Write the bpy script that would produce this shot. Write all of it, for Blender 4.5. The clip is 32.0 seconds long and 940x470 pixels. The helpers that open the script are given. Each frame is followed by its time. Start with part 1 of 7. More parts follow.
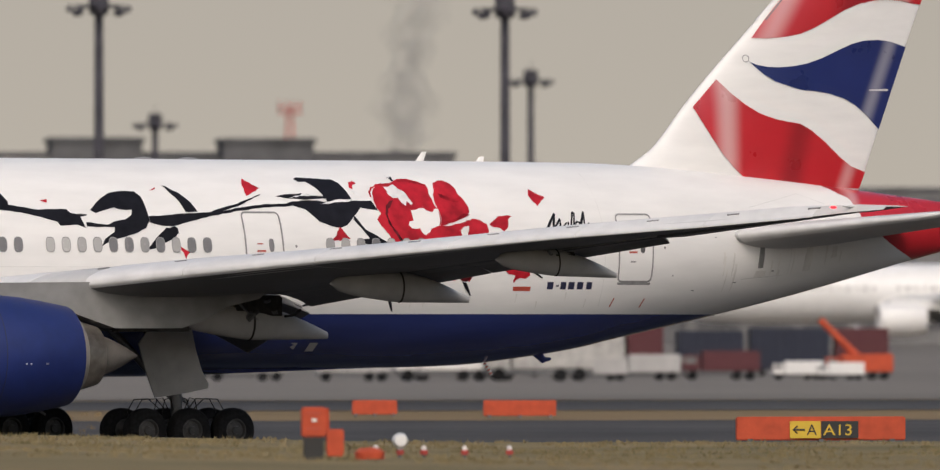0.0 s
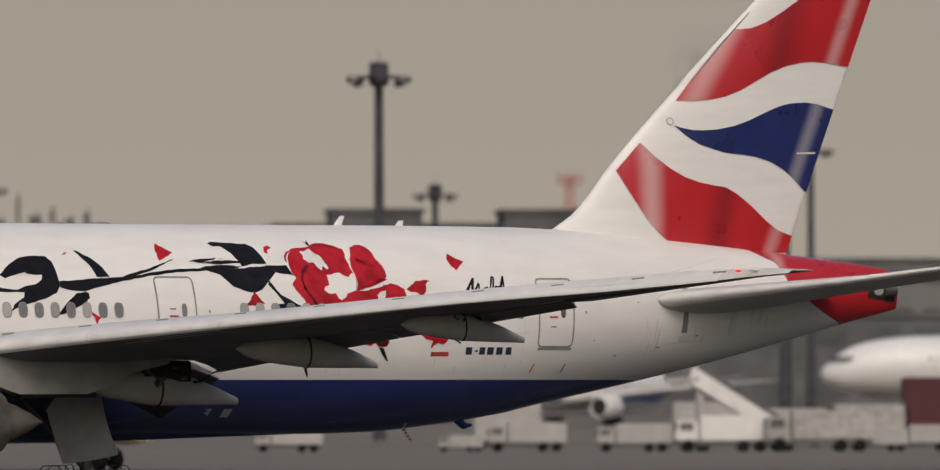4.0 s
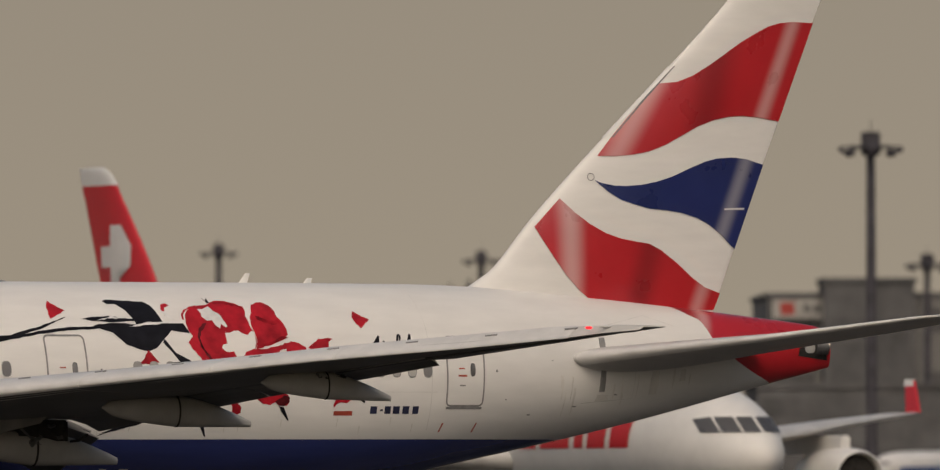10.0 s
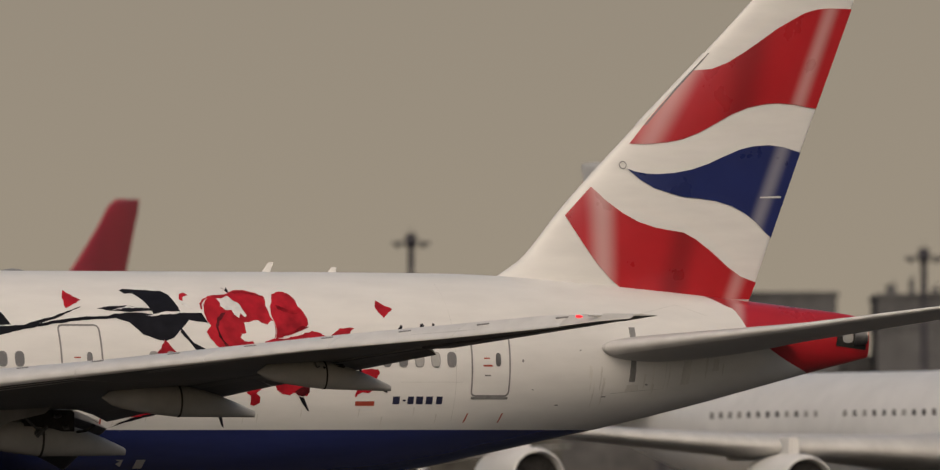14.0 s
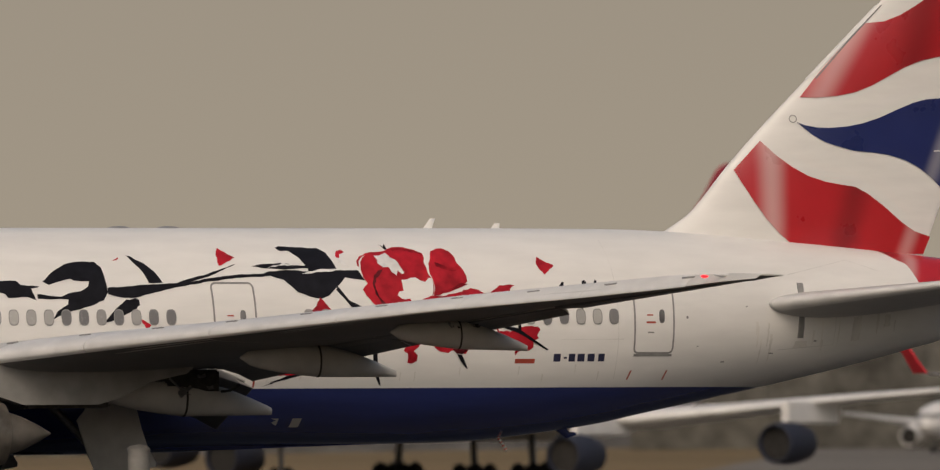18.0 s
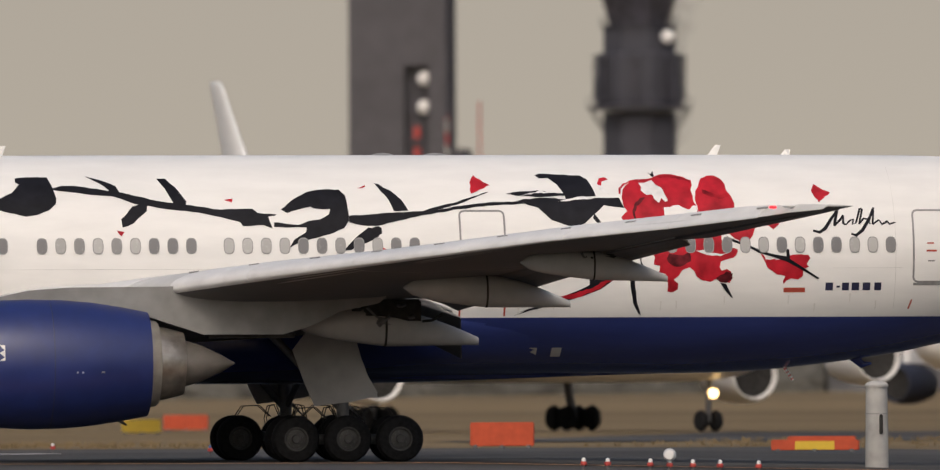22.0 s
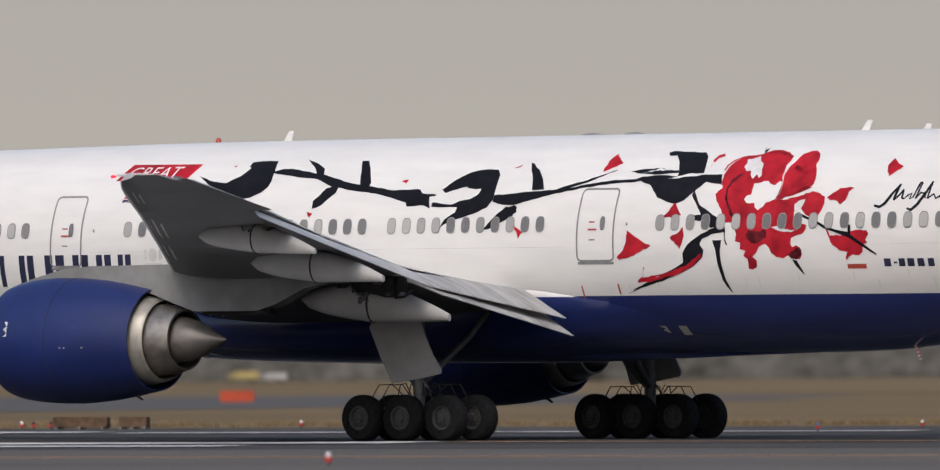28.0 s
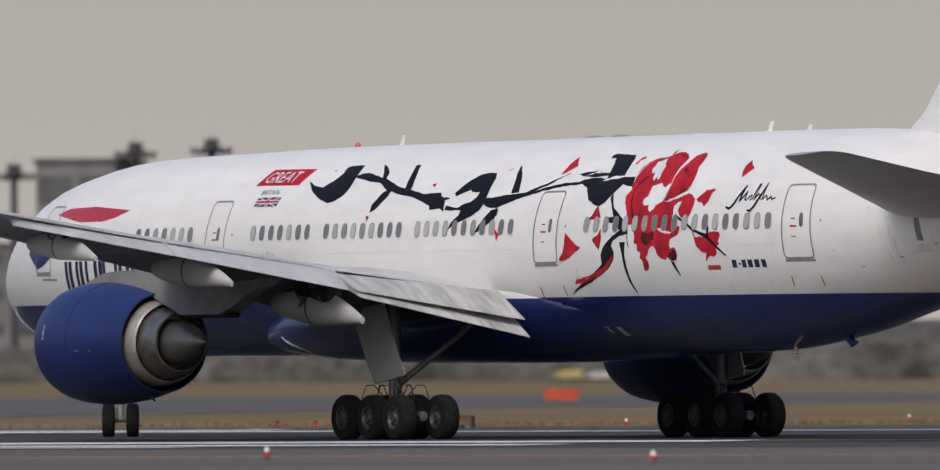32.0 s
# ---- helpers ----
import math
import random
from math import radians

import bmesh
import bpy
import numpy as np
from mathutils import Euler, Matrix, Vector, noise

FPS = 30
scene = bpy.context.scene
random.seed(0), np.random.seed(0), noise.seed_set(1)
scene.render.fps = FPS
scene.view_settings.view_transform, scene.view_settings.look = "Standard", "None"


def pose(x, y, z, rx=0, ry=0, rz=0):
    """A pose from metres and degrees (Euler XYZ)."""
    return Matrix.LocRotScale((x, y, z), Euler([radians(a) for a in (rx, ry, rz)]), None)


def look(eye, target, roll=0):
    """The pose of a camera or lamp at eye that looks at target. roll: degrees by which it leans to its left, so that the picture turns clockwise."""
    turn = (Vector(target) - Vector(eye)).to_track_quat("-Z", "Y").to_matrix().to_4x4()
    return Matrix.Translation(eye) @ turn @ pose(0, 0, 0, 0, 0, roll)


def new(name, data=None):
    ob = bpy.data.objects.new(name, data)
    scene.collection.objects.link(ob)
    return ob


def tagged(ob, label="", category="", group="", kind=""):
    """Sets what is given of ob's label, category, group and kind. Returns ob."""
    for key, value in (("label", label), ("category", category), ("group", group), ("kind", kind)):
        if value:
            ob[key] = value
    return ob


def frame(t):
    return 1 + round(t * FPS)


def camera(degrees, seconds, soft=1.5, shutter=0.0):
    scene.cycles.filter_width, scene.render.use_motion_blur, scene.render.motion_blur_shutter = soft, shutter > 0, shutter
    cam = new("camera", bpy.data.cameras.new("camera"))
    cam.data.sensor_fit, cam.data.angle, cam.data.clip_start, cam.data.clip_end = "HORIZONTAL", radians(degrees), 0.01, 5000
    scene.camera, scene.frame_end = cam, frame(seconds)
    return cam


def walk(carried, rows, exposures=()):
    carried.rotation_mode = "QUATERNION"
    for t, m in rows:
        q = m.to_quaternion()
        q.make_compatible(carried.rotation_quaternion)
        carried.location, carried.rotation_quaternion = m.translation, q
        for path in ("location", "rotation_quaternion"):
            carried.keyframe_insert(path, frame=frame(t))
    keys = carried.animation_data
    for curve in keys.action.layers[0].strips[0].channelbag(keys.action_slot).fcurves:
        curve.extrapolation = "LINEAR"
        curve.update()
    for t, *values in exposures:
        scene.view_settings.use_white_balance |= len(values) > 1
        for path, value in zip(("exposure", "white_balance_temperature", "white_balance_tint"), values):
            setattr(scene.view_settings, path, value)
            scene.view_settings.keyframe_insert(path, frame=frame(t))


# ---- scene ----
EYE = (0.0, 0.0, 1.784)
CAMERA_ROWS = [  # seconds, pan, tilt, roll in degrees
    (0.0, 5.063, 0.529, -0.08),
    (0.5, 4.885, 0.553, -0.05),
    (1.0, 4.719, 0.581, -0.11),
    (1.5, 4.558, 0.619, -0.12),
    (2.0, 4.405, 0.672, -0.11),
    (2.5, 4.240, 0.727, -0.04),
    (3.0, 4.083, 0.765, -0.12),
    (3.5, 3.922, 0.808, -0.07),
    (4.0, 3.769, 0.858, -0.14),
    (4.5, 3.596, 0.908, -0.13),
    (6.5, 2.900, 1.051, -0.13),
    (7.0, 2.689, 1.079, -0.18),
    (7.5, 2.493, 1.108, -0.11),
    (8.0, 2.287, 1.137, -0.15),
    (8.5, 2.107, 1.165, -0.16),
    (9.0, 1.924, 1.180, -0.11),
    (9.5, 1.712, 1.185, -0.14),
    (10.0, 1.496, 1.187, -0.17),
    (10.5, 1.262, 1.191, -0.20),
    (11.0, 1.029, 1.192, -0.16),
    (11.5, 0.804, 1.192, -0.19),
    (12.0, 0.529, 1.191, -0.14),
    (12.5, 0.270, 1.187, -0.19),
    (13.0, 0.000, 1.186, -0.18),
    (13.5, -0.284, 1.187, -0.17),
    (14.0, -0.549, 1.181, -0.17),
    (14.5, -0.857, 1.181, -0.20),
    (16.5, -2.132, 1.119, -0.22),
    (17.0, -2.518, 1.084, -0.32),
    (17.5, -2.938, 1.064, -0.24),
    (18.0, -3.359, 1.031, -0.38),
    (18.5, -3.777, 0.998, -0.20),
    (19.0, -4.193, 0.949, -0.26),
    (19.5, -4.608, 0.886, -0.23),
    (20.0, -5.015, 0.839, 0.01),
    (20.5, -5.468, 0.809, -0.02),
    (21.0, -5.919, 0.789, -0.07),
    (21.5, -6.356, 0.769, -0.14),
    (22.0, -6.772, 0.753, -0.24),
    (22.5, -7.116, 0.747, -0.27),
    (23.0, -7.451, 0.741, -0.17),
    (23.5, -7.799, 0.729, -0.26),
    (24.0, -8.122, 0.720, -0.29),
    (24.5, -8.469, 0.704, -0.31),
    (25.0, -8.800, 0.693, -0.29),
    (25.5, -9.152, 0.680, -0.18),
    (26.0, -9.512, 0.673, -0.22),
    (26.5, -9.877, 0.668, -0.15),
    (28.5, -11.043, 0.661, -0.27),
    (29.0, -11.284, 0.662, -0.28),
    (29.5, -11.522, 0.661, -0.29),
    (30.0, -11.730, 0.661, -0.30),
    (30.5, -11.913, 0.661, -0.23),
    (31.0, -12.071, 0.660, -0.14),
    (31.5, -12.185, 0.661, -0.20),
    (32.0, -12.290, 0.660, -0.29),
]
TAXI_ROWS = [  # seconds, east, north and height of the main gear, turn in degrees
    (0.0, 20.96, 365.52, -1.22, 25.58),
    (0.5, 19.58, 365.04, -1.21, 25.70),
    (1.0, 18.20, 364.64, -1.20, 25.79),
    (1.5, 16.88, 364.41, -1.19, 25.90),
    (2.0, 15.48, 364.20, -1.16, 25.98),
    (2.5, 14.10, 363.91, -1.14, 26.09),
    (3.0, 12.75, 363.53, -1.11, 26.13),
    (3.5, 11.42, 363.12, -1.09, 26.17),
    (4.0, 9.99, 362.67, -1.06, 26.22),
    (4.5, 8.49, 362.29, -1.02, 26.38),
    (6.5, 2.74, 360.97, -0.91, 26.09),
    (7.0, 1.30, 360.60, -0.89, 25.97),
    (7.5, -0.16, 360.40, -0.86, 25.88),
    (8.0, -1.60, 360.13, -0.83, 25.77),
    (8.5, -3.07, 359.73, -0.81, 25.72),
    (9.0, -4.57, 359.14, -0.78, 25.59),
    (9.5, -6.07, 358.54, -0.76, 25.51),
    (10.0, -7.54, 358.09, -0.73, 25.43),
    (10.5, -9.04, 357.65, -0.70, 25.39),
    (11.0, -10.54, 357.38, -0.66, 25.36),
    (11.5, -12.04, 356.99, -0.64, 25.31),
    (12.0, -13.58, 356.38, -0.62, 25.29),
    (12.5, -15.11, 356.03, -0.60, 25.32),
    (13.0, -16.64, 355.59, -0.57, 25.29),
    (13.5, -18.18, 355.24, -0.54, 25.32),
    (14.0, -19.74, 354.79, -0.51, 25.35),
    (14.5, -21.31, 354.20, -0.48, 25.33),
    (16.5, -27.55, 352.63, -0.35, 25.35),
    (17.0, -29.14, 352.15, -0.31, 25.33),
    (17.5, -30.72, 351.80, -0.28, 25.34),
    (18.0, -32.52, 351.32, -0.25, 25.29),
    (18.5, -34.25, 350.62, -0.21, 25.10),
    (19.0, -35.86, 349.86, -0.17, 24.74),
    (19.5, -37.46, 349.35, -0.11, 24.11),
    (20.0, -39.12, 349.00, -0.04, 23.17),
    (20.5, -40.76, 348.68, -0.02, 22.01),
    (21.0, -42.44, 348.16, -0.01, 20.44),
    (21.5, -44.04, 347.62, -0.00, 18.38),
    (22.0, -45.72, 347.27, 0.00, 15.93),
    (22.5, -47.35, 346.99, 0.01, 13.13),
    (23.0, -48.97, 346.69, 0.02, 10.01),
    (23.5, -50.54, 346.34, 0.02, 6.57),
    (24.0, -52.16, 346.32, 0.02, 2.93),
    (24.5, -53.80, 346.39, 0.00, -0.82),
    (25.0, -55.35, 346.26, 0.00, -4.56),
    (25.5, -56.87, 346.16, -0.00, -8.34),
    (26.0, -58.50, 346.11, -0.00, -12.06),
    (26.5, -59.98, 346.28, -0.00, -15.76),
    (28.5, -65.55, 347.10, 0.00, -29.49),
    (29.0, -66.80, 347.36, 0.00, -32.53),
    (29.5, -68.01, 347.59, 0.00, -35.44),
    (30.0, -69.21, 347.90, -0.00, -38.19),
    (30.5, -70.33, 348.29, -0.00, -40.70),
    (31.0, -71.47, 348.79, -0.00, -43.00),
    (31.5, -72.60, 349.39, -0.00, -45.10),
    (32.0, -73.64, 349.93, 0.00, -47.02),
]


def sight(pan, tilt, roll):
    p, q = radians(pan), radians(tilt)
    ahead = Vector((math.sin(p) * math.cos(q), math.cos(p) * math.cos(q), math.sin(q)))
    return look(EYE, Vector(EYE) + ahead * 100, roll)


cam = camera(4.3426, 32.0, soft=1.25)
EXPOSURES = [  # seconds, stops, kelvin, tint
    (0.0, 0.0, 6250, 10), (4.0, -0.37, 6500, 10), (6.5, -0.58, 6900, 10), (13.0, -0.62, 7050, 10), (18.0, -0.5, 6950, 10),
    (20.0, -0.25, 6700, 10), (22.0, -0.1, 6450, 10), (26.0, 0.0, 6000, 10), (29.0, -0.03, 5950, 10), (32.0, -0.02, 5900, 10),
]
cam.data.dof.use_dof = True
cam.data.dof.focus_distance, cam.data.dof.aperture_fstop = 352.0, 1.5
walk(cam, [(t, sight(a, b, c)) for t, a, b, c in CAMERA_ROWS], EXPOSURES)

# ---- light ----
SUN_AZ, SUN_EL = 182.0, 44.0
world = bpy.data.worlds.new("sky")
scene.world = world
world.use_nodes = True
wn = world.node_tree
sky = wn.nodes.new("ShaderNodeTexSky")
sky.sky_type, sky.sun_disc = "NISHITA", False
sky.sun_elevation, sky.sun_rotation = radians(SUN_EL), radians(SUN_AZ)
sky.dust_density, sky.air_density, sky.ozone_density = 6.0, 1.0, 1.0
wn.links.new(sky.outputs[0], wn.nodes["Background"].inputs[0])
wn.nodes["Background"].inputs[1].default_value = 0.131
sun = new("sun", bpy.data.lights.new("sun", "SUN"))
sun.data.energy, sun.data.angle, sun.data.color = 0.55, radians(20), (1.0, 0.95, 0.88)
a, e = radians(SUN_AZ), radians(SUN_EL)
toward = Vector((math.sin(a) * math.cos(e), math.cos(a) * math.cos(e), math.sin(e)))
sun.matrix_world = look(toward * 200, (0, 0, 0))


# ---- materials ----
def paint(name, rgb, rough=0.5, metal=0.0, vary=0.08, grain=3.0, coarse=0.25, bump=0.0, coat=0.0, tint=None, stretch=(1, 1, 1), spec=0.5):
    m = bpy.data.materials.new(name)
    m.use_nodes = True
    n, l = m.node_tree.nodes, m.node_tree.links
    b = n["Principled BSDF"]
    co = n.new("ShaderNodeTexCoord")
    mp = n.new("ShaderNodeMapping")
    mp.inputs["Scale"].default_value = stretch
    l.new(co.outputs["Object"], mp.inputs[0])
    fine, big = n.new("ShaderNodeTexNoise"), n.new("ShaderNodeTexNoise")
    fine.inputs["Scale"].default_value, big.inputs["Scale"].default_value = grain, coarse
    fine.inputs["Detail"].default_value, big.inputs["Detail"].default_value = 6, 4
    l.new(mp.outputs[0], fine.inputs["Vector"])
    l.new(mp.outputs[0], big.inputs["Vector"])
    add = n.new("ShaderNodeMath")
    l.new(fine.outputs["Fac"], add.inputs[0])
    l.new(big.outputs["Fac"], add.inputs[1])
    ramp = n.new("ShaderNodeMapRange")
    ramp.inputs["From Min"].default_value, ramp.inputs["From Max"].default_value = 0.7, 1.3
    l.new(add.outputs[0], ramp.inputs["Value"])
    mix = n.new("ShaderNodeMix")
    mix.data_type = "RGBA"
    low = tint or [c * (1 - 2 * vary) for c in rgb]
    mix.inputs[6].default_value, mix.inputs[7].default_value = (*low, 1), (*[min(1, c * (1 + vary)) for c in rgb], 1)
    l.new(ramp.outputs[0], mix.inputs[0])
    l.new(mix.outputs[2], b.inputs["Base Color"])
    rr = n.new("ShaderNodeMapRange")
    rr.inputs["To Min"].default_value, rr.inputs["To Max"].default_value = max(0.02, rough - 0.1), min(1, rough + 0.1)
    l.new(fine.outputs["Fac"], rr.inputs["Value"])
    l.new(rr.outputs[0], b.inputs["Roughness"])
    b.inputs["Metallic"].default_value = metal
    b.inputs["Coat Weight"].default_value = coat
    b.inputs["Specular IOR Level"].default_value = spec
    if bump:
        bp = n.new("ShaderNodeBump")
        bp.inputs["Strength"].default_value, bp.inputs["Distance"].default_value = bump, 0.05
        l.new(fine.outputs["Fac"], bp.inputs["Height"])
        l.new(bp.outputs[0], b.inputs["Normal"])
    return m


def glow(name, rgb, strength):
    m = bpy.data.materials.new(name)
    m.use_nodes = True
    b = m.node_tree.nodes["Principled BSDF"]
    b.inputs["Base Color"].default_value = (*rgb, 1)
    b.inputs["Emission Color"].default_value = (*rgb, 1)
    b.inputs["Emission Strength"].default_value = strength
    return m


WHITE = paint("aircraft white paint", (0.77, 0.755, 0.73), 0.42, vary=0.04, grain=1.8, coarse=0.14, coat=0.06, spec=0.4, stretch=(0.35, 1, 1.6))
NAVY = paint("navy gloss paint", (0.0235, 0.038, 0.165), 0.2, vary=0.15, grain=1.2, coat=0.5, spec=0.5, stretch=(0.2, 1, 1))
ENGINE_BLUE = paint("engine blue gloss paint", (0.012, 0.024, 0.125), 0.42, vary=0.12, grain=2, coat=0.15, spec=0.5)
# wing paint darkened: the underside's shade is put into this grey
WING_SHADE = paint("wing grey with shade mixed in", (0.145, 0.144, 0.146), 0.55, vary=0.10, grain=1.4, coarse=0.4, stretch=(0.4, 1.5, 1), spec=0.25)
SLAT_GREY = paint("bare aluminium slat", (0.66, 0.652, 0.64), 0.38, 0.0, vary=0.06, grain=2)
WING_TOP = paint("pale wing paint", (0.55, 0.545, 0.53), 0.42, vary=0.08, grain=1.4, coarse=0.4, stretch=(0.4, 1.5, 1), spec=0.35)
FLAP_GREY = paint("streaked flap paint", (0.46, 0.455, 0.44), 0.55, vary=0.2, grain=2.5, coarse=0.9, stretch=(0.22, 2.2, 1), spec=0.2)
STAB_GREY = paint("tailplane grey paint", (0.52, 0.515, 0.505), 0.45, vary=0.06, grain=1.4, coarse=0.4, stretch=(0.4, 1.5, 1), spec=0.3)
LIGHT_GREY = paint("light grey fairing paint", (0.41, 0.405, 0.395), 0.6, vary=0.1, grain=1.6, coarse=0.5, spec=0.2)
PYLON_GREY = paint("dull grey pylon paint", (0.24, 0.237, 0.232), 0.6, vary=0.12, grain=1.6, coarse=0.5, spec=0.2)
STEEL = paint("heat-stained steel", (0.46, 0.42, 0.37), 0.33, 0.85, vary=0.2, grain=3, coarse=1.2)
PLUG_STEEL = paint("warm grey exhaust cone", (0.24, 0.22, 0.2), 0.42, 0.5, vary=0.15, grain=3)
DARK_STEEL = paint("dark gear steel", (0.16, 0.16, 0.165), 0.5, 0.5, vary=0.2, grain=6, spec=0.2)
TYRE = paint("tyre rubber", (0.019, 0.019, 0.02), 0.9, vary=0.3, grain=9, spec=0.1)
RIM = paint("wheel rim", (0.07, 0.068, 0.066), 0.5, 0.2, vary=0.2, grain=9)
# near-black for hoses and hardware; in the flap slots it paints shade
NEAR_BLACK = paint("dark recess", (0.042, 0.04, 0.038), 0.8, vary=0.3, grain=5, spec=0.05)
GLASS = paint("cabin window", (0.17, 0.165, 0.165), 0.2, vary=0.3, grain=0.9, coarse=1.7)
SEAM = paint("seam sealant", (0.27, 0.265, 0.26), 0.6, vary=0.15, grain=4)
INK = paint("livery black", (0.010, 0.010, 0.014), 0.5, vary=0.3, grain=3, spec=0.12)
PETAL_RED = paint("livery red", (0.43, 0.014, 0.026), 0.5, vary=0.2, grain=2.2, coarse=1.1, spec=0.15)
PETAL_DARK = paint("livery dark red", (0.10, 0.010, 0.014), 0.5, vary=0.5, grain=3, coarse=1.5, spec=0.12)
PETAL_MID = paint("livery deep red", (0.30, 0.010, 0.018), 0.5, vary=0.3, grain=3, coarse=1.5, spec=0.12)
ART_WHITE = paint("livery pale grey", (0.72, 0.71, 0.70), 0.4, vary=0.12, grain=4)
MARK_RED = paint("marking red", (0.45, 0.07, 0.04), 0.5, vary=0.1)
MARK_NAVY = paint("marking navy", (0.025, 0.028, 0.07), 0.45, vary=0.1)
TAIL_RED = paint("tail red", (0.47, 0.014, 0.022), 0.3, vary=0.05, grain=1.1, coarse=0.35, coat=0.4)
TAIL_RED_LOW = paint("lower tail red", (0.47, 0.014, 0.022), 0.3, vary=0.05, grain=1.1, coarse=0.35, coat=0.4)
TAIL_BLUE = paint("tail blue", (0.012, 0.022, 0.12), 0.3, vary=0.06, grain=1.1, coat=0.4)


def shifting(material, low, high, rough=0.3):
    """A material whose tone differs from piece to piece."""
    n, l = material.node_tree.nodes, material.node_tree.links
    info, ramp, mix = n.new("ShaderNodeObjectInfo"), n.new("ShaderNodeMapRange"), n.new("ShaderNodeMix")
    ramp.interpolation_type = "SMOOTHSTEP"
    ramp.inputs["From Min"].default_value, ramp.inputs["From Max"].default_value = 0.15, 0.9
    mix.data_type = "RGBA"
    mix.inputs[6].default_value, mix.inputs[7].default_value = (*low, 1), (*high, 1)
    l.new(info.outputs["Random"], ramp.inputs["Value"])
    l.new(ramp.outputs[0], mix.inputs[0])
    l.new(mix.outputs[2], n["Principled BSDF"].inputs["Base Color"])


PANE = paint("cabin window blind", (0.23, 0.225, 0.23), 0.25, vary=0.22, grain=9)
shifting(PANE, (0.17, 0.165, 0.165), (0.44, 0.43, 0.41))


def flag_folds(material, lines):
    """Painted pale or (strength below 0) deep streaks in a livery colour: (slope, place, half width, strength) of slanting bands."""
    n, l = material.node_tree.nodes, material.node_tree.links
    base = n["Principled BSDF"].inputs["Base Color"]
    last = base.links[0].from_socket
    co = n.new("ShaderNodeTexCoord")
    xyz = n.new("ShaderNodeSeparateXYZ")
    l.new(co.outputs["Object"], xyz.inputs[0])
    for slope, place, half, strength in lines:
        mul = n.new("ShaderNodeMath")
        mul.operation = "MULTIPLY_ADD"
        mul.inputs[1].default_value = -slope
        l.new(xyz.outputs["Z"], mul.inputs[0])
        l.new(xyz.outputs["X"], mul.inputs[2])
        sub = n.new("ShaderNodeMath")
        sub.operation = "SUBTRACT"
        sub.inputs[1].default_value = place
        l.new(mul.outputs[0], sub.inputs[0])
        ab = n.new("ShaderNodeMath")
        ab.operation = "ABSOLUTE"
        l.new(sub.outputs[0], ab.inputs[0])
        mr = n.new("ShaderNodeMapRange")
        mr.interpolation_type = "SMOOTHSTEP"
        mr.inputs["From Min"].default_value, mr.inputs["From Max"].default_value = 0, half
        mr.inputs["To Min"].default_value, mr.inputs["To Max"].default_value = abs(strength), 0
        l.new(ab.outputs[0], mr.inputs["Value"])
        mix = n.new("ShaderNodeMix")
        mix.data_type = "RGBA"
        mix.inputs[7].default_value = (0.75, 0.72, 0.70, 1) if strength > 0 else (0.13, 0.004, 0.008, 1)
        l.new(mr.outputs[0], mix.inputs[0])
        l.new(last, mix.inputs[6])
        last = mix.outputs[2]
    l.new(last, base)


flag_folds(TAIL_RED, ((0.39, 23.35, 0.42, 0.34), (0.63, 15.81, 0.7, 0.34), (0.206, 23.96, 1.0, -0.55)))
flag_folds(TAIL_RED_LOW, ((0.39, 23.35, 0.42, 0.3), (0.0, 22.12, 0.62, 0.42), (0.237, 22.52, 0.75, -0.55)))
flag_folds(TAIL_BLUE, ((0.39, 23.35, 0.42, 0.28),))
NAV_RED = glow("navigation light red", (1.0, 0.012, 0.02), 3.0)
TAXI_LAMP = glow("landing lamp", (1.0, 0.62, 0.25), 6.0)
ASPHALT = paint("runway asphalt", (0.077, 0.074, 0.072), 0.85, vary=0.32, grain=1.2, coarse=0.03, bump=0.3, stretch=(0.15, 1, 1), spec=0.08)
ORANGE = paint("orange board", (0.50, 0.085, 0.038), 0.65, vary=0.14, spec=0.2)
YELLOW = paint("yellow sign face", (0.62, 0.42, 0.03), 0.5, vary=0.06)
BLACK = paint("black sign face", (0.02, 0.02, 0.02), 0.5, vary=0.1)
LINE = paint("runway marking white", (0.80, 0.79, 0.77), 0.8, vary=0.16, grain=1.1, coarse=0.25, stretch=(0.12, 0.7, 1), spec=0.1, tint=(0.16, 0.155, 0.15))
SHOULDER = paint("pale worn shoulder asphalt", (0.145, 0.135, 0.122), 0.9, vary=0.2, grain=1.0, coarse=0.04, stretch=(0.15, 1, 1), spec=0.06)
TIMBER = paint("weathered brown timber", (0.13, 0.085, 0.055), 0.85, vary=0.3, grain=4, spec=0.1)
STAIN = paint("weathered white paint", (0.69, 0.67, 0.635), 0.55, vary=0.08, grain=4, coarse=1.5, stretch=(2, 1, 0.4), spec=0.25)
HULL_SEAM = paint("hull lap seam", (0.64, 0.63, 0.605), 0.5, vary=0.15, grain=1.0, coarse=0.5)
CREAM_METAL = paint("pale exhaust metal", (0.40, 0.375, 0.33), 0.42, 0.4, vary=0.15, grain=3, coarse=1.0)
LINE_ORANGE = paint("faded orange line", (0.42, 0.22, 0.10), 0.8, vary=0.15)
CONCRETE = paint("pale concrete", (0.42, 0.41, 0.39), 0.8, vary=0.15, grain=2, spec=0.1)
MAST = paint("dark mast steel", (0.075, 0.072, 0.085), 0.7, vary=0.2, grain=1, spec=0.15)
TOWER_GREY = paint("tower grey cladding", (0.10, 0.095, 0.103), 0.7, vary=0.08, grain=0.3, coarse=0.05, spec=0.1)
TOWER_BLUE = paint("tower dark blue-grey cladding", (0.066, 0.066, 0.078), 0.7, vary=0.08, grain=0.3, coarse=0.05, spec=0.1)
TOWER_DARK = paint("tower dark glass", (0.055, 0.053, 0.066), 0.3, vary=0.2, grain=0.6)
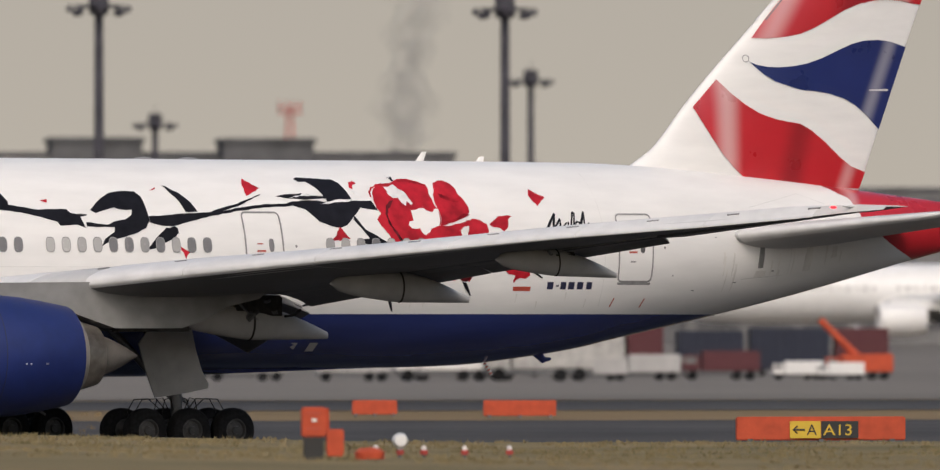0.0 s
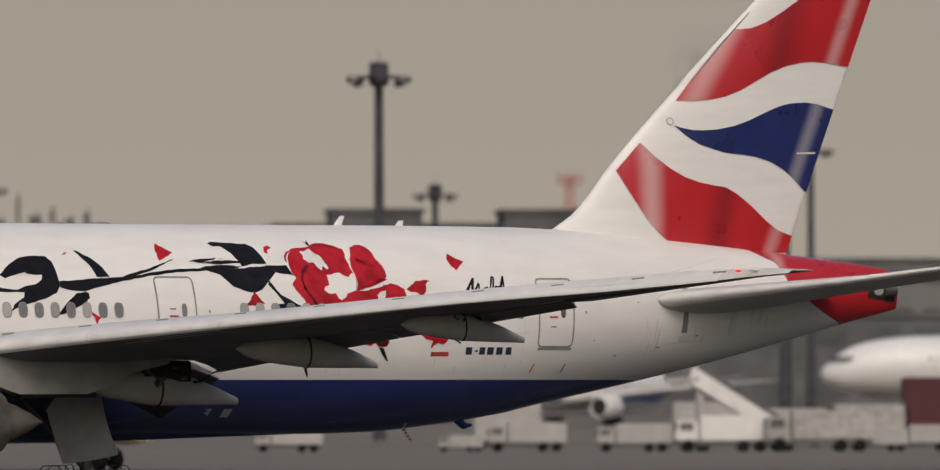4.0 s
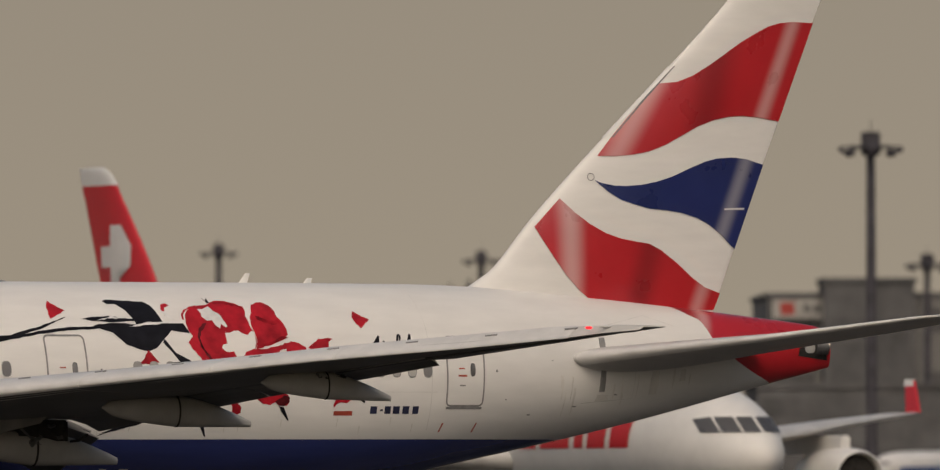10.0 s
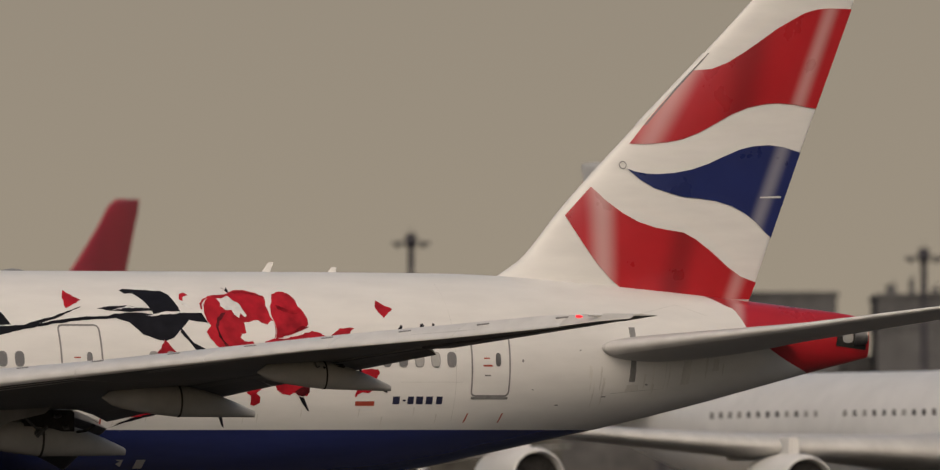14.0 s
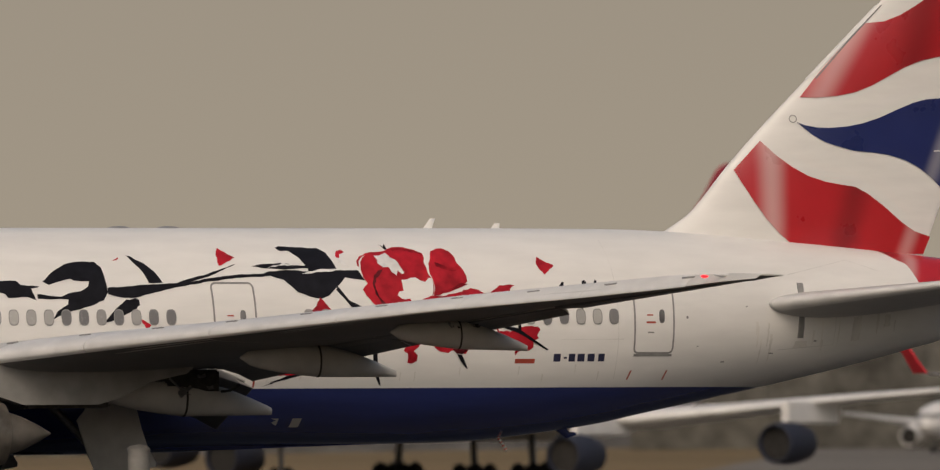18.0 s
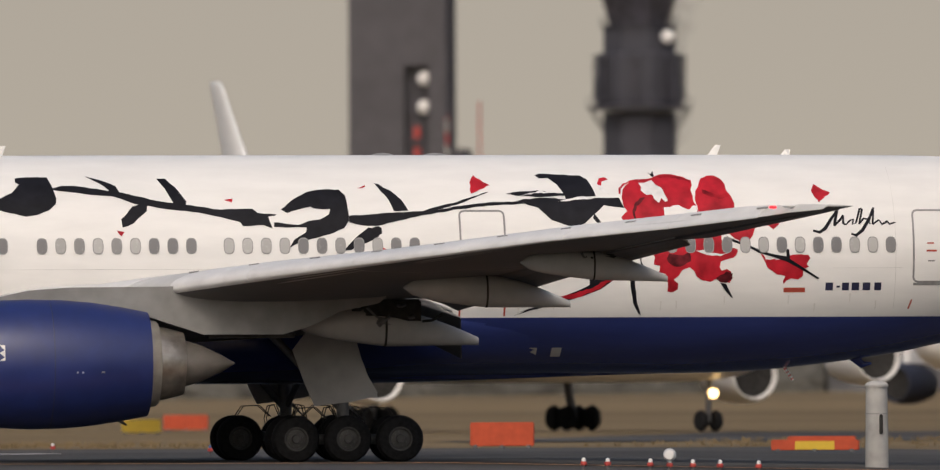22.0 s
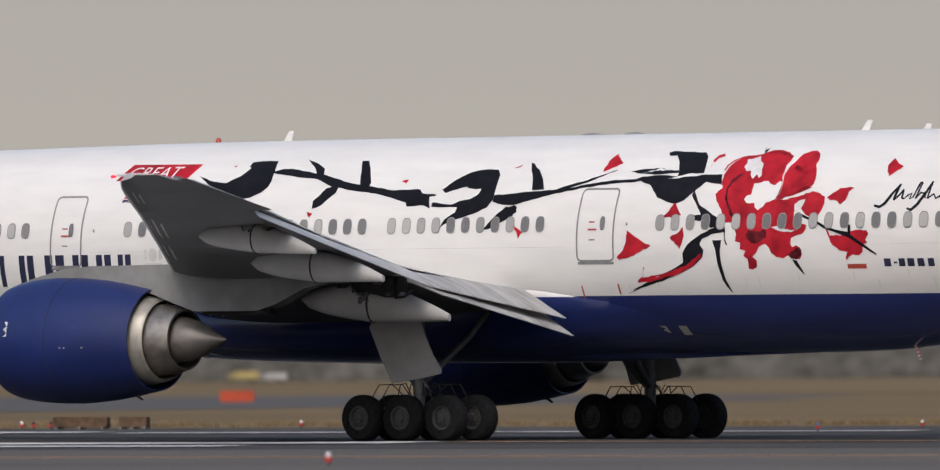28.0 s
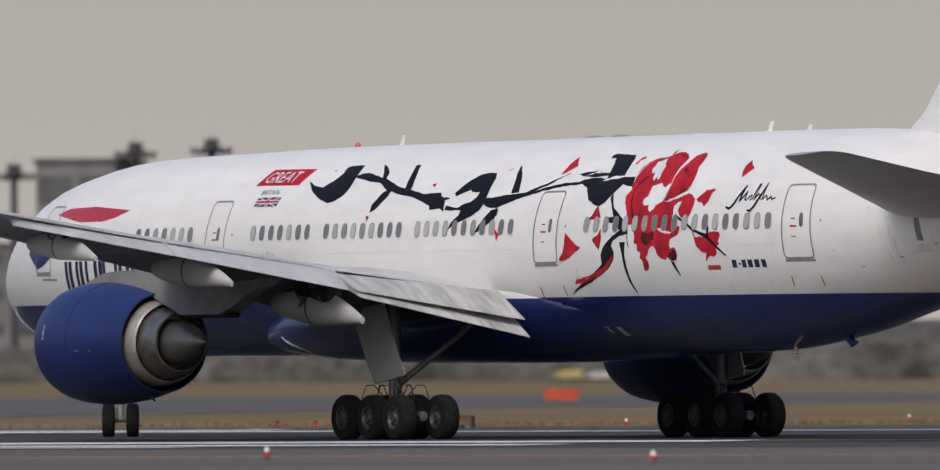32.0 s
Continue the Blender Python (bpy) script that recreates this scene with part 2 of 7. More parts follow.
FAR_GLASS = paint("far window glass", (0.085, 0.085, 0.09), 0.45, vary=0.2, grain=0.4)
SLATE = paint("dull slate blue paint", (0.028, 0.032, 0.05), 0.55, vary=0.1, spec=0.2)
MAROON = paint("dark maroon paint", (0.10, 0.035, 0.04), 0.6, vary=0.05, spec=0.2)
BUILDING = paint("terminal grey wall", (0.20, 0.197, 0.195), 0.8, vary=0.12, grain=0.3, coarse=0.05, spec=0.1)
BUILDING_DARK = paint("terminal dark wall", (0.135, 0.134, 0.138), 0.8, vary=0.2, grain=0.3, coarse=0.05, spec=0.1)
TREE = paint("far winter foliage", (0.105, 0.1, 0.088), 0.95, spec=0.05, vary=0.3, grain=0.5, coarse=0.08)
JET_WHITE = paint("taxiing jet white", (0.74, 0.73, 0.71), 0.35, vary=0.04, grain=1)
JET_GREY = paint("taxiing jet grey", (0.42, 0.41, 0.40), 0.45, vary=0.08, grain=1, spec=0.15)
JET_CRIMSON = paint("fin dark red", (0.36, 0.03, 0.045), 0.45, vary=0.08)
JET_RED = paint("fin red", (0.58, 0.025, 0.035), 0.4, vary=0.06)
JET_BLUE = paint("fin blue", (0.05, 0.11, 0.30), 0.4, vary=0.06)
DULL_YELLOW = paint("faded yellow paint", (0.42, 0.33, 0.12), 0.6, vary=0.15)
JET_GREEN = paint("fin green", (0.10, 0.30, 0.05), 0.4, vary=0.06)
RAIL_RED = paint("red steel", (0.42, 0.05, 0.04), 0.6, vary=0.1)


# ---- building helpers ----
def part(name, bm, material, parent=None, label="", smooth=True):
    """One mesh object from a bmesh, under its thing."""
    me = bpy.data.meshes.new(name)
    bm.to_mesh(me)
    bm.free()
    me.materials.append(material)
    if smooth:
        me.shade_smooth()
        me.set_sharp_from_angle(angle=radians(42))
    ob = new(name, me)
    ob.parent = parent
    if label:
        ob["label"] = label
    return ob


def share(name, me, parent, m):
    ob = new(name, me)
    ob.parent = parent
    ob.matrix_basis = m
    return ob


def thing(name, label, category, m=None, group="", kind=""):
    ob = new(name)
    ob.empty_display_size = 0.5
    if m is not None:
        ob.matrix_basis = m
    return tagged(ob, label, category, group, kind)


def loft(rings, closed=True, caps=True):
    """A skin through rings of equally many points."""
    bm = bmesh.new()
    vs = [[bm.verts.new(p) for p in r] for r in rings]
    n = len(rings[0])
    for a, b in zip(vs, vs[1:]):
        for i in range(n if closed else n - 1):
            j = (i + 1) % n
            bm.faces.new((a[i], a[j], b[j], b[i]))
    if caps and closed:
        bm.faces.new(vs[0][::-1])
        bm.faces.new(vs[-1])
    bmesh.ops.recalc_face_normals(bm, faces=bm.faces)
    return bm


def box(x0, x1, y0, y1, z0, z1, bevel=0.0, bm=None):
    bm = bm or bmesh.new()
    r = bmesh.ops.create_cube(bm, size=1)
    bmesh.ops.scale(bm, vec=(x1 - x0, y1 - y0, z1 - z0), verts=r["verts"])
    bmesh.ops.translate(bm, vec=((x0 + x1) / 2, (y0 + y1) / 2, (z0 + z1) / 2), verts=r["verts"])
    if bevel:
        es = {e for v in r["verts"] for e in v.link_edges}
        bmesh.ops.bevel(bm, geom=list(es), offset=bevel, segments=2, affect="EDGES")
    return bm


def tube(points, radius, n=10, bm=None):
    """A round bar along points; radius may be a list."""
    bm = bm or bmesh.new()
    pts = [Vector(p) for p in points]
    rs = radius if isinstance(radius, (list, tuple)) else [radius] * len(pts)
    rings = []
    for i, p in enumerate(pts):
        d = (pts[min(i + 1, len(pts) - 1)] - pts[max(i - 1, 0)]).normalized()
        q = d.to_track_quat("Z", "Y")
        rings.append([bm.verts.new(p + q @ Vector((rs[i] * math.cos(k * 2 * math.pi / n), rs[i] * math.sin(k * 2 * math.pi / n), 0))) for k in range(n)])
    for a, b in zip(rings, rings[1:]):
        for k in range(n):
            bm.faces.new((a[k], a[(k + 1) % n], b[(k + 1) % n], b[k]))
    bm.faces.new(rings[0][::-1])
    bm.faces.new(rings[-1])
    return bm


def spin(profile, centre=(0, 0, 0), n=40, axis="X", caps=True):
    """A turned skin: profile of (along, radius)."""
    rings = []
    for x, r in profile:
        ring = []
        for k in range(n):
            w = k * 2 * math.pi / n
            c, s = r * math.cos(w), r * math.sin(w)
            ring.append(Vector((x, c, s) if axis == "X" else (c, x, s) if axis == "Y" else (c, s, x)) + Vector(centre))
        rings.append(ring)
    return loft(rings, caps=caps)


def curve_through(xs, ys):
    """A smooth curve through knots."""
    m = [0.0] * len(xs)
    for i in range(1, len(xs) - 1):
        a, b = (ys[i] - ys[i - 1]) / (xs[i] - xs[i - 1]), (ys[i + 1] - ys[i]) / (xs[i + 1] - xs[i])
        m[i] = 0 if a * b <= 0 else 2 * a * b / (a + b)
    m[0], m[-1] = (ys[1] - ys[0]) / (xs[1] - xs[0]), (ys[-1] - ys[-2]) / (xs[-1] - xs[-2])

    def at(x):
        if x <= xs[0]:
            return ys[0]
        if x >= xs[-1]:
            return ys[-1]
        i = next(k for k in range(len(xs) - 1) if xs[k + 1] >= x)
        h = xs[i + 1] - xs[i]
        t = (x - xs[i]) / h
        return (2 * t**3 - 3 * t**2 + 1) * ys[i] + (t**3 - 2 * t**2 + t) * h * m[i] + (3 * t**2 - 2 * t**3) * ys[i + 1] + (t**3 - t**2) * h * m[i + 1]

    return at


# ---- aircraft shapes: x aft of the nose, y to starboard, z above the ground ----
crown = curve_through([0, 0.25, 0.5, 1, 2, 3, 4.5, 6, 8, 10, 15, 20, 26, 44, 48.6, 50.5, 54.4, 58, 60.5, 62.3, 62.75], [4.7, 5.25, 5.55, 6.0, 6.75, 7.3, 7.82, 8.1, 8.37, 8.48, 8.57, 8.64, 8.66, 8.66, 8.64, 8.58, 8.3, 7.95, 7.68, 7.45, 7.3])
keel = curve_through([0, 0.25, 0.5, 1, 2, 4, 7, 10, 42, 44.3, 46.4, 48.55, 49.6, 53.4, 56.4, 60.65, 62.75], [4.4, 3.95, 3.7, 3.4, 3.0, 2.65, 2.48, 2.46, 2.46, 2.52, 2.72, 3.02, 3.24, 4.0, 4.65, 5.7, 6.2])
beam = curve_through([0, 0.25, 0.5, 1, 2, 4, 6, 8, 10, 42, 46, 48.5, 50, 53, 56, 60, 62.3, 62.75], [0.12, 0.65, 0.95, 1.35, 1.9, 2.55, 2.88, 3.04, 3.1, 3.1, 3.02, 2.9, 2.75, 2.3, 1.7, 0.85, 0.3, 0.2])
GEAR_X = 31.8


def hull_side(x, z):
    """Half the hull's breadth at a height."""
    c, b = (crown(x) + keel(x)) / 2, (crown(x) - keel(x)) / 2
    return beam(x) * math.sqrt(max(0.0, 1 - ((z - c) / b) ** 2))


def hull_mesh(scale=1.0, n=128, step=0.25):
    xs = [0, 0.12, 0.25, 0.5, 0.75, 1, 1.5, 2, 2.5, 3, 3.75, 4.5, 5.25, 6, 7, 8, 9, 10]
    xs += list(np.arange(12, 42.1, 2.0)) + list(np.arange(43, 62.4, step)) + [62.5, 62.75]
    rings = []
    for x in xs:
        c, b, a = (crown(x) + keel(x)) / 2, (crown(x) - keel(x)) / 2, beam(x)
        rings.append([Vector((x - GEAR_X, a * math.cos(k * 2 * math.pi / n), c + b * math.sin(k * 2 * math.pi / n))) * scale for k in range(n)])
    return loft(rings)


def foil(n=24, thick=0.12):
    """A wing section: (along, up), unit chord, from tail over the top to the nose and back."""
    up = []
    for i in range(n + 1):
        x = 0.5 * (1 + math.cos(math.pi * i / n))
        t = 5 * thick * (0.2969 * math.sqrt(x) - 0.126 * x - 0.3516 * x * x + 0.2843 * x**3 - 0.1015 * x**4)
        up.append((x, t))
    return up + [(x, -t * 0.75) for x, t in up[::-1][1:-1]]


def droop(u, c=9.0):
    """How far a lowered slat bends the wing's nose, as a share of the chord."""
    return float(np.interp(c, [2.3, 3.3, 4.6, 6.7, 9.0], [1.05, 0.72, 0.30, 0.06, 0.04])) * max(0.0, 0.15 - u) ** 1.2 - min(0.07, 0.03 * c) / c


def wing_rings(stations, side, scale=1.0, cut=(0.0, 1.0), grow=0.0, bend=0.0, flip_camber=False):
    """stations: span, nose x, nose z, chord, thickness, twist in degrees."""
    rings = []
    for y, x, z, c, t, w in stations:
        ring = []
        for u, v in foil(24, t):
            v = v * (0.75 if v > 0 else 1 / 0.75) if flip_camber else v
            u2 = min(max(u, cut[0]), cut[1])
            v2 = v
            if u2 != u:
                v2 = v * 0.3
            p = Vector((u2 * c, 0, (v2 - bend * droop(u2, c)) * c + (grow if v > 0 else -grow)))
            p.rotate(Euler((0, radians(w), 0)))
            ring.append((Vector((x + p.x - GEAR_X, side * y, z + p.z))) * scale)
        rings.append(ring)
    return rings


WING = [  # span, nose x, nose z, chord, thickness, twist
    (2.2, 21.0, 3.92, 14.0, 0.145, 0.5), (3.1, 21.6, 4.02, 13.2, 0.145, 0.5), (5.5, 23.3, 4.29, 11.2, 0.13, 0.4), (8.4, 25.33, 4.68, 9.1, 0.128, 0.2),
    (12, 27.87, 5.08, 7.75, 0.128, 0), (16, 30.68, 5.50, 6.35, 0.112, -0.2), (22, 34.9, 6.18, 4.45, 0.10, -0.4), (27.5, 38.77, 6.72, 2.75, 0.09, 0.6), (28.5, 39.5, 6.80, 2.05, 0.085, 2.4), (29.2, 40.05, 6.86, 1.65, 0.07, 2.2), (29.7, 40.8, 6.88, 0.95, 0.05, 1.2),
]
STAB = [(1.0, 52.15, 6.3, 7.75, 0.125, -2.3), (2.4, 53.05, 6.45, 6.95, 0.12, -2.3), (6.5, 56.95, 6.98, 4.55, 0.085, -2.3), (9.9, 60.05, 7.5, 2.85, 0.07, -2.3), (10.3, 60.5, 7.56, 2.4, 0.06, -2.3), (10.5, 60.95, 7.59, 1.7, 0.04, -2.3)]
fin_nose = curve_through([7.4, 8.2, 8.69, 9.05, 9.4, 10.38, 11.27, 13.23, 15.17, 16.91, 18.2, 18.55], [49.5, 50.1, 50.85, 51.4, 51.75, 52.57, 53.41, 55.40, 57.42, 59.17, 60.4, 61.1])
fin_tail = curve_through([7.4, 9.75, 12.3, 13.64, 16.51, 18.2, 18.55], [58.7, 59.6, 60.6, 61.15, 62.28, 62.95, 63.0])


def fin_half(x, z):
    c = fin_tail(z) - fin_nose(z)
    u = min(max((x - fin_nose(z)) / c, 0.0), 1.0)
    t = 5 * 0.1 * (0.2969 * math.sqrt(u) - 0.126 * u - 0.3516 * u * u + 0.2843 * u**3 - 0.1015 * u**4)
    return t * min(c, 8.2)


def fin_mesh(scale=1.0):
    rings = []
    for z in [7.4 + 0.2 * k for k in range(54)] + [18.15, 18.3, 18.45, 18.52]:
        a, b = fin_nose(z), fin_tail(z)
        ring = []
        for i in range(25):
            u = 0.5 * (1 + math.cos(math.pi * i / 24))
            ring.append((a + u * (b - a), fin_half(a + u * (b - a), z)))
        ring += [(x, -y) for x, y in ring[::-1][1:-1]]
        k = 0.35 if z > 18.5 else 0.8 if z > 18.4 else 1
        rings.append([Vector((x - GEAR_X, y * k, z)) * scale for x, y in ring])
    return loft(rings)


NACELLE = [(21.9, 0.02), (21.85, 1.38), (21.4, 1.36), (21.0, 1.41), (20.78, 1.49), (20.82, 1.58), (21.1, 1.67), (21.7, 1.75), (22.5, 1.79), (23.4, 1.77), (24.2, 1.70), (25.0, 1.58), (25.75, 1.44), (25.74, 1.40), (24.6, 1.42), (24.5, 0.02)]
FAN_RING = [(24.6, 1.30), (25.5, 1.27), (26.0, 1.17), (26.05, 1.11), (25.4, 1.06), (24.6, 1.06)]
NOZZLE = [(24.5, 0.98), (25.6, 1.06), (26.3, 0.98), (26.75, 0.86), (26.76, 0.80), (26.2, 0.74), (26.1, 0.02)]
PLUG = [(26.0, 0.68), (26.8, 0.64), (27.3, 0.48), (27.8, 0.25), (28.2, 0.02)]


def pylon_mesh(y, scale=1.0):
    side = [(21.0, 4.5), (22.5, 4.82), (23.6, 4.9), (26.0, 4.92), (29.0, 4.95), (32.5, 4.72), (32.2, 4.45), (31.1, 4.22), (30.2, 3.8), (29.5, 3.6), (27.3, 3.6), (26.2, 3.95), (25.6, 4.15), (23.0, 4.5)]
    wide = [0.06, 0.26, 0.32, 0.36, 0.36, 0.1, 0.1, 0.2, 0.3, 0.32, 0.34, 0.34, 0.32, 0.28]
    rings = [[Vector((x - GEAR_X, y + s * w, z)) * scale for (x, z), w in zip(side, wide)] for s in (-1, -0.6, 0.6, 1)]
    return loft(rings)


def canoe_ring(tip, length, r, lift, u, grow=1.0):
    """One ring of a flap-track fairing: round nose, level keel, blunt tail."""
    if u < 0.5:
        k = max(math.sqrt(max(0.0, 1 - (2 * u - 1) ** 2)), 0.04)
        cz = tip[2] + lift * (1 - u) ** 1.2 + 0.15 * math.sin(u * math.pi)
    else:
        k = 1 - 0.8 * ((u - 0.5) / 0.5) ** 1.5
        mid = tip[2] + lift * 0.5**1.2 + 0.15
        keel_z = (mid - r) + (tip[2] - 0.1 - mid + r) * (u - 0.5) / 0.5
        cz = keel_z + r * k
    k *= grow
    x = tip[0] - length * (1 - u) - GEAR_X
    return [Vector((x, tip[1] + r * 0.72 * k * math.cos(a * math.pi / 8), cz + r * k * math.sin(a * math.pi / 8))) for a in range(16)]


def canoe_mesh(tip, length, r, lift):
    return loft([canoe_ring(tip, length, r, lift, i / 16) for i in range(17)])


def canoe_band(tip, length, r, lift, u0, u1):
    """A thin dark joint round a flap-track fairing."""
    return loft([canoe_ring(tip, length, r, lift, u, g) for u, g in ((u0, 0.9), (u0, 1.02), (u1, 1.02), (u1, 0.9))])


def skin(u, thick, upper):
    """Height of the wing's skin over its chord line, as a share of the chord."""
    t = 5 * thick * (0.2969 * math.sqrt(u) - 0.126 * u - 0.3516 * u * u + 0.2843 * u**3 - 0.1015 * u**4)
    return t if upper else -0.75 * t


def shell_rings(stations, side, strip, proud=0.012):
    """A strip of the wing's skin as a thin shell, a little proud of it; strip(chord) gives (u, upper) points."""
    rings = []
    for y, x, z, c, t, w in stations:
        pts = [(u, skin(u, t, up), up) for u, up in strip(c)]
        ring = [(u * c - (proud if u < 0.02 else 0), (v - droop(u, c)) * c + (proud if up else -proud)) for u, v, up in pts]
        ring += [(max(u, 0.01) * c, (v * 0.75 - droop(u, c)) * c) for u, v, up in pts[::-1]]
        out = []
        for p, q in ring:
            v3 = Vector((p, 0, q))
            v3.rotate(Euler((0, radians(w), 0)))
            out.append(Vector((x + v3.x - GEAR_X, side * y, z + v3.z)))
        rings.append(out)
    return rings


def nose_strip(c):
    low = min(0.018, 0.12 / c)
    return [(0.15 * (1 - k / 12) ** 2, True) for k in range(12)] + [(low * (k / 6) ** 2, False) for k in range(7)]


def lower_strip(c):
    first = min(0.022, 0.15 / c)
    return [(first + (0.84 - first) * (k / 12) ** 1.4, False) for k in range(13)]


def wing_at(y):
    """Section of the wing at a span: nose x, nose z, chord, thickness, twist."""
    return [float(np.interp(y, [q[0] for q in WING], [q[k] for q in WING])) for k in range(1, 6)]


# ---- ground ----
def rise(x, y):
    """Height of the land: it falls away to the east, with a low verge on the near side."""
    fall = -1.25 * min(max((x + 40) / 62, 0.0), 1.1) * np.interp(y, [350, 430, 550, 900], [1, 1, 0.4, 0.35])
    verge = min(max(x / 10, 0.0), 1.0) * np.interp(y, [150, 250, 335, 348], [0.6, 0.62, 0.62, 0.0])
    return float(fall + verge + np.interp(y, [900, 1300, 2500], [0, 2.5, 4.0]) * np.interp(x, [-250, -80], [0.5, 1.0]))


YS = [640, 1250, -400, 0, 150, 250, 300, 335, 348, 390, 430, 480, 550, 630, 770, 900, 1000, 1300, 1800, 2500, 5000]
XS = [-2500, -1200, -600, -250, -120, -80, -60, -40, -20, 0, 10, 28.2, 60, 160, 300, 600, 1200, 2500]


def sheet(name, x0, x1, y0, y1, lift, material, label, kind="structure", parent=None):
    xs = sorted({x0, x1, *[x for x in XS if x0 < x < x1]})
    ys = sorted({y0, y1, *[y for y in YS if y0 < y < y1]})
    bm = bmesh.new()
    vs = [[bm.verts.new((x, y, rise(x, y) + lift)) for x in xs] for y in ys]
    for a, b in zip(vs, vs[1:]):
        for i in range(len(xs) - 1):
            bm.faces.new((a[i], a[i + 1], b[i + 1], b[i]))
    ob = part(name, bm, material, parent, smooth=False)
    if parent is None:
        tagged(ob, label, name.replace("_", " "), kind=kind)
    return ob


GRASS = paint("dry winter grass", (0.205, 0.15, 0.085), 0.95, vary=0.16, grain=0.5, coarse=0.02, bump=0.5, tint=(0.13, 0.098, 0.055), stretch=(0.25, 1, 1), spec=0.05)
VERGE = paint("half-green verge grass", (0.205, 0.16, 0.088), 0.95, vary=0.2, grain=1.5, coarse=0.08, bump=0.5, tint=(0.11, 0.10, 0.052), stretch=(0.3, 1, 1), spec=0.05)
APRON = paint("apron concrete", (0.19, 0.175, 0.155), 0.9, vary=0.15, grain=0.3, coarse=0.02, stretch=(0.3, 1, 1), spec=0.05)
FAR_ASPHALT = paint("bleached taxiway asphalt", (0.125, 0.121, 0.118), 0.9, vary=0.15, grain=0.5, coarse=0.02, stretch=(0.15, 1, 1), spec=0.06)
sheet("ground", -2500, 2500, -400, 5000, 0.0, GRASS, "dry tan winter grass of the airfield")
sheet("runway", -2400, 2400, 150, 430, 0.03, ASPHALT, "worn grey asphalt runway with faded markings")
sheet("runway_shoulder", -10, 2400, 430.1, 482, 0.03, ASPHALT, "grey asphalt runway shoulder")
sheet("grass_strip", -10, 2400, 390, 402, 0.07, GRASS, "narrow strip of dry grass across the asphalt")
sheet("taxiway_west", -60, -10.1, 490, 620, 0.03, ASPHALT, "grey asphalt taxiway between strips of grass")
sheet("taxiway_east", -10, 2400, 516, 552, 0.03, ASPHALT, "grey asphalt taxiway between strips of grass")
sheet("taxiway_far", -2400, -150, 560, 985, 0.03, FAR_ASPHALT, "far grey asphalt taxiway")
sheet("apron", -40, 2400, 562, 1800, 0.04, APRON, "pale concrete apron before the terminal")
sheet("runway_edge", -2400, -8, 150, 299, 0.04, SHOULDER, "pale worn asphalt edge of the runway")
sheet("verge", -6, 2400, 150, 328, 0.07, VERGE, "half-green short verge grass beside the runway")

# the sky's haze far behind everything
haze = bpy.data.materials.new("haze")
haze.use_nodes = True
hn, hl = haze.node_tree.nodes, haze.node_tree.links
hb = hn["Principled BSDF"]
hc = hn.new("ShaderNodeTexCoord")
hs = hn.new("ShaderNodeSeparateXYZ")
hl.new(hc.outputs["Object"], hs.inputs[0])
hm = hn.new("ShaderNodeMapRange")
hm.inputs["From Min"].default_value, hm.inputs["From Max"].default_value = 0, 260
hl.new(hs.outputs["Z"], hm.inputs["Value"])
hx = hn.new("ShaderNodeMix")
hx.data_type = "RGBA"
hx.inputs[6].default_value, hx.inputs[7].default_value = (0.50, 0.44, 0.36, 1), (0.43, 0.385, 0.325, 1)
hl.new(hm.outputs[0], hx.inputs[0])
hb.inputs["Base Color"].default_value = (0, 0, 0, 1)
hb.inputs["Roughness"].default_value = 1
hb.inputs["Specular IOR Level"].default_value = 0
hl.new(hx.outputs[2], hb.inputs["Emission Color"])
hb.inputs["Emission Strength"].default_value = 1.02
bm = bmesh.new()
arc = [(4700 * math.sin(radians(w)), 4700 * math.cos(radians(w))) for w in range(-40, 41, 4)]
lo, hi = [bm.verts.new((x, y, -20)) for x, y in arc], [bm.verts.new((x, y, 700)) for x, y in arc]
for i in range(len(arc) - 1):
    bm.faces.new((lo[i], lo[i + 1], hi[i + 1], hi[i]))
tagged(part("backdrop", bm, haze), "hazy grey-beige overcast sky", "sky", kind="structure")

# ---- the airliner ----
plane = thing("airliner", "white wide-body twin-jet airliner with navy belly and blossom artwork", "airliner")


def flip(bm, z, keep_above):
    r = bmesh.ops.bisect_plane(bm, geom=bm.verts[:] + bm.edges[:] + bm.faces[:], plane_co=(0, 0, z), plane_no=(0, 0, 1), clear_inner=keep_above, clear_outer=not keep_above)
    return bm


WATERLINE = 4.05
cone_edge = curve_through([5.5, 5.71, 6.07, 6.43, 7.02, 7.63, 7.72, 8.0], [61.3, 60.75, 59.77, 59.08, 58.27, 57.94, 57.72, 57.3])


def hull_cut(aft):
    """The hull above the waterline, before or behind the edge of the red tail cone."""
    bm = flip(hull_mesh(), WATERLINE, True)
    knots = [5.5, 5.71, 5.9, 6.07, 6.25, 6.43, 6.7, 7.02, 7.35, 7.63, 7.72, 8.0]
    for a, b in zip(knots, knots[1:]):
        xa, xb = cone_edge(a), cone_edge(b)
        near = [f for f in bm.faces if f.calc_center_median().x > 25.0 and a - 0.3 < f.calc_center_median().z < b + 0.3]
        geom = list({*near, *[e for f in near for e in f.edges], *[v for f in near for v in f.verts]})
        bmesh.ops.bisect_plane(bm, geom=geom, plane_co=(xa - GEAR_X, 0, a), plane_no=(b - a, 0, xa - xb))
    centre = [(f, f.calc_center_median()) for f in bm.faces]
    drop = [f for f, c in centre if (c.x + GEAR_X > cone_edge(c.z)) != aft]
    bmesh.ops.delete(bm, geom=drop, context="FACES")
    return bm


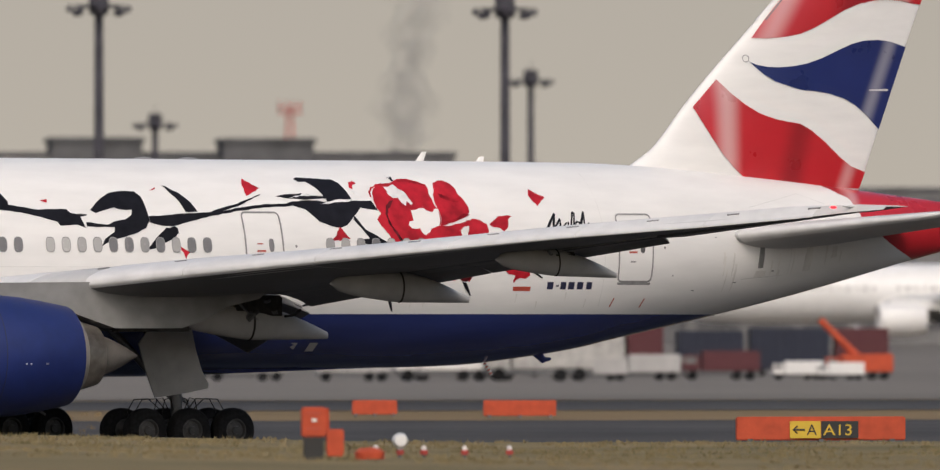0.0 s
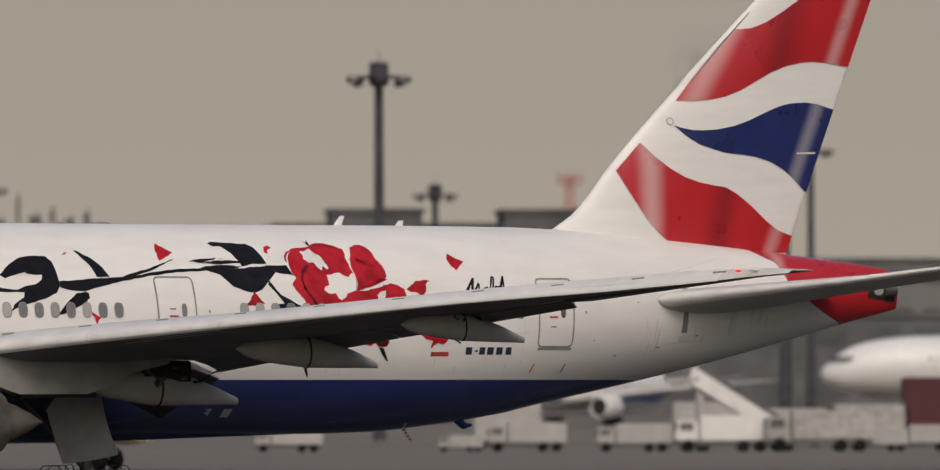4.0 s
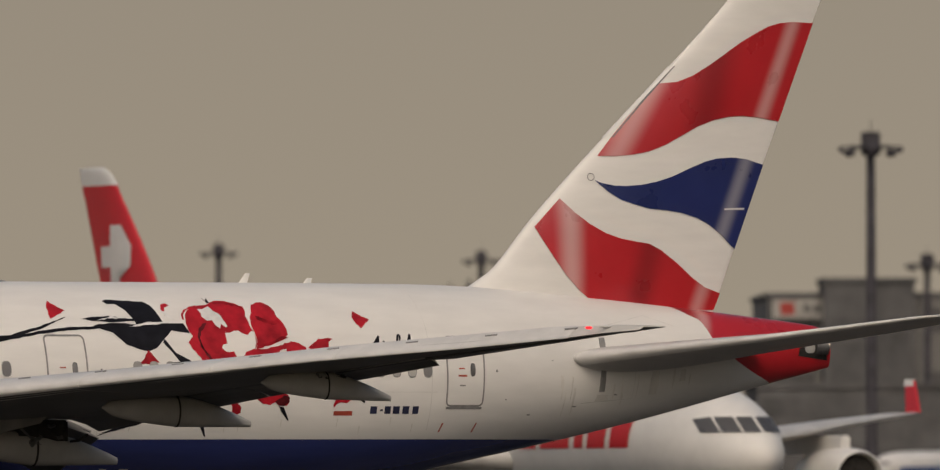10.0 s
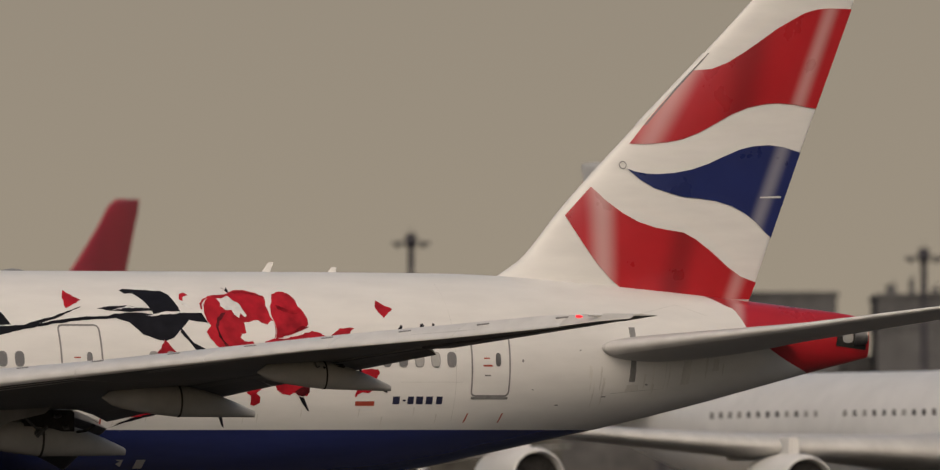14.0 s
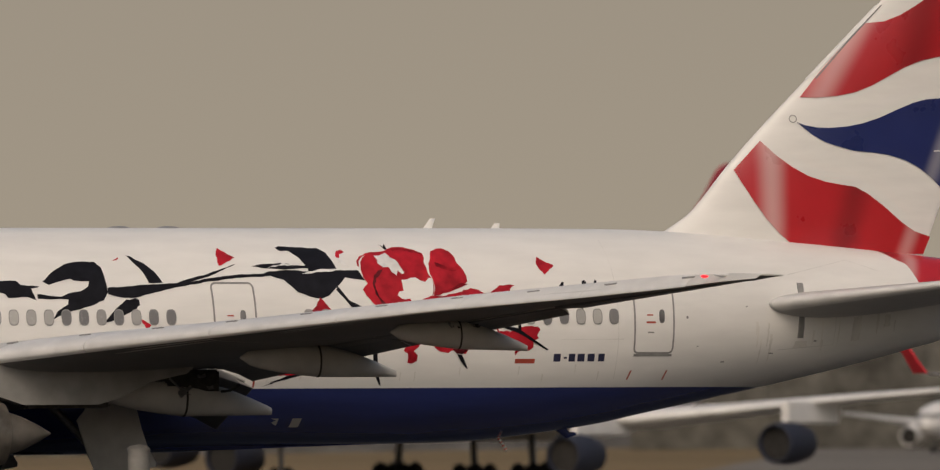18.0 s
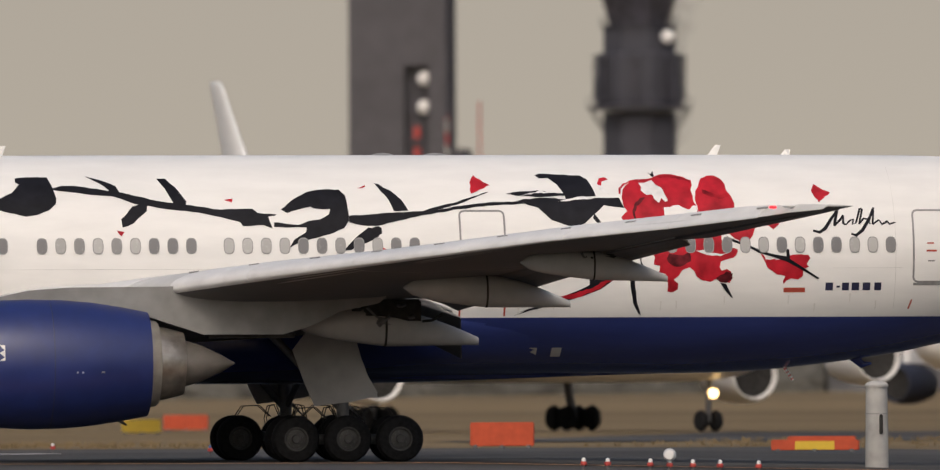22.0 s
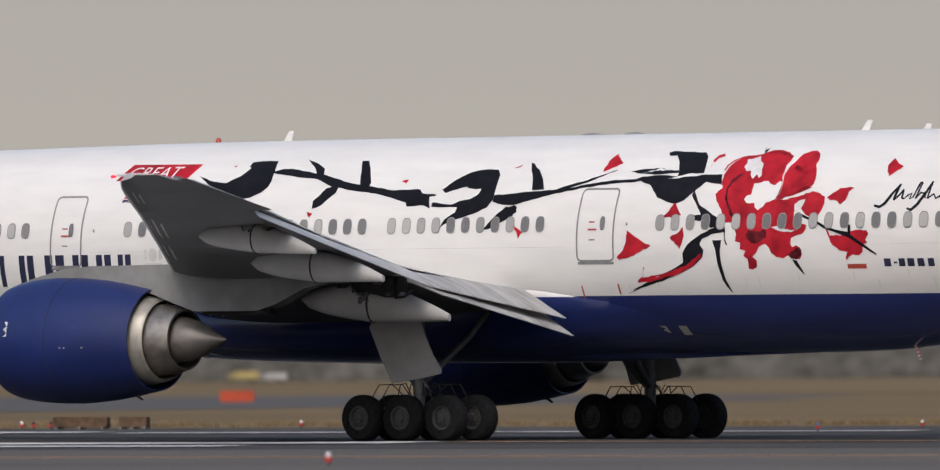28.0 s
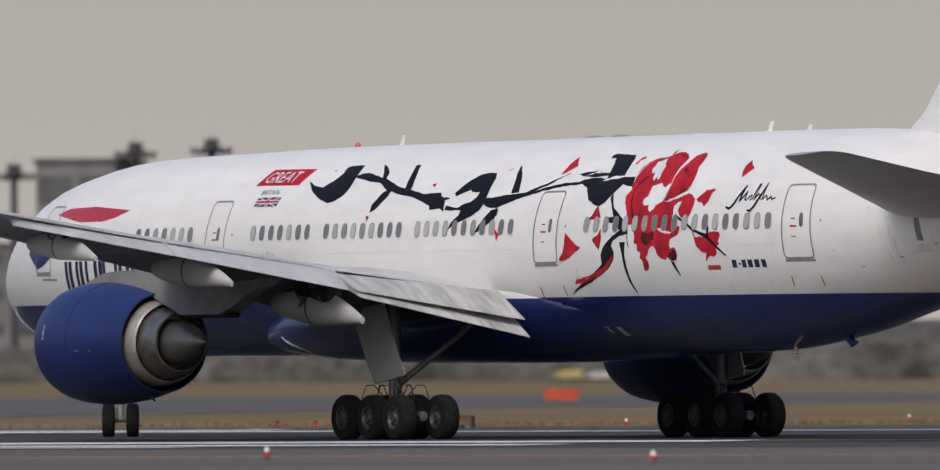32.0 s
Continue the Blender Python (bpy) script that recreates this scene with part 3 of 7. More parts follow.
fuselage = part("fuselage", hull_cut(False), WHITE, plane, "glossy white fuselage")
part("tail_cone", hull_cut(True), TAIL_RED, plane, "red tail cone")
belly = part("belly", flip(hull_mesh(), WATERLINE, False), NAVY, plane, "navy blue belly")


def fairing_mesh():
    """The bulge under the wing roots; behind the wing it sinks back into the hull."""
    rings = []
    for x, w, lo_z, hi_z in ((18.5, 2.1, 2.6, 3.5), (19.5, 2.6, 2.46, 3.8), (21, 2.95, 2.34, 4.15), (23, 3.1, 2.26, 4.3), (26, 3.15, 2.2, 4.35), (30, 3.15, 2.2, 4.6), (32, 3.15, 2.2, 4.95), (34, 3.12, 2.22, 4.75), (35.5, 3.08, 2.26, 4.45), (37, 3.0, 2.31, 4.1), (38.5, 2.9, 2.36, 3.8), (40, 2.7, 2.41, 3.5), (41.5, 2.5, 2.45, 3.2), (42.5, 2.3, 2.5, 3.0)):
        c, b = (lo_z + hi_z) / 2, (hi_z - lo_z) / 2
        sink = min(max((x - 30) / 9.0, 0.0), 1.0)
        ring = []
        for k in range(48):
            w1 = k * 2 * math.pi / 48
            cs, sn = math.cos(w1), math.sin(w1)
            z = c + b * math.copysign(abs(sn) ** 0.8, sn)
            y = w * abs(cs) ** 0.7
            side = hull_side(x, z) if z > keel(x) else 0.0
            if y > side:
                y = side + (y - side) * (1 - sink) ** 1.5 - 0.03 * sink
            ring.append(Vector((x - GEAR_X, math.copysign(y, cs), z)))
        rings.append(ring)
    return loft(rings)


part("belly_fairing", flip(fairing_mesh(), WATERLINE - 0.02, False), NAVY, plane, "navy wing-root belly fairing")
part("root_fairing", flip(fairing_mesh(), WATERLINE - 0.02, True), WHITE, plane, "white wing-root fairing")

# pale tube along the fairing's front edge, drawing the light it catches
lip = []
for x, z in ((20.75, 3.0), (21.0, 2.86), (21.25, 2.74), (21.5, 2.62), (21.8, 2.49), (22.2, 2.36)):
    lo_z, hi_z, w = [float(np.interp(x, [19.5, 21, 23], q)) for q in ((2.46, 2.34, 2.26), (3.8, 4.15, 4.3), (2.6, 2.95, 3.1))]
    sn = min(abs((z - (lo_z + hi_z) / 2) / ((hi_z - lo_z) / 2)), 1.0) ** 1.25
    lip.append((x - GEAR_X, -w * math.sqrt(1 - sn * sn) ** 0.7 - 0.01, z))
part("inlet_lip", tube(lip, [0.02, 0.032, 0.035, 0.03, 0.025, 0.02], 8), SLAT_GREY, plane, "pale belly inlet lip, caught light in its colour")
part("inlet_lip", tube([(x, -y, z) for x, y, z in lip], [0.02, 0.032, 0.035, 0.03, 0.025, 0.02], 8), SLAT_GREY, plane, "pale belly inlet lip, caught light in its colour")

# wings
for side, word in ((-1, "port"), (1, "starboard")):
    wing = part("wing", loft(wing_rings(WING, side, cut=(0.0, 0.86), bend=1.0)), WING_TOP, plane, "swept grey wing")
    for a, b in ((3.4, 8.3), (9.9, 12.4), (12.42, 15.8), (15.82, 19.2), (19.22, 22.4), (22.42, 25.6), (25.62, 28.3)):
        spans = [a, *[q[0] for q in WING if a < q[0] < b], b]
        part("slat", loft(shell_rings([(y, *wing_at(y)) for y in spans], side, nose_strip)), SLAT_GREY, wing, "pale aluminium slat")
    # lower skin carries the wing's own shade in its colour
    for a, b in ((2.6, 8.5), (8.55, 15.6), (15.65, 22.4), (22.45, 28.3), (28.32, 29.65)):
        spans = [a, *[q[0] for q in WING if a < q[0] < b], b]
        part("lower_skin", loft(shell_rings([(y, *wing_at(y)) for y in spans], side, lower_strip, 0.006)), WING_SHADE, wing, "lower wing skin in a grey darkened for shade")
    for k in range(10):
        y = 9.6 + 2.05 * k
        x, z, c, thick, _ = wing_at(y)
        x2, z2 = wing_at(y + 0.3)[:2]
        up = (skin(0.09, thick, True) - droop(0.09, c)) * c + 0.012
        part("slat_vent", tube([(x + 0.09 * c - GEAR_X, side * y, z + up), (x2 + 0.09 * c - GEAR_X, side * (y + 0.3), z2 + up)], 0.03, 6), SEAM, wing)
    # flaps: hinge line to drooped trailing edge
    for y0, y1, d0, d1, back0, back in ((3.2, 8.3, 1.12, 0.62, 2.5, 0.9), (8.6, 15.4, 0.46, 0.28, 0.3, -0.6), (15.45, 21.7, 0.28, 0.2, -0.6, -1.6)):
        rings, under = [], []
        fore = []
        for y, drop, back in ((y0, d0, back0), (y1, d1, back)):
            v = [float(np.interp(y, [s[0] for s in WING], [s[k] for s in WING])) for k in range(1, 6)]
            te = v[0] + v[2]
            c = min(2.1, v[2] * 0.26)
            z = v[1] + 0.0
            x_a, x_b = te - c * 0.8, te + back * 0.3
            bow = 1.15 if y0 < 4 else 2.4
            place = lambda u, w: Vector((x_a + u * (x_b - x_a) - GEAR_X, side * y, z - drop * u**bow + w * c * 0.5))
            rings.append([place(u, w) for u, w in ((0, 0.08), (0.12, 0.2), (0.4, 0.16), (0.6, 0.13 if y0 > 4 else 0.1), (0.8, 0.08 if y0 > 4 else 0.06), (1, 0.014), (1, -0.002), (0.75, -0.012), (0.5, -0.02), (0.12, -0.06))])
            fore.append([place(u * 0.88, w + (0.34 if y < 4 else 0.1)) for u, w in ((0.2, 0.0), (0.3, 0.1), (1, 0.02), (1, -0.01), (0.3, -0.03))])
            under.append([place(u, w) for u, w in ((0.03, -0.05), (0.12, -0.066), (0.5, -0.03), (0.75, -0.02), (0.98, -0.008), (0.99, -0.02), (0.75, -0.034), (0.5, -0.05), (0.12, -0.09))])
        flap = part("flap", loft(rings), FLAP_GREY if y0 < 4 else WING_TOP, wing, "lowered trailing-edge flap", smooth=False)
        if y0 < 4:
            part("flap_vane", loft(fore), FLAP_GREY, flap, "pale fore segment of the flap", smooth=False)
        # same shade-darkened grey under the flap
        part("flap_underside", loft(under), WING_SHADE, flap, "flap underside in a grey darkened for shade", smooth=False)
    rings = []
    for y in (21.7, 28.3):
        v = [float(np.interp(y, [s[0] for s in WING], [s[k] for s in WING])) for k in range(1, 6)]
        te, c = v[0] + v[2], v[2] * 0.2
        rings.append([Vector((te - c + u * c - GEAR_X, side * y, v[1] + 0.07 - 0.02 * v[2] + w)) for u, w in ((0, 0.09), (0.5, 0.05), (1, 0.0), (0.5, -0.02), (0, -0.04))])
    part("aileron", loft(rings), WING_SHADE, wing, smooth=False)
    for tip, length, r, lift in (((35.16, 8.5, 3.39), 5.2, 0.52, 0.55), ((36.85, 13.71, 4.41), 4.6, 0.44, 0.45), ((38.6, 19.01, 5.08), 4.0, 0.38, 0.42)):
        f = part("flap_track_fairing", canoe_mesh((tip[0], side * tip[1], tip[2]), length, r, lift), LIGHT_GREY, wing, "pale canoe-shaped flap-track fairing")
        part("fairing_gap", canoe_band((tip[0], side * tip[1], tip[2]), length, r, lift, 0.49, 0.502), NEAR_BLACK, f)
    for tip, length in (((35.16, 8.5, 3.39), 5.2), ((36.85, 13.71, 4.41), 4.6), ((38.6, 19.01, 5.08), 4.0)):
        big = 1.0 if tip[1] < 9 else 0.55
        cx, cy, cz = tip[0] - length * 0.45 - GEAR_X, side * tip[1], tip[2] + 0.62 * big
        m = part("flap_mechanism", box(cx - 0.9 * big, cx + 0.7 * big, cy - 0.3 * big, cy + 0.3 * big, cz - 0.1, cz + 0.55 * big, 0.05), NEAR_BLACK, wing, "dark flap carriage")
        rng = random.Random(int(tip[1] * 10))
        for k in range(9 if big == 1.0 else 4):
            a = Vector((cx + rng.uniform(-0.9, 0.8) * big, cy + side * rng.uniform(0.2, 0.42) * big, cz + rng.uniform(-0.15, 0.5) * big))
            b = a + Vector((rng.uniform(-0.5, 0.6), side * rng.uniform(-0.1, 0.15), rng.uniform(-0.35, 0.2))) * big
            part("flap_link", tube([a, (a + b) / 2 + Vector((0, 0, rng.uniform(-0.12, 0.05))), b], rng.uniform(0.03, 0.07) * big, 6), rng.choice((DARK_STEEL, NEAR_BLACK)), wing)
    # spoilers over a near-black plate for the slot's shade, with the flap below
    for y0, y1 in ((3.4, 8.2), (8.8, 12.0), (12.05, 15.3), (15.5, 18.8), (18.85, 22.2)):
        slot, plate = [], []
        for y in (y0, y1):
            x, z, c = wing_at(y)[:3]
            slot.append([Vector((x + c * u - GEAR_X, side * y, z + dz)) for u, dz in ((0.70, 0.10), (0.86, 0.055), (0.86, 0.035), (0.70, 0.04))])
            plate.append([Vector((x + c * u - GEAR_X, side * y, z + dz)) for u, dz in ((0.66, 0.035 * c), (0.88, 0.03 + 0.016 * c), (0.885, 0.012 + 0.014 * c), (0.70, 0.02 * c))])
        part("flap_slot_shade", loft(slot), NEAR_BLACK, wing, "near-black plate for the slot shade above the flap", smooth=False)
        part("spoiler", loft(plate), FLAP_GREY, wing, "pale grey spoiler panel", smooth=False)
    part("tip_light", spin([(-0.09, 0.01), (-0.07, 0.03), (0, 0.04), (0.07, 0.03), (0.11, 0.01)], (39.62 - GEAR_X, side * 28.98, 6.87), 14), NAV_RED if side < 0 else SLAT_GREY, wing, "red navigation light" if side < 0 else "")
    part("tip_lens", spin([(-0.3, 0.01), (-0.2, 0.03), (0, 0.045), (0.2, 0.035), (0.3, 0.01)], (40.12 - GEAR_X, side * 29.15, 6.9), 12), ART_WHITE, wing, "clear wing-tip lens")

    # engine
    ey, ez = side * 9.65, 2.81
    engine = part("engine", spin(NACELLE, (-GEAR_X, ey, ez), 56), ENGINE_BLUE, plane, "blue engine nacelle")
    part("inlet_lip", spin([(21.05, 1.39), (20.85, 1.42), (20.765, 1.49), (20.80, 1.565), (20.88, 1.59), (20.9, 1.52)], (-GEAR_X, ey, ez), 56), SLAT_GREY, engine, "bare metal intake lip")
    part("fan_nozzle", spin(FAN_RING, (-GEAR_X, ey, ez), 48), CREAM_METAL, engine, "pale grey fan-duct ring")
    part("exhaust_nozzle", spin(NOZZLE, (-GEAR_X, ey, ez), 48), STEEL, engine, "heat-stained steel exhaust nozzle")
    part("exhaust_plug", spin(PLUG, (-GEAR_X, ey, ez), 36), PLUG_STEEL, engine, "pointed steel exhaust cone")
    part("nacelle_seam", spin([(23.0, 1.70), (23.0, 1.79), (23.03, 1.79), (23.03, 1.70)], (-GEAR_X, ey, ez), 56), MARK_NAVY, engine)
    for xa, wa, ha, tone in ((21.45, 0.2, 0.42, ART_WHITE), (23.6, 0.05, 0.04, ART_WHITE), (23.75, 0.05, 0.04, ART_WHITE), (24.3, 0.09, 0.05, STEEL)):
        zc = 0.1 if ha > 0.3 else -0.25
        rr = 1.70 if xa < 22 else 1.79 if xa < 24 else 1.70
        strip = [[Vector((x - GEAR_X, ey + side * math.sqrt((rr + d + (0.035 if xa < 22 and x > xa else 0)) ** 2 - z * z), ez + z)) for z in (zc, zc + ha / 2, zc + ha)] for d in (0.012,) for x in (xa, xa + wa)]
        part("nacelle_marking", loft(strip, closed=False, caps=False), tone, engine)
    part("drain_mast", tube([(24.9 - GEAR_X, ey, ez - 1.5), (25.2 - GEAR_X, ey, ez - 1.68)], [0.06, 0.03]), DARK_STEEL, engine)
    part("pylon", pylon_mesh(ey), PYLON_GREY, plane, "pale grey engine pylon")
    part("pylon_underside", box(27.4 - GEAR_X, 29.9 - GEAR_X, ey - 0.22, ey + 0.22, 3.5, 3.66, 0.06), NEAR_BLACK, plane, "dark strip under the engine pylon")

    # stabiliser
    stab = part("stabiliser", loft(wing_rings(STAB, side, flip_camber=True)), STAB_GREY, plane, "grey tailplane")
    part("stabiliser_edge", loft(wing_rings([(y, x - 0.03, z, c, t * 1.02, w) for y, x, z, c, t, w in STAB[1:]], side, cut=(0.0, 0.06), grow=0.008, flip_camber=True)), SLAT_GREY, stab, "bare metal leading edge")
    part("stabiliser_root_plate", loft([[Vector((x - GEAR_X, side * (hull_side(x, z) + d), z)) for z in (5.45, 5.8, 6.4, 6.85, 7.05)] for x, d in ((54.0, 0.0), (54.02, 0.03), (54.2, 0.03), (54.22, 0.0))], closed=False, caps=False), SEAM, stab, smooth=False)

    # main gear
    gx, gy = 31.84, side * 5.49
    gear = part("main_gear", tube([(gx - 0.15 - GEAR_X, gy, 3.9), (gx - 0.05 - GEAR_X, gy, 2.2), (gx - GEAR_X, gy, 0.75)], [0.24, 0.2, 0.15], 16), DARK_STEEL, plane, "dark steel landing-gear leg")
    part("oleo", tube([(gx - 0.05 - GEAR_X, gy, 2.0), (gx - GEAR_X, gy, 0.8)], 0.13, 16), RIM, gear, "bright oleo strut")
    part("bogie_beam", tube([(gx - 1.6 - GEAR_X, gy, 0.68), (gx + 1.6 - GEAR_X, gy, 0.68)], 0.14, 12), DARK_STEEL, gear)
    part("drag_brace", tube([(gx - 0.1 - GEAR_X, gy, 1.55), (gx - 1.5 - GEAR_X, gy - side * 0.3, 3.1), (gx - 2.1 - GEAR_X, gy - side * 0.4, 3.7)], 0.11, 10), DARK_STEEL, gear)
    part("side_brace", tube([(gx - GEAR_X, gy, 1.5), (gx + 0.4 - GEAR_X, gy - side * 1.9, 3.0), (gx + 0.4 - GEAR_X, gy - side * 2.6, 3.6)], 0.09, 10), DARK_STEEL, gear)
    part("torque_link", tube([(gx + 0.15 - GEAR_X, gy, 1.6), (gx + 0.55 - GEAR_X, gy, 1.2), (gx + 0.12 - GEAR_X, gy, 0.85)], 0.06, 8), DARK_STEEL, gear)
    for dx in (-1.35, -0.55, 0.5, 1.3):
        for dy in (-0.22, 0.26):
            pts = [(gx + dx * 0.35 - GEAR_X, gy + dy * 0.6, 1.25), (gx + dx * 0.6 - GEAR_X, gy + dy, 1.62 - abs(dx) * 0.04), (gx + dx * 0.95 - GEAR_X, gy + dy, 1.55), (gx + dx * 1.12 - GEAR_X, gy + dy, 1.2), (gx + dx - GEAR_X, gy + dy, 0.8)]
            part("brake_hose", tube(pts, 0.016, 6), NEAR_BLACK, gear)
    doors = [(30.35, 3.17), (30.81, 3.78), (32.0, 3.9), (32.28, 2.95), (32.5, 2.4), (32.76, 1.98), (32.74, 1.86), (32.0, 1.72), (31.0, 1.60), (30.7, 2.25)]
    part("gear_door", loft([[Vector((x - GEAR_X, side * (5.95 - (3.9 - z) * 0.12 + d), z)) for x, z in doors] for d in (-0.03, 0.03)]), LIGHT_GREY, gear, "pale grey landing-gear door", smooth=False)

# nose gear
nose_gear = part("nose_gear", tube([(5.6 - GEAR_X, 0, 2.7), (5.8 - GEAR_X, 0, 0.55)], [0.15, 0.11], 14), LIGHT_GREY, plane, "steerable nose-gear leg")
nose_axle = part("axle", tube([(0, -0.5, 0), (0, 0.5, 0)], 0.07, 10), DARK_STEEL, nose_gear)
for s in (-1, 1):
    part("nose_gear_door", box(4.6 - GEAR_X, 6.6 - GEAR_X, s * 0.62 - 0.02, s * 0.62 + 0.02, 1.75, 2.7, 0.02), WHITE, nose_gear)


def wheel_parts(radius, width):
    r, w = radius, width / 2
    t = spin([(-w, r * 0.52), (-w, r * 0.72), (-w * 0.92, r * 0.9), (-w * 0.6, r * 0.985), (0, r), (w * 0.6, r * 0.985), (w * 0.92, r * 0.9), (w, r * 0.72), (w, r * 0.52), (w * 0.8, r * 0.5), (-w * 0.8, r * 0.5), (-w, r * 0.52)], n=36, axis="Y", caps=False)
    h = spin([(-w * 0.95, 0.02), (-w * 0.95, r * 0.16), (-w * 0.7, r * 0.2), (-w * 0.6, r * 0.4), (-w * 0.92, r * 0.46), (-w * 0.92, r * 0.53), (0, r * 0.5), (w * 0.92, r * 0.53), (w * 0.92, r * 0.46), (w * 0.6, r * 0.4), (w * 0.7, r * 0.2), (w * 0.95, r * 0.16), (w * 0.95, 0.02)], n=30, axis="Y")
    for k in range(9):
        for s in (-1, 1):
            q = k * 2 * math.pi / 9
            bolt = bmesh.ops.create_cube(h, size=r * 0.07)["verts"]
            bmesh.ops.translate(h, vec=(r * 0.31 * math.cos(q), s * w * 0.68, r * 0.31 * math.sin(q)), verts=bolt)
    return t, h


WHEELS = []


def add_wheels(places, radius, width):
    first = None
    for x, y in places:
        m = pose(x - GEAR_X, y, radius)
        if first is None:
            t, h = wheel_parts(radius, width)
            wheel = part("wheel", t, TYRE, plane, "black rubber tyre on a grey rim")
            rim = part("rim", h, RIM, wheel, "grey wheel rim")
            first = (wheel.data, rim.data)
        else:
            wheel = share("wheel", first[0], plane, m)
            share("rim", first[1], wheel, Matrix.Identity(4))
            wheel["label"] = "black rubber tyre on a grey rim"
        wheel.matrix_basis = m
        WHEELS.append((wheel, m, radius))


add_wheels([(31.84 + d, s * 5.49 + e) for s in (-1, 1) for d in (-1.46, 0, 1.46) for e in (-0.7, 0.7)], 0.66, 0.5)
add_wheels([(5.8, -0.37), (5.8, 0.37)], 0.53, 0.38)

# fin
fin = part("fin", fin_mesh(), WHITE, plane, "tall white swept fin with red and blue ribbons")
rings = []
z0, z1 = 13.03, 15.19
for z in (z0, (z0 + z1) / 2, z1):
    x = fin_nose(z)
    rings.append([Vector((x + u - GEAR_X, w, z)) for u, w in ((-0.035, 0), (-0.01, -0.06), (0.05, -0.105), (0.085, -0.13), (0.085, 0.13), (0.05, 0.105), (-0.01, 0.06))])
part("fin_edge_strip", loft(rings), WHITE, fin)
rings = []
for z, u in ((z0, 0.2), ((z0 + z1) / 2, 0.11), (z1, 0.075)):
    half = [(fin_nose(z) + v, fin_half(fin_nose(z) + v, z) + 0.028) for v in (u, u + 0.02, u + 0.05)]
    rings.append([Vector((x - GEAR_X, -w, z)) for x, w in half] + [Vector((x - GEAR_X, w, z)) for x, w in half[::-1]])
part("fin_edge_gap", loft(rings), DARK_STEEL, fin, "dark gap behind the fin's leading edge")


def lay(name, outline, side_of, material, parent, label="", off=0.006, grid=0.12, along=1.0):
    """A painted shape on the port side: its outline (x, z), cut fine and laid on the skin."""
    bm = bmesh.new()
    bm.faces.new([bm.verts.new((x, 0, z)) for x, z in outline])
    bm.normal_update()
    bmesh.ops.triangulate(bm, faces=bm.faces)
    return drape(name, bm, side_of, material, parent, label, off, grid, along)


def drape(name, bm, side_of, material, parent, label="", off=0.006, grid=0.12, along=1.0):
    zs, xs = [v.co.z for v in bm.verts], [v.co.x for v in bm.verts]
    for z in np.arange(math.floor(min(zs) / grid) * grid + grid, max(zs), grid):
        bmesh.ops.bisect_plane(bm, geom=bm.verts[:] + bm.edges[:] + bm.faces[:], plane_co=(0, 0, z), plane_no=(0, 0, 1))
    for x in np.arange(math.floor(min(xs)) + along, max(xs), along):
        if x > 42 or x < 12:
            bmesh.ops.bisect_plane(bm, geom=bm.verts[:] + bm.edges[:] + bm.faces[:], plane_co=(x, 0, 0), plane_no=(1, 0, 0))
    for v in bm.verts:
        x, z = v.co.x, v.co.z
        v.co = (x - GEAR_X, -side_of(x, z) - off, z)
    for f in bm.faces:
        if f.normal.y > 0:
            f.normal_flip()
    bm.normal_update()
    flat = [f for f in bm.faces if f.normal.y > 0]
    if flat:
        bmesh.ops.reverse_faces(bm, faces=flat)
    return part(name, bm, material, parent, label)


def oval(x, z, w, h, n=14, p=0.7):
    out = []
    for k in range(n):
        a = k * 2 * math.pi / n
        out.append((x + w * math.copysign(abs(math.cos(a)) ** p, math.cos(a)), z + h * math.copysign(abs(math.sin(a)) ** p, math.sin(a))))
    return out


STACK = {"leaf_highlight": 0.014, "flower_petal_shade": 0.016, "flower_highlight": 0.018, "twig_stroke": 0.02, "flower_petal": 0.011}


def torn(outline, seed, step=0.09, amount=0.022):
    """The same outline with the ragged edge of a brush stroke."""
    rng = random.Random(seed)
    out = []
    for k, (x, z) in enumerate(outline):
        x2, z2 = outline[(k + 1) % len(outline)]
        d = math.hypot(x2 - x, z2 - z)
        n = max(1, int(d / step))
        j = min(amount, d / n * 0.3)
        out += [(x + (x2 - x) * i / n + rng.uniform(-j, j) * (i > 0), z + (z2 - z) * i / n + rng.uniform(-j, j) * (i > 0)) for i in range(n)]
    return out


def livery(name, material, outline):
    if "branch" in name:
        outline = torn(outline, len(outline), 0.14, 0.012)
    elif "petal" in name or "highlight" in name:
        outline = torn(outline, len(outline) + int(outline[0][0] * 100))
    livery.count = (livery.count + 1) % 8
    lay(name, outline, hull_side, material, fuselage, off=STACK.get(name, 0.007) + 0.0005 * livery.count)


livery.count = 0


def fin_livery(name, material, outline):
    outline = [(max(x, fin_nose(z) + 0.05), z) for x, z in outline]
    lay(name, outline, fin_half, material, fin, off=0.02 if "ribbon" in name else 0.03, grid=0.2, along=0.3)


livery("branch_stroke", INK, [[21.44, 7.61], [22.03, 7.45], [22.56, 7.39], [22.96, 7.58], [23.18, 7.82], [23.08, 7.87], [23.09, 7.99], [23.56, 8.02], [23.99, 8.02], [24.1, 7.77], [24.19, 7.43], [24.16, 7.26], [23.97, 7.09], [23.64, 6.96], [23.3, 6.91], [22.69, 7.05], [22.06, 7.28]])
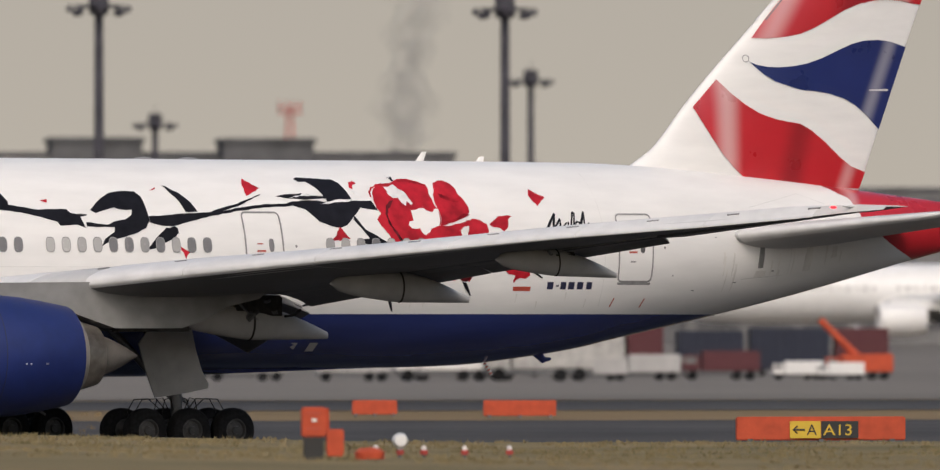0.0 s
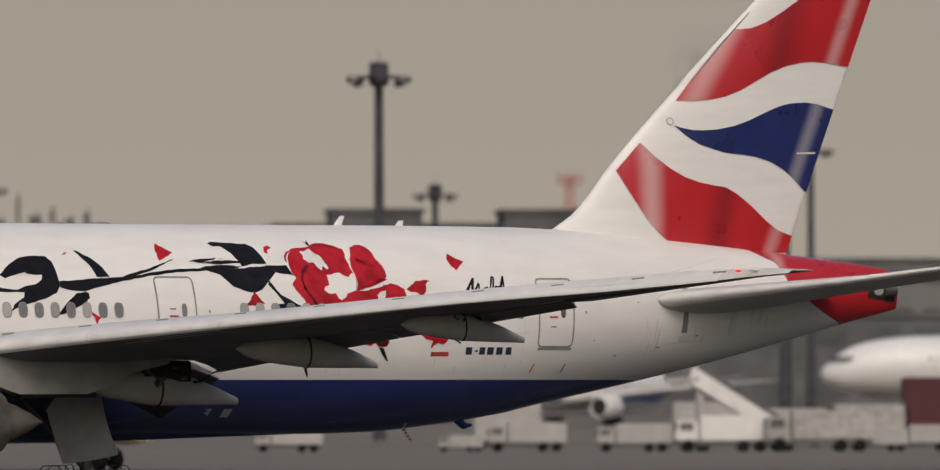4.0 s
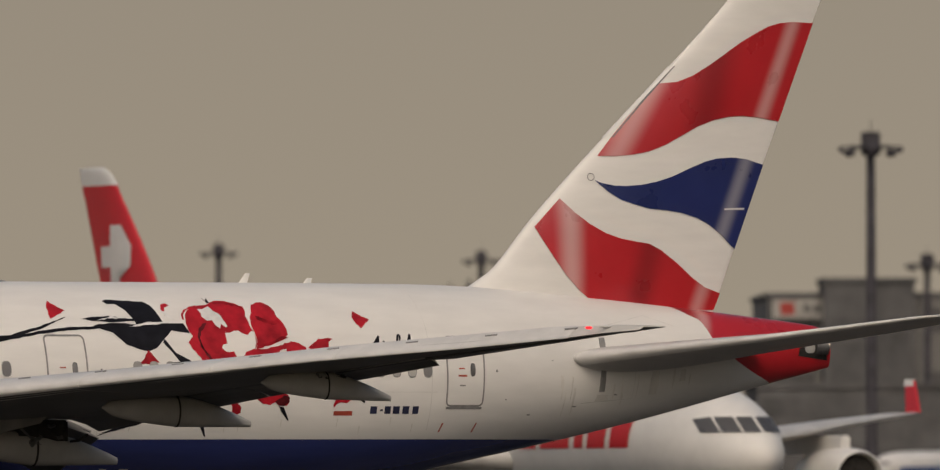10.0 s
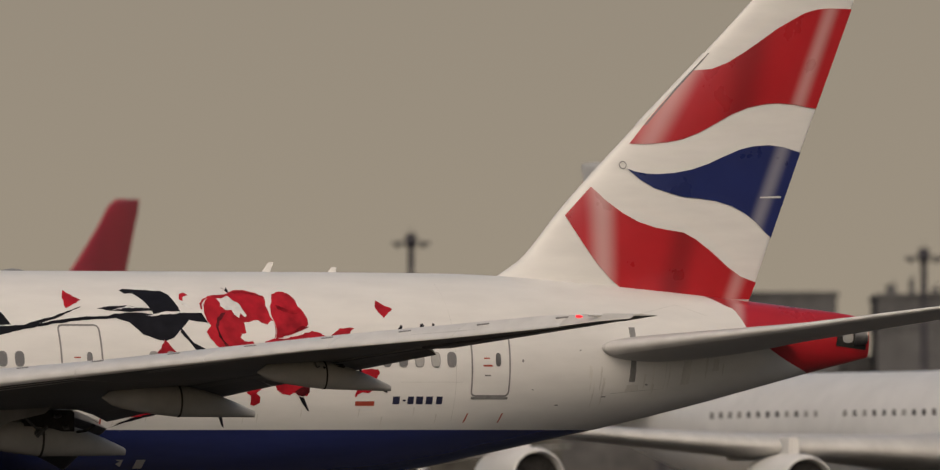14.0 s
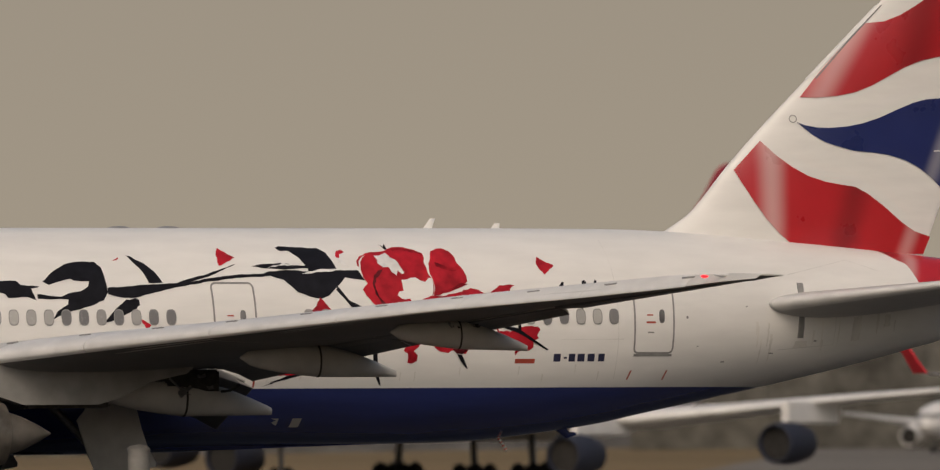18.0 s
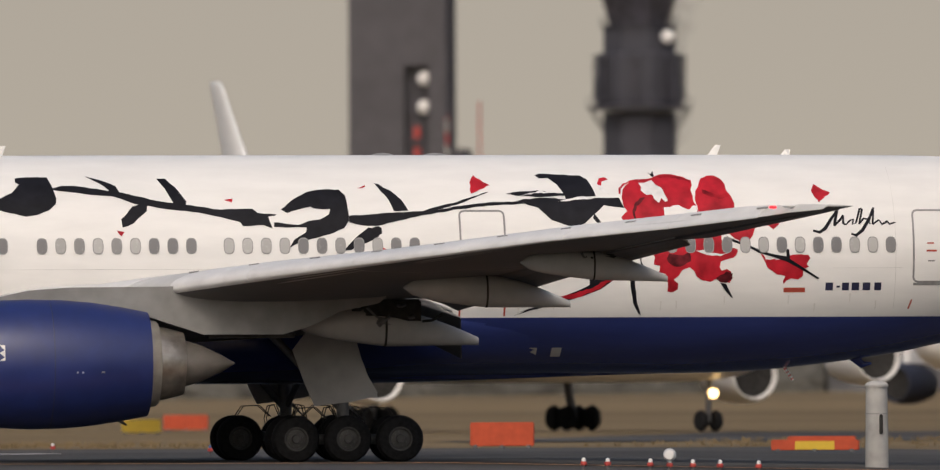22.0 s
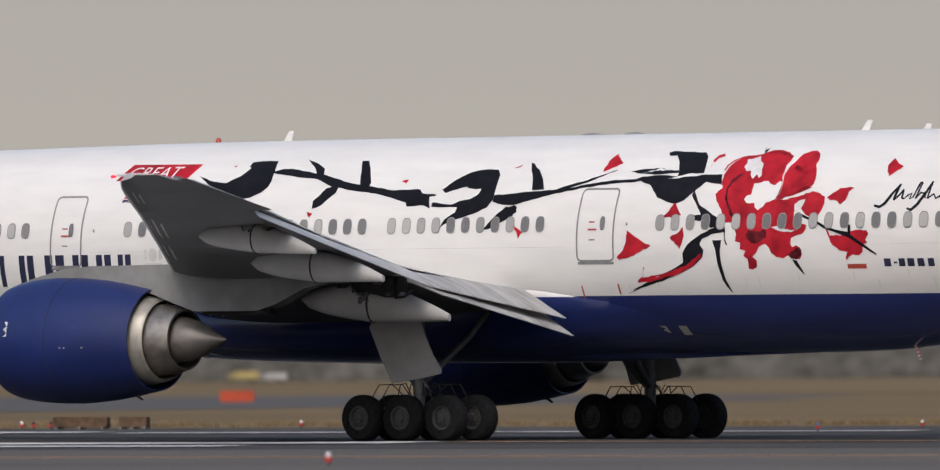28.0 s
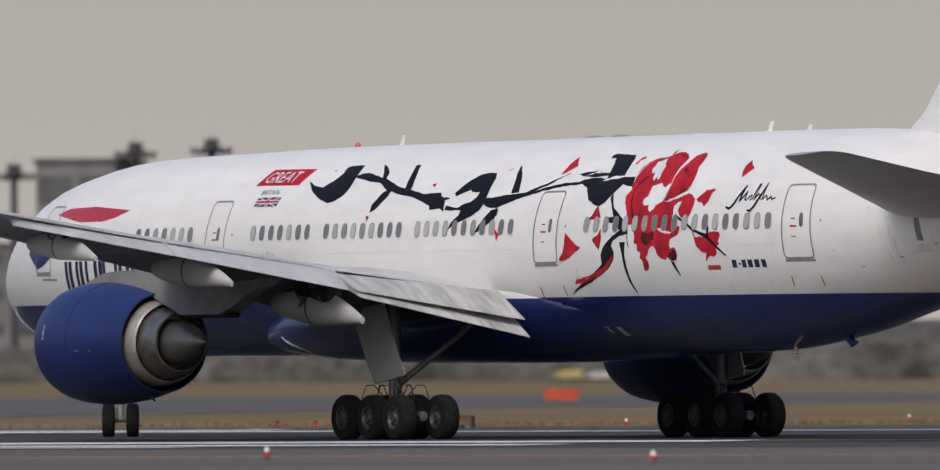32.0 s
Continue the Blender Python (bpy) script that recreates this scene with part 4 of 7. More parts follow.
livery("branch_stroke", INK, [[23.99, 7.69], [24.38, 7.78], [24.72, 7.78], [25.47, 7.67], [25.98, 7.6], [26.98, 7.36], [27.82, 7.24], [28.82, 7.1], [29.08, 7.12], [29.71, 7.12], [29.83, 7.01], [30.37, 6.96], [30.33, 6.93], [30.13, 6.9], [30.24, 6.56], [29.99, 6.66], [29.4, 6.63], [29.32, 6.75], [28.82, 6.88], [28.15, 7.02], [27.65, 7.07], [27.31, 7.11], [26.39, 7.26], [25.81, 7.47], [25.13, 7.52], [24.63, 7.59], [24.13, 7.66]])
livery("branch_stroke", INK, [[25.06, 8.05], [25.48, 7.94], [25.9, 7.77], [25.98, 7.6], [25.72, 7.62], [25.56, 7.77]])
livery("branch_stroke", INK, [[27.08, 7.98], [27.33, 7.98], [27.58, 7.73], [27.85, 7.34], [27.82, 7.21], [27.56, 7.14], [27.45, 7.34], [27.29, 7.68]])
livery("branch_stroke", INK, [[26.31, 7.19], [26.56, 7.26], [26.73, 7.21], [26.71, 7.06], [26.44, 6.84], [26.33, 6.72], [26.13, 6.63], [26.0, 6.6], [25.97, 6.84], [26.13, 6.97]])
livery("branch_stroke", INK, [[30.5, 7.1], [30.85, 7.37], [31.27, 7.59], [31.78, 7.67], [32.2, 7.66], [32.36, 7.5], [32.4, 7.13], [32.41, 6.79], [32.26, 6.57], [31.84, 6.4], [31.33, 6.27], [30.99, 6.17], [30.69, 6.02], [30.83, 6.25], [31.17, 6.45], [31.2, 6.59], [30.28, 6.61], [30.28, 6.74], [31.0, 6.67], [31.25, 6.77], [31.59, 6.82], [31.85, 6.96], [31.9, 7.11], [31.68, 7.1], [31.43, 7.13], [31.35, 7.18], [31.01, 7.1], [30.67, 7.0]])
livery("branch_stroke", INK, [[32.42, 6.92], [33.02, 6.96], [33.7, 7.01], [34.54, 7.05], [34.88, 7.16], [35.56, 7.32], [36.41, 7.59], [36.44, 7.58], [35.64, 7.27], [34.96, 7.09], [35.55, 7.19], [36.4, 7.29], [37.24, 7.32], [37.83, 7.28], [37.24, 7.24], [36.39, 7.2], [35.55, 7.1], [34.62, 6.95], [33.86, 6.79], [33.18, 6.63], [32.76, 6.65], [32.41, 6.74]])
livery("branch_stroke", INK, [[33.22, 7.84], [33.35, 7.82], [33.71, 7.55], [34.07, 7.11], [33.81, 7.04], [33.79, 7.36], [33.58, 7.62]])
livery("branch_stroke", INK, [[33.22, 6.63], [33.32, 6.58], [33.33, 6.42], [33.1, 6.31], [32.84, 6.25], [32.67, 6.15], [32.59, 6.11], [32.84, 6.32], [32.93, 6.53]])
livery("branch_stroke", INK, [[37.85, 8.06], [37.98, 8.11], [38.53, 8.08], [39.13, 8.06], [39.32, 7.94], [39.45, 7.65], [39.51, 7.43], [40.15, 7.42], [40.28, 7.12], [39.7, 7.21], [39.43, 6.97], [39.11, 6.69], [38.86, 6.6], [38.52, 6.66], [38.17, 6.78], [37.81, 7.14], [37.55, 7.21], [37.23, 7.33], [37.44, 7.39], [38.12, 7.42], [38.63, 7.38], [38.62, 7.47], [37.78, 7.44], [37.21, 7.48], [36.92, 7.53], [37.16, 7.58], [37.84, 7.63], [38.27, 7.57], [38.58, 7.55], [38.44, 7.79], [38.21, 7.98], [37.96, 7.97]])
livery("branch_stroke", INK, [[39.41, 6.97], [39.53, 6.8], [39.71, 6.55], [40.05, 6.38], [40.36, 6.21], [40.44, 5.95], [40.15, 5.91], [40.06, 6.11], [39.72, 6.11], [39.42, 6.18], [39.41, 6.28], [39.8, 6.29], [39.63, 6.51], [39.35, 6.85]])
livery("branch_stroke", INK, [[40.66, 5.94], [40.67, 5.8], [40.24, 5.74], [39.9, 5.61], [39.81, 5.46], [39.94, 5.29], [39.89, 5.1], [39.54, 4.84], [39.02, 4.64], [38.33, 4.43], [37.64, 4.27], [37.09, 4.1], [37.61, 4.3], [37.21, 4.19], [37.91, 4.43], [38.86, 4.79], [39.21, 4.96], [39.21, 5.21], [39.39, 5.46], [39.73, 5.67], [40.15, 5.87], [40.4, 5.95]])
livery("branch_stroke", INK, [[40.25, 5.57], [40.56, 5.57], [40.5, 5.28], [40.52, 4.87], [40.59, 4.45], [40.72, 4.11], [40.65, 4.15], [40.47, 4.45], [40.39, 4.87], [40.35, 5.29]])
livery("branch_stroke", INK, [[40.69, 5.87], [40.68, 5.62], [40.78, 5.42], [40.72, 5.43], [40.66, 5.57], [40.64, 5.87]])
livery("flower_petal", PETAL_RED, [[40.29, 7.65], [40.4, 7.78], [40.61, 7.91], [40.84, 7.94], [41.08, 7.96], [41.33, 8.05], [41.66, 8.09], [41.99, 8.03], [42.29, 7.92], [42.29, 7.77], [42.23, 7.64], [42.26, 7.37], [42.36, 7.09], [42.35, 6.86], [42.27, 6.66], [42.57, 6.67], [42.91, 6.74], [43.21, 6.8], [43.32, 6.76], [43.19, 6.68], [43.05, 6.62], [43.0, 6.42], [42.99, 6.22], [40.66, 6.05], [40.51, 6.34], [40.4, 6.49], [40.25, 6.67], [40.16, 6.86], [40.35, 7.04], [40.25, 7.21], [40.23, 7.42]])
livery("flower_petal", PETAL_RED, [[43.0, 6.42], [42.99, 6.22], [43.12, 6.05], [43.44, 5.96], [43.39, 5.78], [43.19, 5.69], [42.95, 5.61], [42.92, 5.45], [42.98, 5.35], [43.12, 5.4], [43.25, 5.33], [43.3, 5.15], [43.21, 5.01], [42.97, 5.03], [42.84, 5.12], [42.67, 5.04], [42.43, 5.08], [42.26, 5.19], [42.19, 5.35], [42.06, 5.45], [41.84, 5.36], [41.75, 5.21], [41.61, 5.1], [41.74, 4.99], [41.73, 4.82], [41.56, 4.74], [41.44, 4.77], [41.44, 5.03], [41.3, 5.11], [41.38, 5.26], [41.19, 5.31], [41.21, 5.49], [41.04, 5.53], [41.07, 5.73], [40.97, 5.96], [40.86, 6.1], [40.66, 6.05], [40.51, 6.34]])
livery("flower_petal", PETAL_RED, [[42.32, 7.4], [42.36, 7.6], [42.47, 7.74], [42.58, 7.97], [42.77, 8.04], [42.97, 8.05], [43.13, 7.97], [43.24, 7.8], [43.24, 7.63], [43.38, 7.42], [43.43, 7.25], [43.42, 7.09], [43.29, 6.99], [43.1, 6.89], [42.9, 6.82], [42.63, 6.76], [42.4, 6.69], [42.3, 6.67], [42.36, 6.82], [42.38, 7.03], [42.36, 7.2]])
livery("flower_petal", PETAL_RED, [[43.08, 6.68], [43.24, 6.85], [43.47, 6.9], [43.72, 6.85], [43.93, 6.74], [43.96, 6.54], [43.89, 6.34], [43.76, 6.18], [43.56, 6.11], [43.48, 6.21], [43.31, 6.31], [43.2, 6.42], [43.26, 6.55], [43.29, 6.68]])
livery("flower_petal", PETAL_RED, [[39.64, 7.63], [39.59, 7.83], [39.67, 7.97], [39.83, 8.01], [39.92, 7.94], [39.73, 7.88], [39.68, 7.73]])
livery("flower_petal", PETAL_RED, [[44.0, 6.72], [44.13, 6.81], [44.38, 6.98], [44.72, 7.01], [44.86, 6.97], [44.7, 6.87], [44.65, 6.64], [44.49, 6.51], [44.38, 6.61], [44.14, 6.64]])
livery("flower_petal", PETAL_RED, [[44.28, 5.67], [44.65, 5.67], [44.85, 5.73], [45.05, 5.8], [45.46, 5.8], [45.53, 5.7], [45.42, 5.53], [45.49, 5.46], [45.32, 5.4], [45.32, 5.2], [45.18, 5.1], [44.98, 5.13], [44.84, 5.07], [44.77, 4.97], [44.74, 5.04], [44.81, 5.2], [44.57, 5.24], [44.44, 5.34], [44.27, 5.47], [44.11, 5.81], [44.13, 5.84], [44.25, 5.64]])
livery("flower_petal", PETAL_RED, [[40.16, 7.53], [40.18, 7.69], [40.32, 7.82], [40.54, 7.91], [40.77, 7.95], [40.78, 7.92], [40.57, 7.87], [40.37, 7.79], [40.24, 7.67], [40.21, 7.52]])
livery("flower_petal_shade", PETAL_DARK, [[40.91, 7.44], [40.82, 7.34], [40.64, 7.18], [40.56, 7.01], [40.6, 6.77], [40.7, 6.57], [40.96, 6.23], [41.1, 6.11], [40.86, 6.22], [40.67, 6.47], [40.52, 6.74], [40.49, 7.04], [40.59, 7.28], [40.75, 7.41]])
livery("flower_petal_shade", PETAL_DARK, [[41.4, 5.69], [41.48, 5.84], [41.79, 5.79], [42.06, 5.86], [42.1, 5.62], [41.86, 5.49], [41.59, 5.48], [41.45, 5.59]])
livery("flower_petal_shade", PETAL_MID, [[42.55, 7.65], [42.81, 7.56], [43.09, 7.49], [43.25, 7.56], [43.3, 7.46], [43.11, 7.38], [42.76, 7.45], [42.57, 7.53]])
livery("flower_petal_shade", PETAL_DARK, [[42.81, 5.14], [43.12, 5.33], [43.29, 5.28], [43.28, 5.11], [43.11, 5.01], [42.94, 5.03]])
livery("flower_petal_shade", PETAL_MID, [[41.33, 8.04], [41.66, 8.08], [41.99, 8.01], [42.27, 7.91], [42.26, 7.83], [42.05, 7.92], [41.69, 8.0], [41.42, 7.98]])
livery("flower_petal_shade", PETAL_MID, [[43.43, 7.02], [43.3, 6.97], [43.03, 6.87], [42.7, 6.77], [42.4, 6.69], [42.3, 6.67], [42.56, 6.81], [42.89, 6.9], [43.22, 7.05]])
livery("flower_highlight", ART_WHITE, [[40.77, 7.84], [40.94, 7.84], [41.06, 7.89], [41.16, 7.92], [41.26, 7.78], [41.4, 7.71], [41.46, 7.54], [41.54, 7.34], [41.47, 7.3], [41.36, 7.41], [41.28, 7.27], [41.16, 7.37], [41.11, 7.51], [40.94, 7.5], [40.8, 7.62], [40.83, 7.72]])
livery("flower_highlight", WHITE, [[41.4, 7.14], [41.57, 7.15], [41.7, 7.2], [41.85, 7.21], [41.95, 7.13], [42.12, 7.08], [42.25, 7.2], [42.35, 7.18], [42.34, 6.96], [42.32, 6.83], [42.26, 6.69], [42.1, 6.63], [41.96, 6.59], [41.9, 6.49], [41.74, 6.39], [41.63, 6.46], [41.57, 6.6], [41.42, 6.58], [41.31, 6.6], [41.2, 6.7], [41.26, 6.8], [41.4, 6.83], [41.4, 7.0]])
livery("flower_highlight", WHITE, [[42.97, 6.55], [43.11, 6.64], [43.27, 6.68], [43.25, 6.58], [43.12, 6.48], [43.07, 6.32], [43.0, 6.2]])
livery("flower_highlight", ART_WHITE, [[42.23, 5.92], [42.47, 5.94], [42.61, 5.87], [42.95, 5.82], [43.22, 5.87], [42.95, 5.76], [42.61, 5.79], [42.41, 5.85]])
livery("twig_stroke", INK, [[43.1, 6.35], [43.35, 6.23], [43.76, 6.08], [44.1, 5.92], [44.44, 5.82], [44.84, 5.75], [44.83, 5.97], [44.92, 5.95], [44.94, 5.68], [45.79, 5.14], [45.75, 5.11], [44.86, 5.6], [44.41, 5.75], [44.04, 5.86], [43.76, 6.01], [43.28, 6.18]])
livery("twig_stroke", INK, [[42.95, 5.01], [43.11, 4.98], [43.32, 4.59], [43.27, 4.6], [43.06, 4.83]])
livery("twig_stroke", INK, [[41.08, 8.19], [41.17, 8.09], [41.26, 8.18], [41.26, 8.02], [41.19, 8.01]])
livery("flower_petal", PETAL_RED, [[39.89, 5.12], [39.54, 4.87], [39.03, 4.66], [38.34, 4.5], [37.82, 4.42], [37.52, 4.42], [37.75, 4.58], [37.81, 4.83], [37.85, 4.83], [37.71, 4.53], [38.17, 4.6], [38.6, 4.69], [38.17, 4.55], [39.03, 4.79], [39.46, 4.96], [39.81, 5.21]])
livery("flower_petal", PETAL_RED, [[35.95, 7.54], [35.95, 7.85], [36.1, 8.07], [36.32, 7.88], [36.51, 7.78], [36.22, 7.66], [36.01, 7.56]])
livery("flower_petal", PETAL_RED, [[38.47, 6.24], [38.67, 6.39], [38.81, 6.64], [38.98, 6.45], [39.14, 6.27], [38.87, 6.22]])
livery("flower_petal", PETAL_RED, [[36.92, 5.11], [37.15, 5.31], [37.27, 5.56], [37.29, 5.88], [37.69, 5.64], [38.13, 5.43], [37.69, 5.25], [37.26, 5.09], [37.01, 5.06]])
livery("flower_petal", PETAL_RED, [[38.78, 5.66], [39.08, 5.8], [39.22, 5.96], [39.27, 5.71], [39.12, 5.34]])
livery("flower_petal", PETAL_RED, [[45.69, 7.61], [45.79, 7.8], [46.03, 7.64], [46.23, 7.56], [45.87, 7.28]])
livery("flower_petal", PETAL_RED, [[28.91, 7.37], [29.17, 7.41], [29.13, 7.3]])
livery("flower_petal", PETAL_RED, [[25.84, 6.52], [26.05, 6.48], [25.96, 6.35]])
livery("flower_petal", PETAL_RED, [[32.74, 7.69], [32.96, 7.79], [32.96, 7.74]])
livery("flower_petal", PETAL_RED, [[22.49, 7.88], [22.62, 7.92], [22.59, 7.85]])
livery("flower_petal", PETAL_RED, [[33.33, 6.03], [33.63, 5.86], [33.5, 5.66]])
livery("belly_marking", MARK_RED, [[35.52, 4.34], [35.57, 4.34], [35.57, 3.99], [35.52, 3.99]])
livery("belly_marking", MARK_RED, [[36.79, 4.37], [36.85, 4.37], [36.85, 4.09], [36.8, 4.09]])
livery("lower_marking", MARK_RED, [[48.42, 4.26], [48.47, 4.26], [48.55, 4.53], [48.5, 4.53]])
livery("lower_marking", MARK_RED, [[49.62, 4.26], [49.67, 4.26], [49.75, 4.53], [49.7, 4.53]])
livery("label_plate", MARK_RED, [[44.77, 4.87], [45.39, 4.87], [45.39, 4.74], [44.77, 4.74]])
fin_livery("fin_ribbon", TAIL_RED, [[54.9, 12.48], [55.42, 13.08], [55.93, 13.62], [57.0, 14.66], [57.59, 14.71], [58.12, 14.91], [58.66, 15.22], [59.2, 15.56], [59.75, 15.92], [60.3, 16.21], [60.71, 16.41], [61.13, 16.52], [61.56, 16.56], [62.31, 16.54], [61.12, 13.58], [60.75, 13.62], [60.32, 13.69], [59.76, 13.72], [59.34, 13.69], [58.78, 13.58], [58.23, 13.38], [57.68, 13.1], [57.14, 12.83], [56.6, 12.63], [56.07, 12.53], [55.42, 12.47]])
for k in range(14):
    w0, w1 = k * 2 * math.pi / 14, (k + 1) * 2 * math.pi / 14
    fin_livery("fin_ring", SEAM, [(54.64 + r * math.cos(w), 11.85 + r * math.sin(w)) for r, w in ((0.118, w0), (0.118, w1), (0.094, w1), (0.094, w0))])
fin_livery("rudder_slit", ART_WHITE, [(59.2, 10.91), (59.92, 10.92), (59.92, 10.98), (59.2, 10.95)])
fin_livery("fin_ribbon", TAIL_BLUE, [[54.77, 11.75], [54.99, 11.67], [55.38, 11.6], [55.78, 11.59], [56.32, 11.63], [56.86, 11.73], [57.41, 11.9], [57.96, 12.13], [58.51, 12.34], [58.93, 12.44], [59.5, 12.48], [59.99, 12.43], [60.59, 12.27], [59.6, 9.74], [59.4, 9.9], [59.11, 10.17], [58.68, 10.46], [58.25, 10.66], [57.69, 10.81], [57.14, 10.88], [56.59, 10.92], [56.18, 11.02], [55.64, 11.17], [55.24, 11.38], [54.93, 11.61]])
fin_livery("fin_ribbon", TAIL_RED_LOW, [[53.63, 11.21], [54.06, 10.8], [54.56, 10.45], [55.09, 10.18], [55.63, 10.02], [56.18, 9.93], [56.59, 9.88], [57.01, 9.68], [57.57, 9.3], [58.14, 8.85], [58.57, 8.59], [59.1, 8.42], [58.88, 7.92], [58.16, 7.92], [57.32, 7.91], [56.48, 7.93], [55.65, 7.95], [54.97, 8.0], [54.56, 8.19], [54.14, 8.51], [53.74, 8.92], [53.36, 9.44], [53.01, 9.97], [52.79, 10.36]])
livery("branch_stroke", INK, [[32.19, 5.93], [32.57, 6.3], [32.94, 6.59], [33.29, 6.56], [33.24, 6.34], [32.82, 6.13], [32.44, 5.96]])
livery("branch_stroke", INK, [[33.23, 7.84], [33.67, 7.63], [33.95, 7.36], [34.12, 7.06], [33.7, 7.05], [33.57, 7.39]])
livery("leaf_highlight", ART_WHITE, [[37.33, 7.48], [37.87, 7.62], [38.43, 7.57], [37.85, 7.55]])
livery("leaf_highlight", ART_WHITE, [[38.36, 7.32], [39.11, 7.46], [39.64, 7.43], [39.05, 7.37]])
livery("leaf_highlight", ART_WHITE, [[39.51, 7.87], [39.79, 7.67], [39.91, 7.5], [39.68, 7.6]])
livery("registration_bar", MARK_NAVY, [[45.98, 5.01], [46.2, 5.01], [46.2, 4.79], [45.98, 4.79]])
livery("registration_bar", MARK_NAVY, [[46.3, 4.92], [46.4, 4.92], [46.4, 4.87], [46.3, 4.87]])
livery("registration_bar", MARK_NAVY, [[46.46, 5.01], [46.66, 5.01], [46.66, 4.79], [46.46, 4.79]])
livery("registration_bar", MARK_NAVY, [[46.74, 5.01], [46.96, 5.01], [46.96, 4.79], [46.74, 4.79]])
livery("registration_bar", MARK_NAVY, [[47.06, 5.01], [47.28, 5.01], [47.28, 4.79], [47.06, 4.79]])
livery("registration_bar", MARK_NAVY, [[47.4, 5.01], [47.6, 5.01], [47.6, 4.79], [47.4, 4.79]])


# tail cone and nose ribbons
lay("nose_ribbon", [(6.4, 6.8), (7.2, 6.98), (9.0, 7.02), (11.4, 6.88), (10.6, 6.66), (9.9, 6.56), (8.4, 6.55)], hull_side, TAIL_RED, fuselage)
lay("nose_ribbon", [(4.95, 5.6), (5.0, 5.9), (5.6, 5.95), (6.74, 5.5), (6.2, 5.25), (5.72, 5.14)], hull_side, TAIL_BLUE, fuselage)
lay("apu_recess", [(61.5, 6.55), (62.62, 6.42), (62.62, 7.0), (61.6, 7.08)], hull_side, NEAR_BLACK, fuselage, "dark recess of the auxiliary-power exhaust", 0.022, 0.08, 0.2)
lay("apu_vent", oval(61.95, 6.8, 0.2, 0.17), hull_side, LIGHT_GREY, fuselage, "pale round exhaust port", 0.03, 0.08, 0.2)
part("apu_exhaust", tube([(62.2 - GEAR_X, -0.30, 6.85), (62.55 - GEAR_X, -0.42, 6.85)], [0.3, 0.26], 20), DARK_STEEL, fuselage, "dark auxiliary-power exhaust")
part("apu_exhaust_core", tube([(62.4 - GEAR_X, -0.40, 6.85), (62.58 - GEAR_X, -0.47, 6.85)], 0.16, 16), STEEL, fuselage)
for x, w in ((7.75, 0.3), (8.2, 0.3), (8.6, 0.12), (8.95, 0.34), (9.3, 0.12), (9.75, 0.3), (10.2, 0.34), (11.6, 0.34), (12.05, 0.12), (12.5, 0.34), (13.1, 0.45), (13.75, 0.36), (14.3, 0.34), (14.8, 0.3)):
    x = 7.75 + (x - 7.75) * 1.6
    for a, b in ((0, 0.4), (0.56, 1)) if w > 0.2 else ((0, 0.9),):
        lay("lettering_bar", [(x + w * 1.6 * a, 4.46), (x + w * 1.6 * b, 4.46), (x + w * 1.6 * b, 5.36), (x + w * 1.6 * a, 5.36)], hull_side, MARK_NAVY, fuselage)

lay("door_sill", [(6.05, 4.79), (7.12, 4.78), (7.12, 4.85), (6.05, 4.86)], hull_side, SEAM, fuselage)

# the campaign panel
lay("banner_panel", [(18.42, 7.50), (18.72, 7.98), (21.30, 7.96), (21.0, 7.48)], hull_side, PETAL_RED, fuselage, "red slanted banner", 0.008)


def words(name, text, x, z, size, material, shear=0.0, off=0.014, stretch=1.0):
    c = bpy.data.curves.new(name, "FONT")
    c.body, c.size, c.shear, c.resolution_u = text, size, shear, 3
    t = bpy.data.objects.new("lettering", c)
    me = bpy.data.meshes.new_from_object(t)
    bm = bmesh.new()
    bm.from_mesh(me)
    for v in bm.verts:
        v.co = (x + v.co.x * stretch, 0, z + v.co.y)
    bpy.data.objects.remove(t)
    bpy.data.curves.remove(c)
    bpy.data.meshes.remove(me)
    return bm


drape("banner_lettering", words("w", "GREAT", 18.72, 7.58, 0.46, ART_WHITE, 0.25, stretch=1.32), hull_side, WHITE, fuselage, "white capital letters", 0.016)
drape("banner_lettering", words("w", "BRITAIN", 19.05, 7.22, 0.20, MARK_NAVY, 0.1, stretch=1.45), hull_side, MARK_NAVY, fuselage, "small dark capital letters", 0.009)
lay("flag_panel", [(18.95, 6.86), (19.05, 7.14), (20.42, 7.14), (20.32, 6.86)], hull_side, MARK_NAVY, fuselage, off=0.008)
for o in ([(18.98, 6.86), (20.3, 7.14), (20.42, 7.14), (19.1, 6.86)], [(19.05, 7.14), (20.2, 6.86), (20.32, 6.86), (19.2, 7.14)], [(18.98, 6.95), (20.35, 6.95), (20.38, 7.06), (19.02, 7.06)], [(19.58, 6.86), (19.62, 7.14), (19.8, 7.14), (19.76, 6.86)]):
    lay("flag_cross", o, hull_side, ART_WHITE, fuselage, off=0.011)
for o in ([(19.0, 6.98), (20.36, 6.98), (20.37, 7.03), (19.01, 7.03)], [(19.64, 6.86), (19.68, 7.14), (19.75, 7.14), (19.71, 6.86)]):
    lay("flag_stripe", o, hull_side, PETAL_RED, fuselage, off=0.014)

# cabin windows
rows_of_windows = [19.39 + 0.535 * k for k in range(7)] + [23.71 + 0.526 * k for k in range(9)] + [28.98 + 0.526 * k for k in range(11)] + [38.42 + 0.5245 * k for k in range(19)]
rows_of_windows += [12.4 + 0.53 * k for k in range(7)]


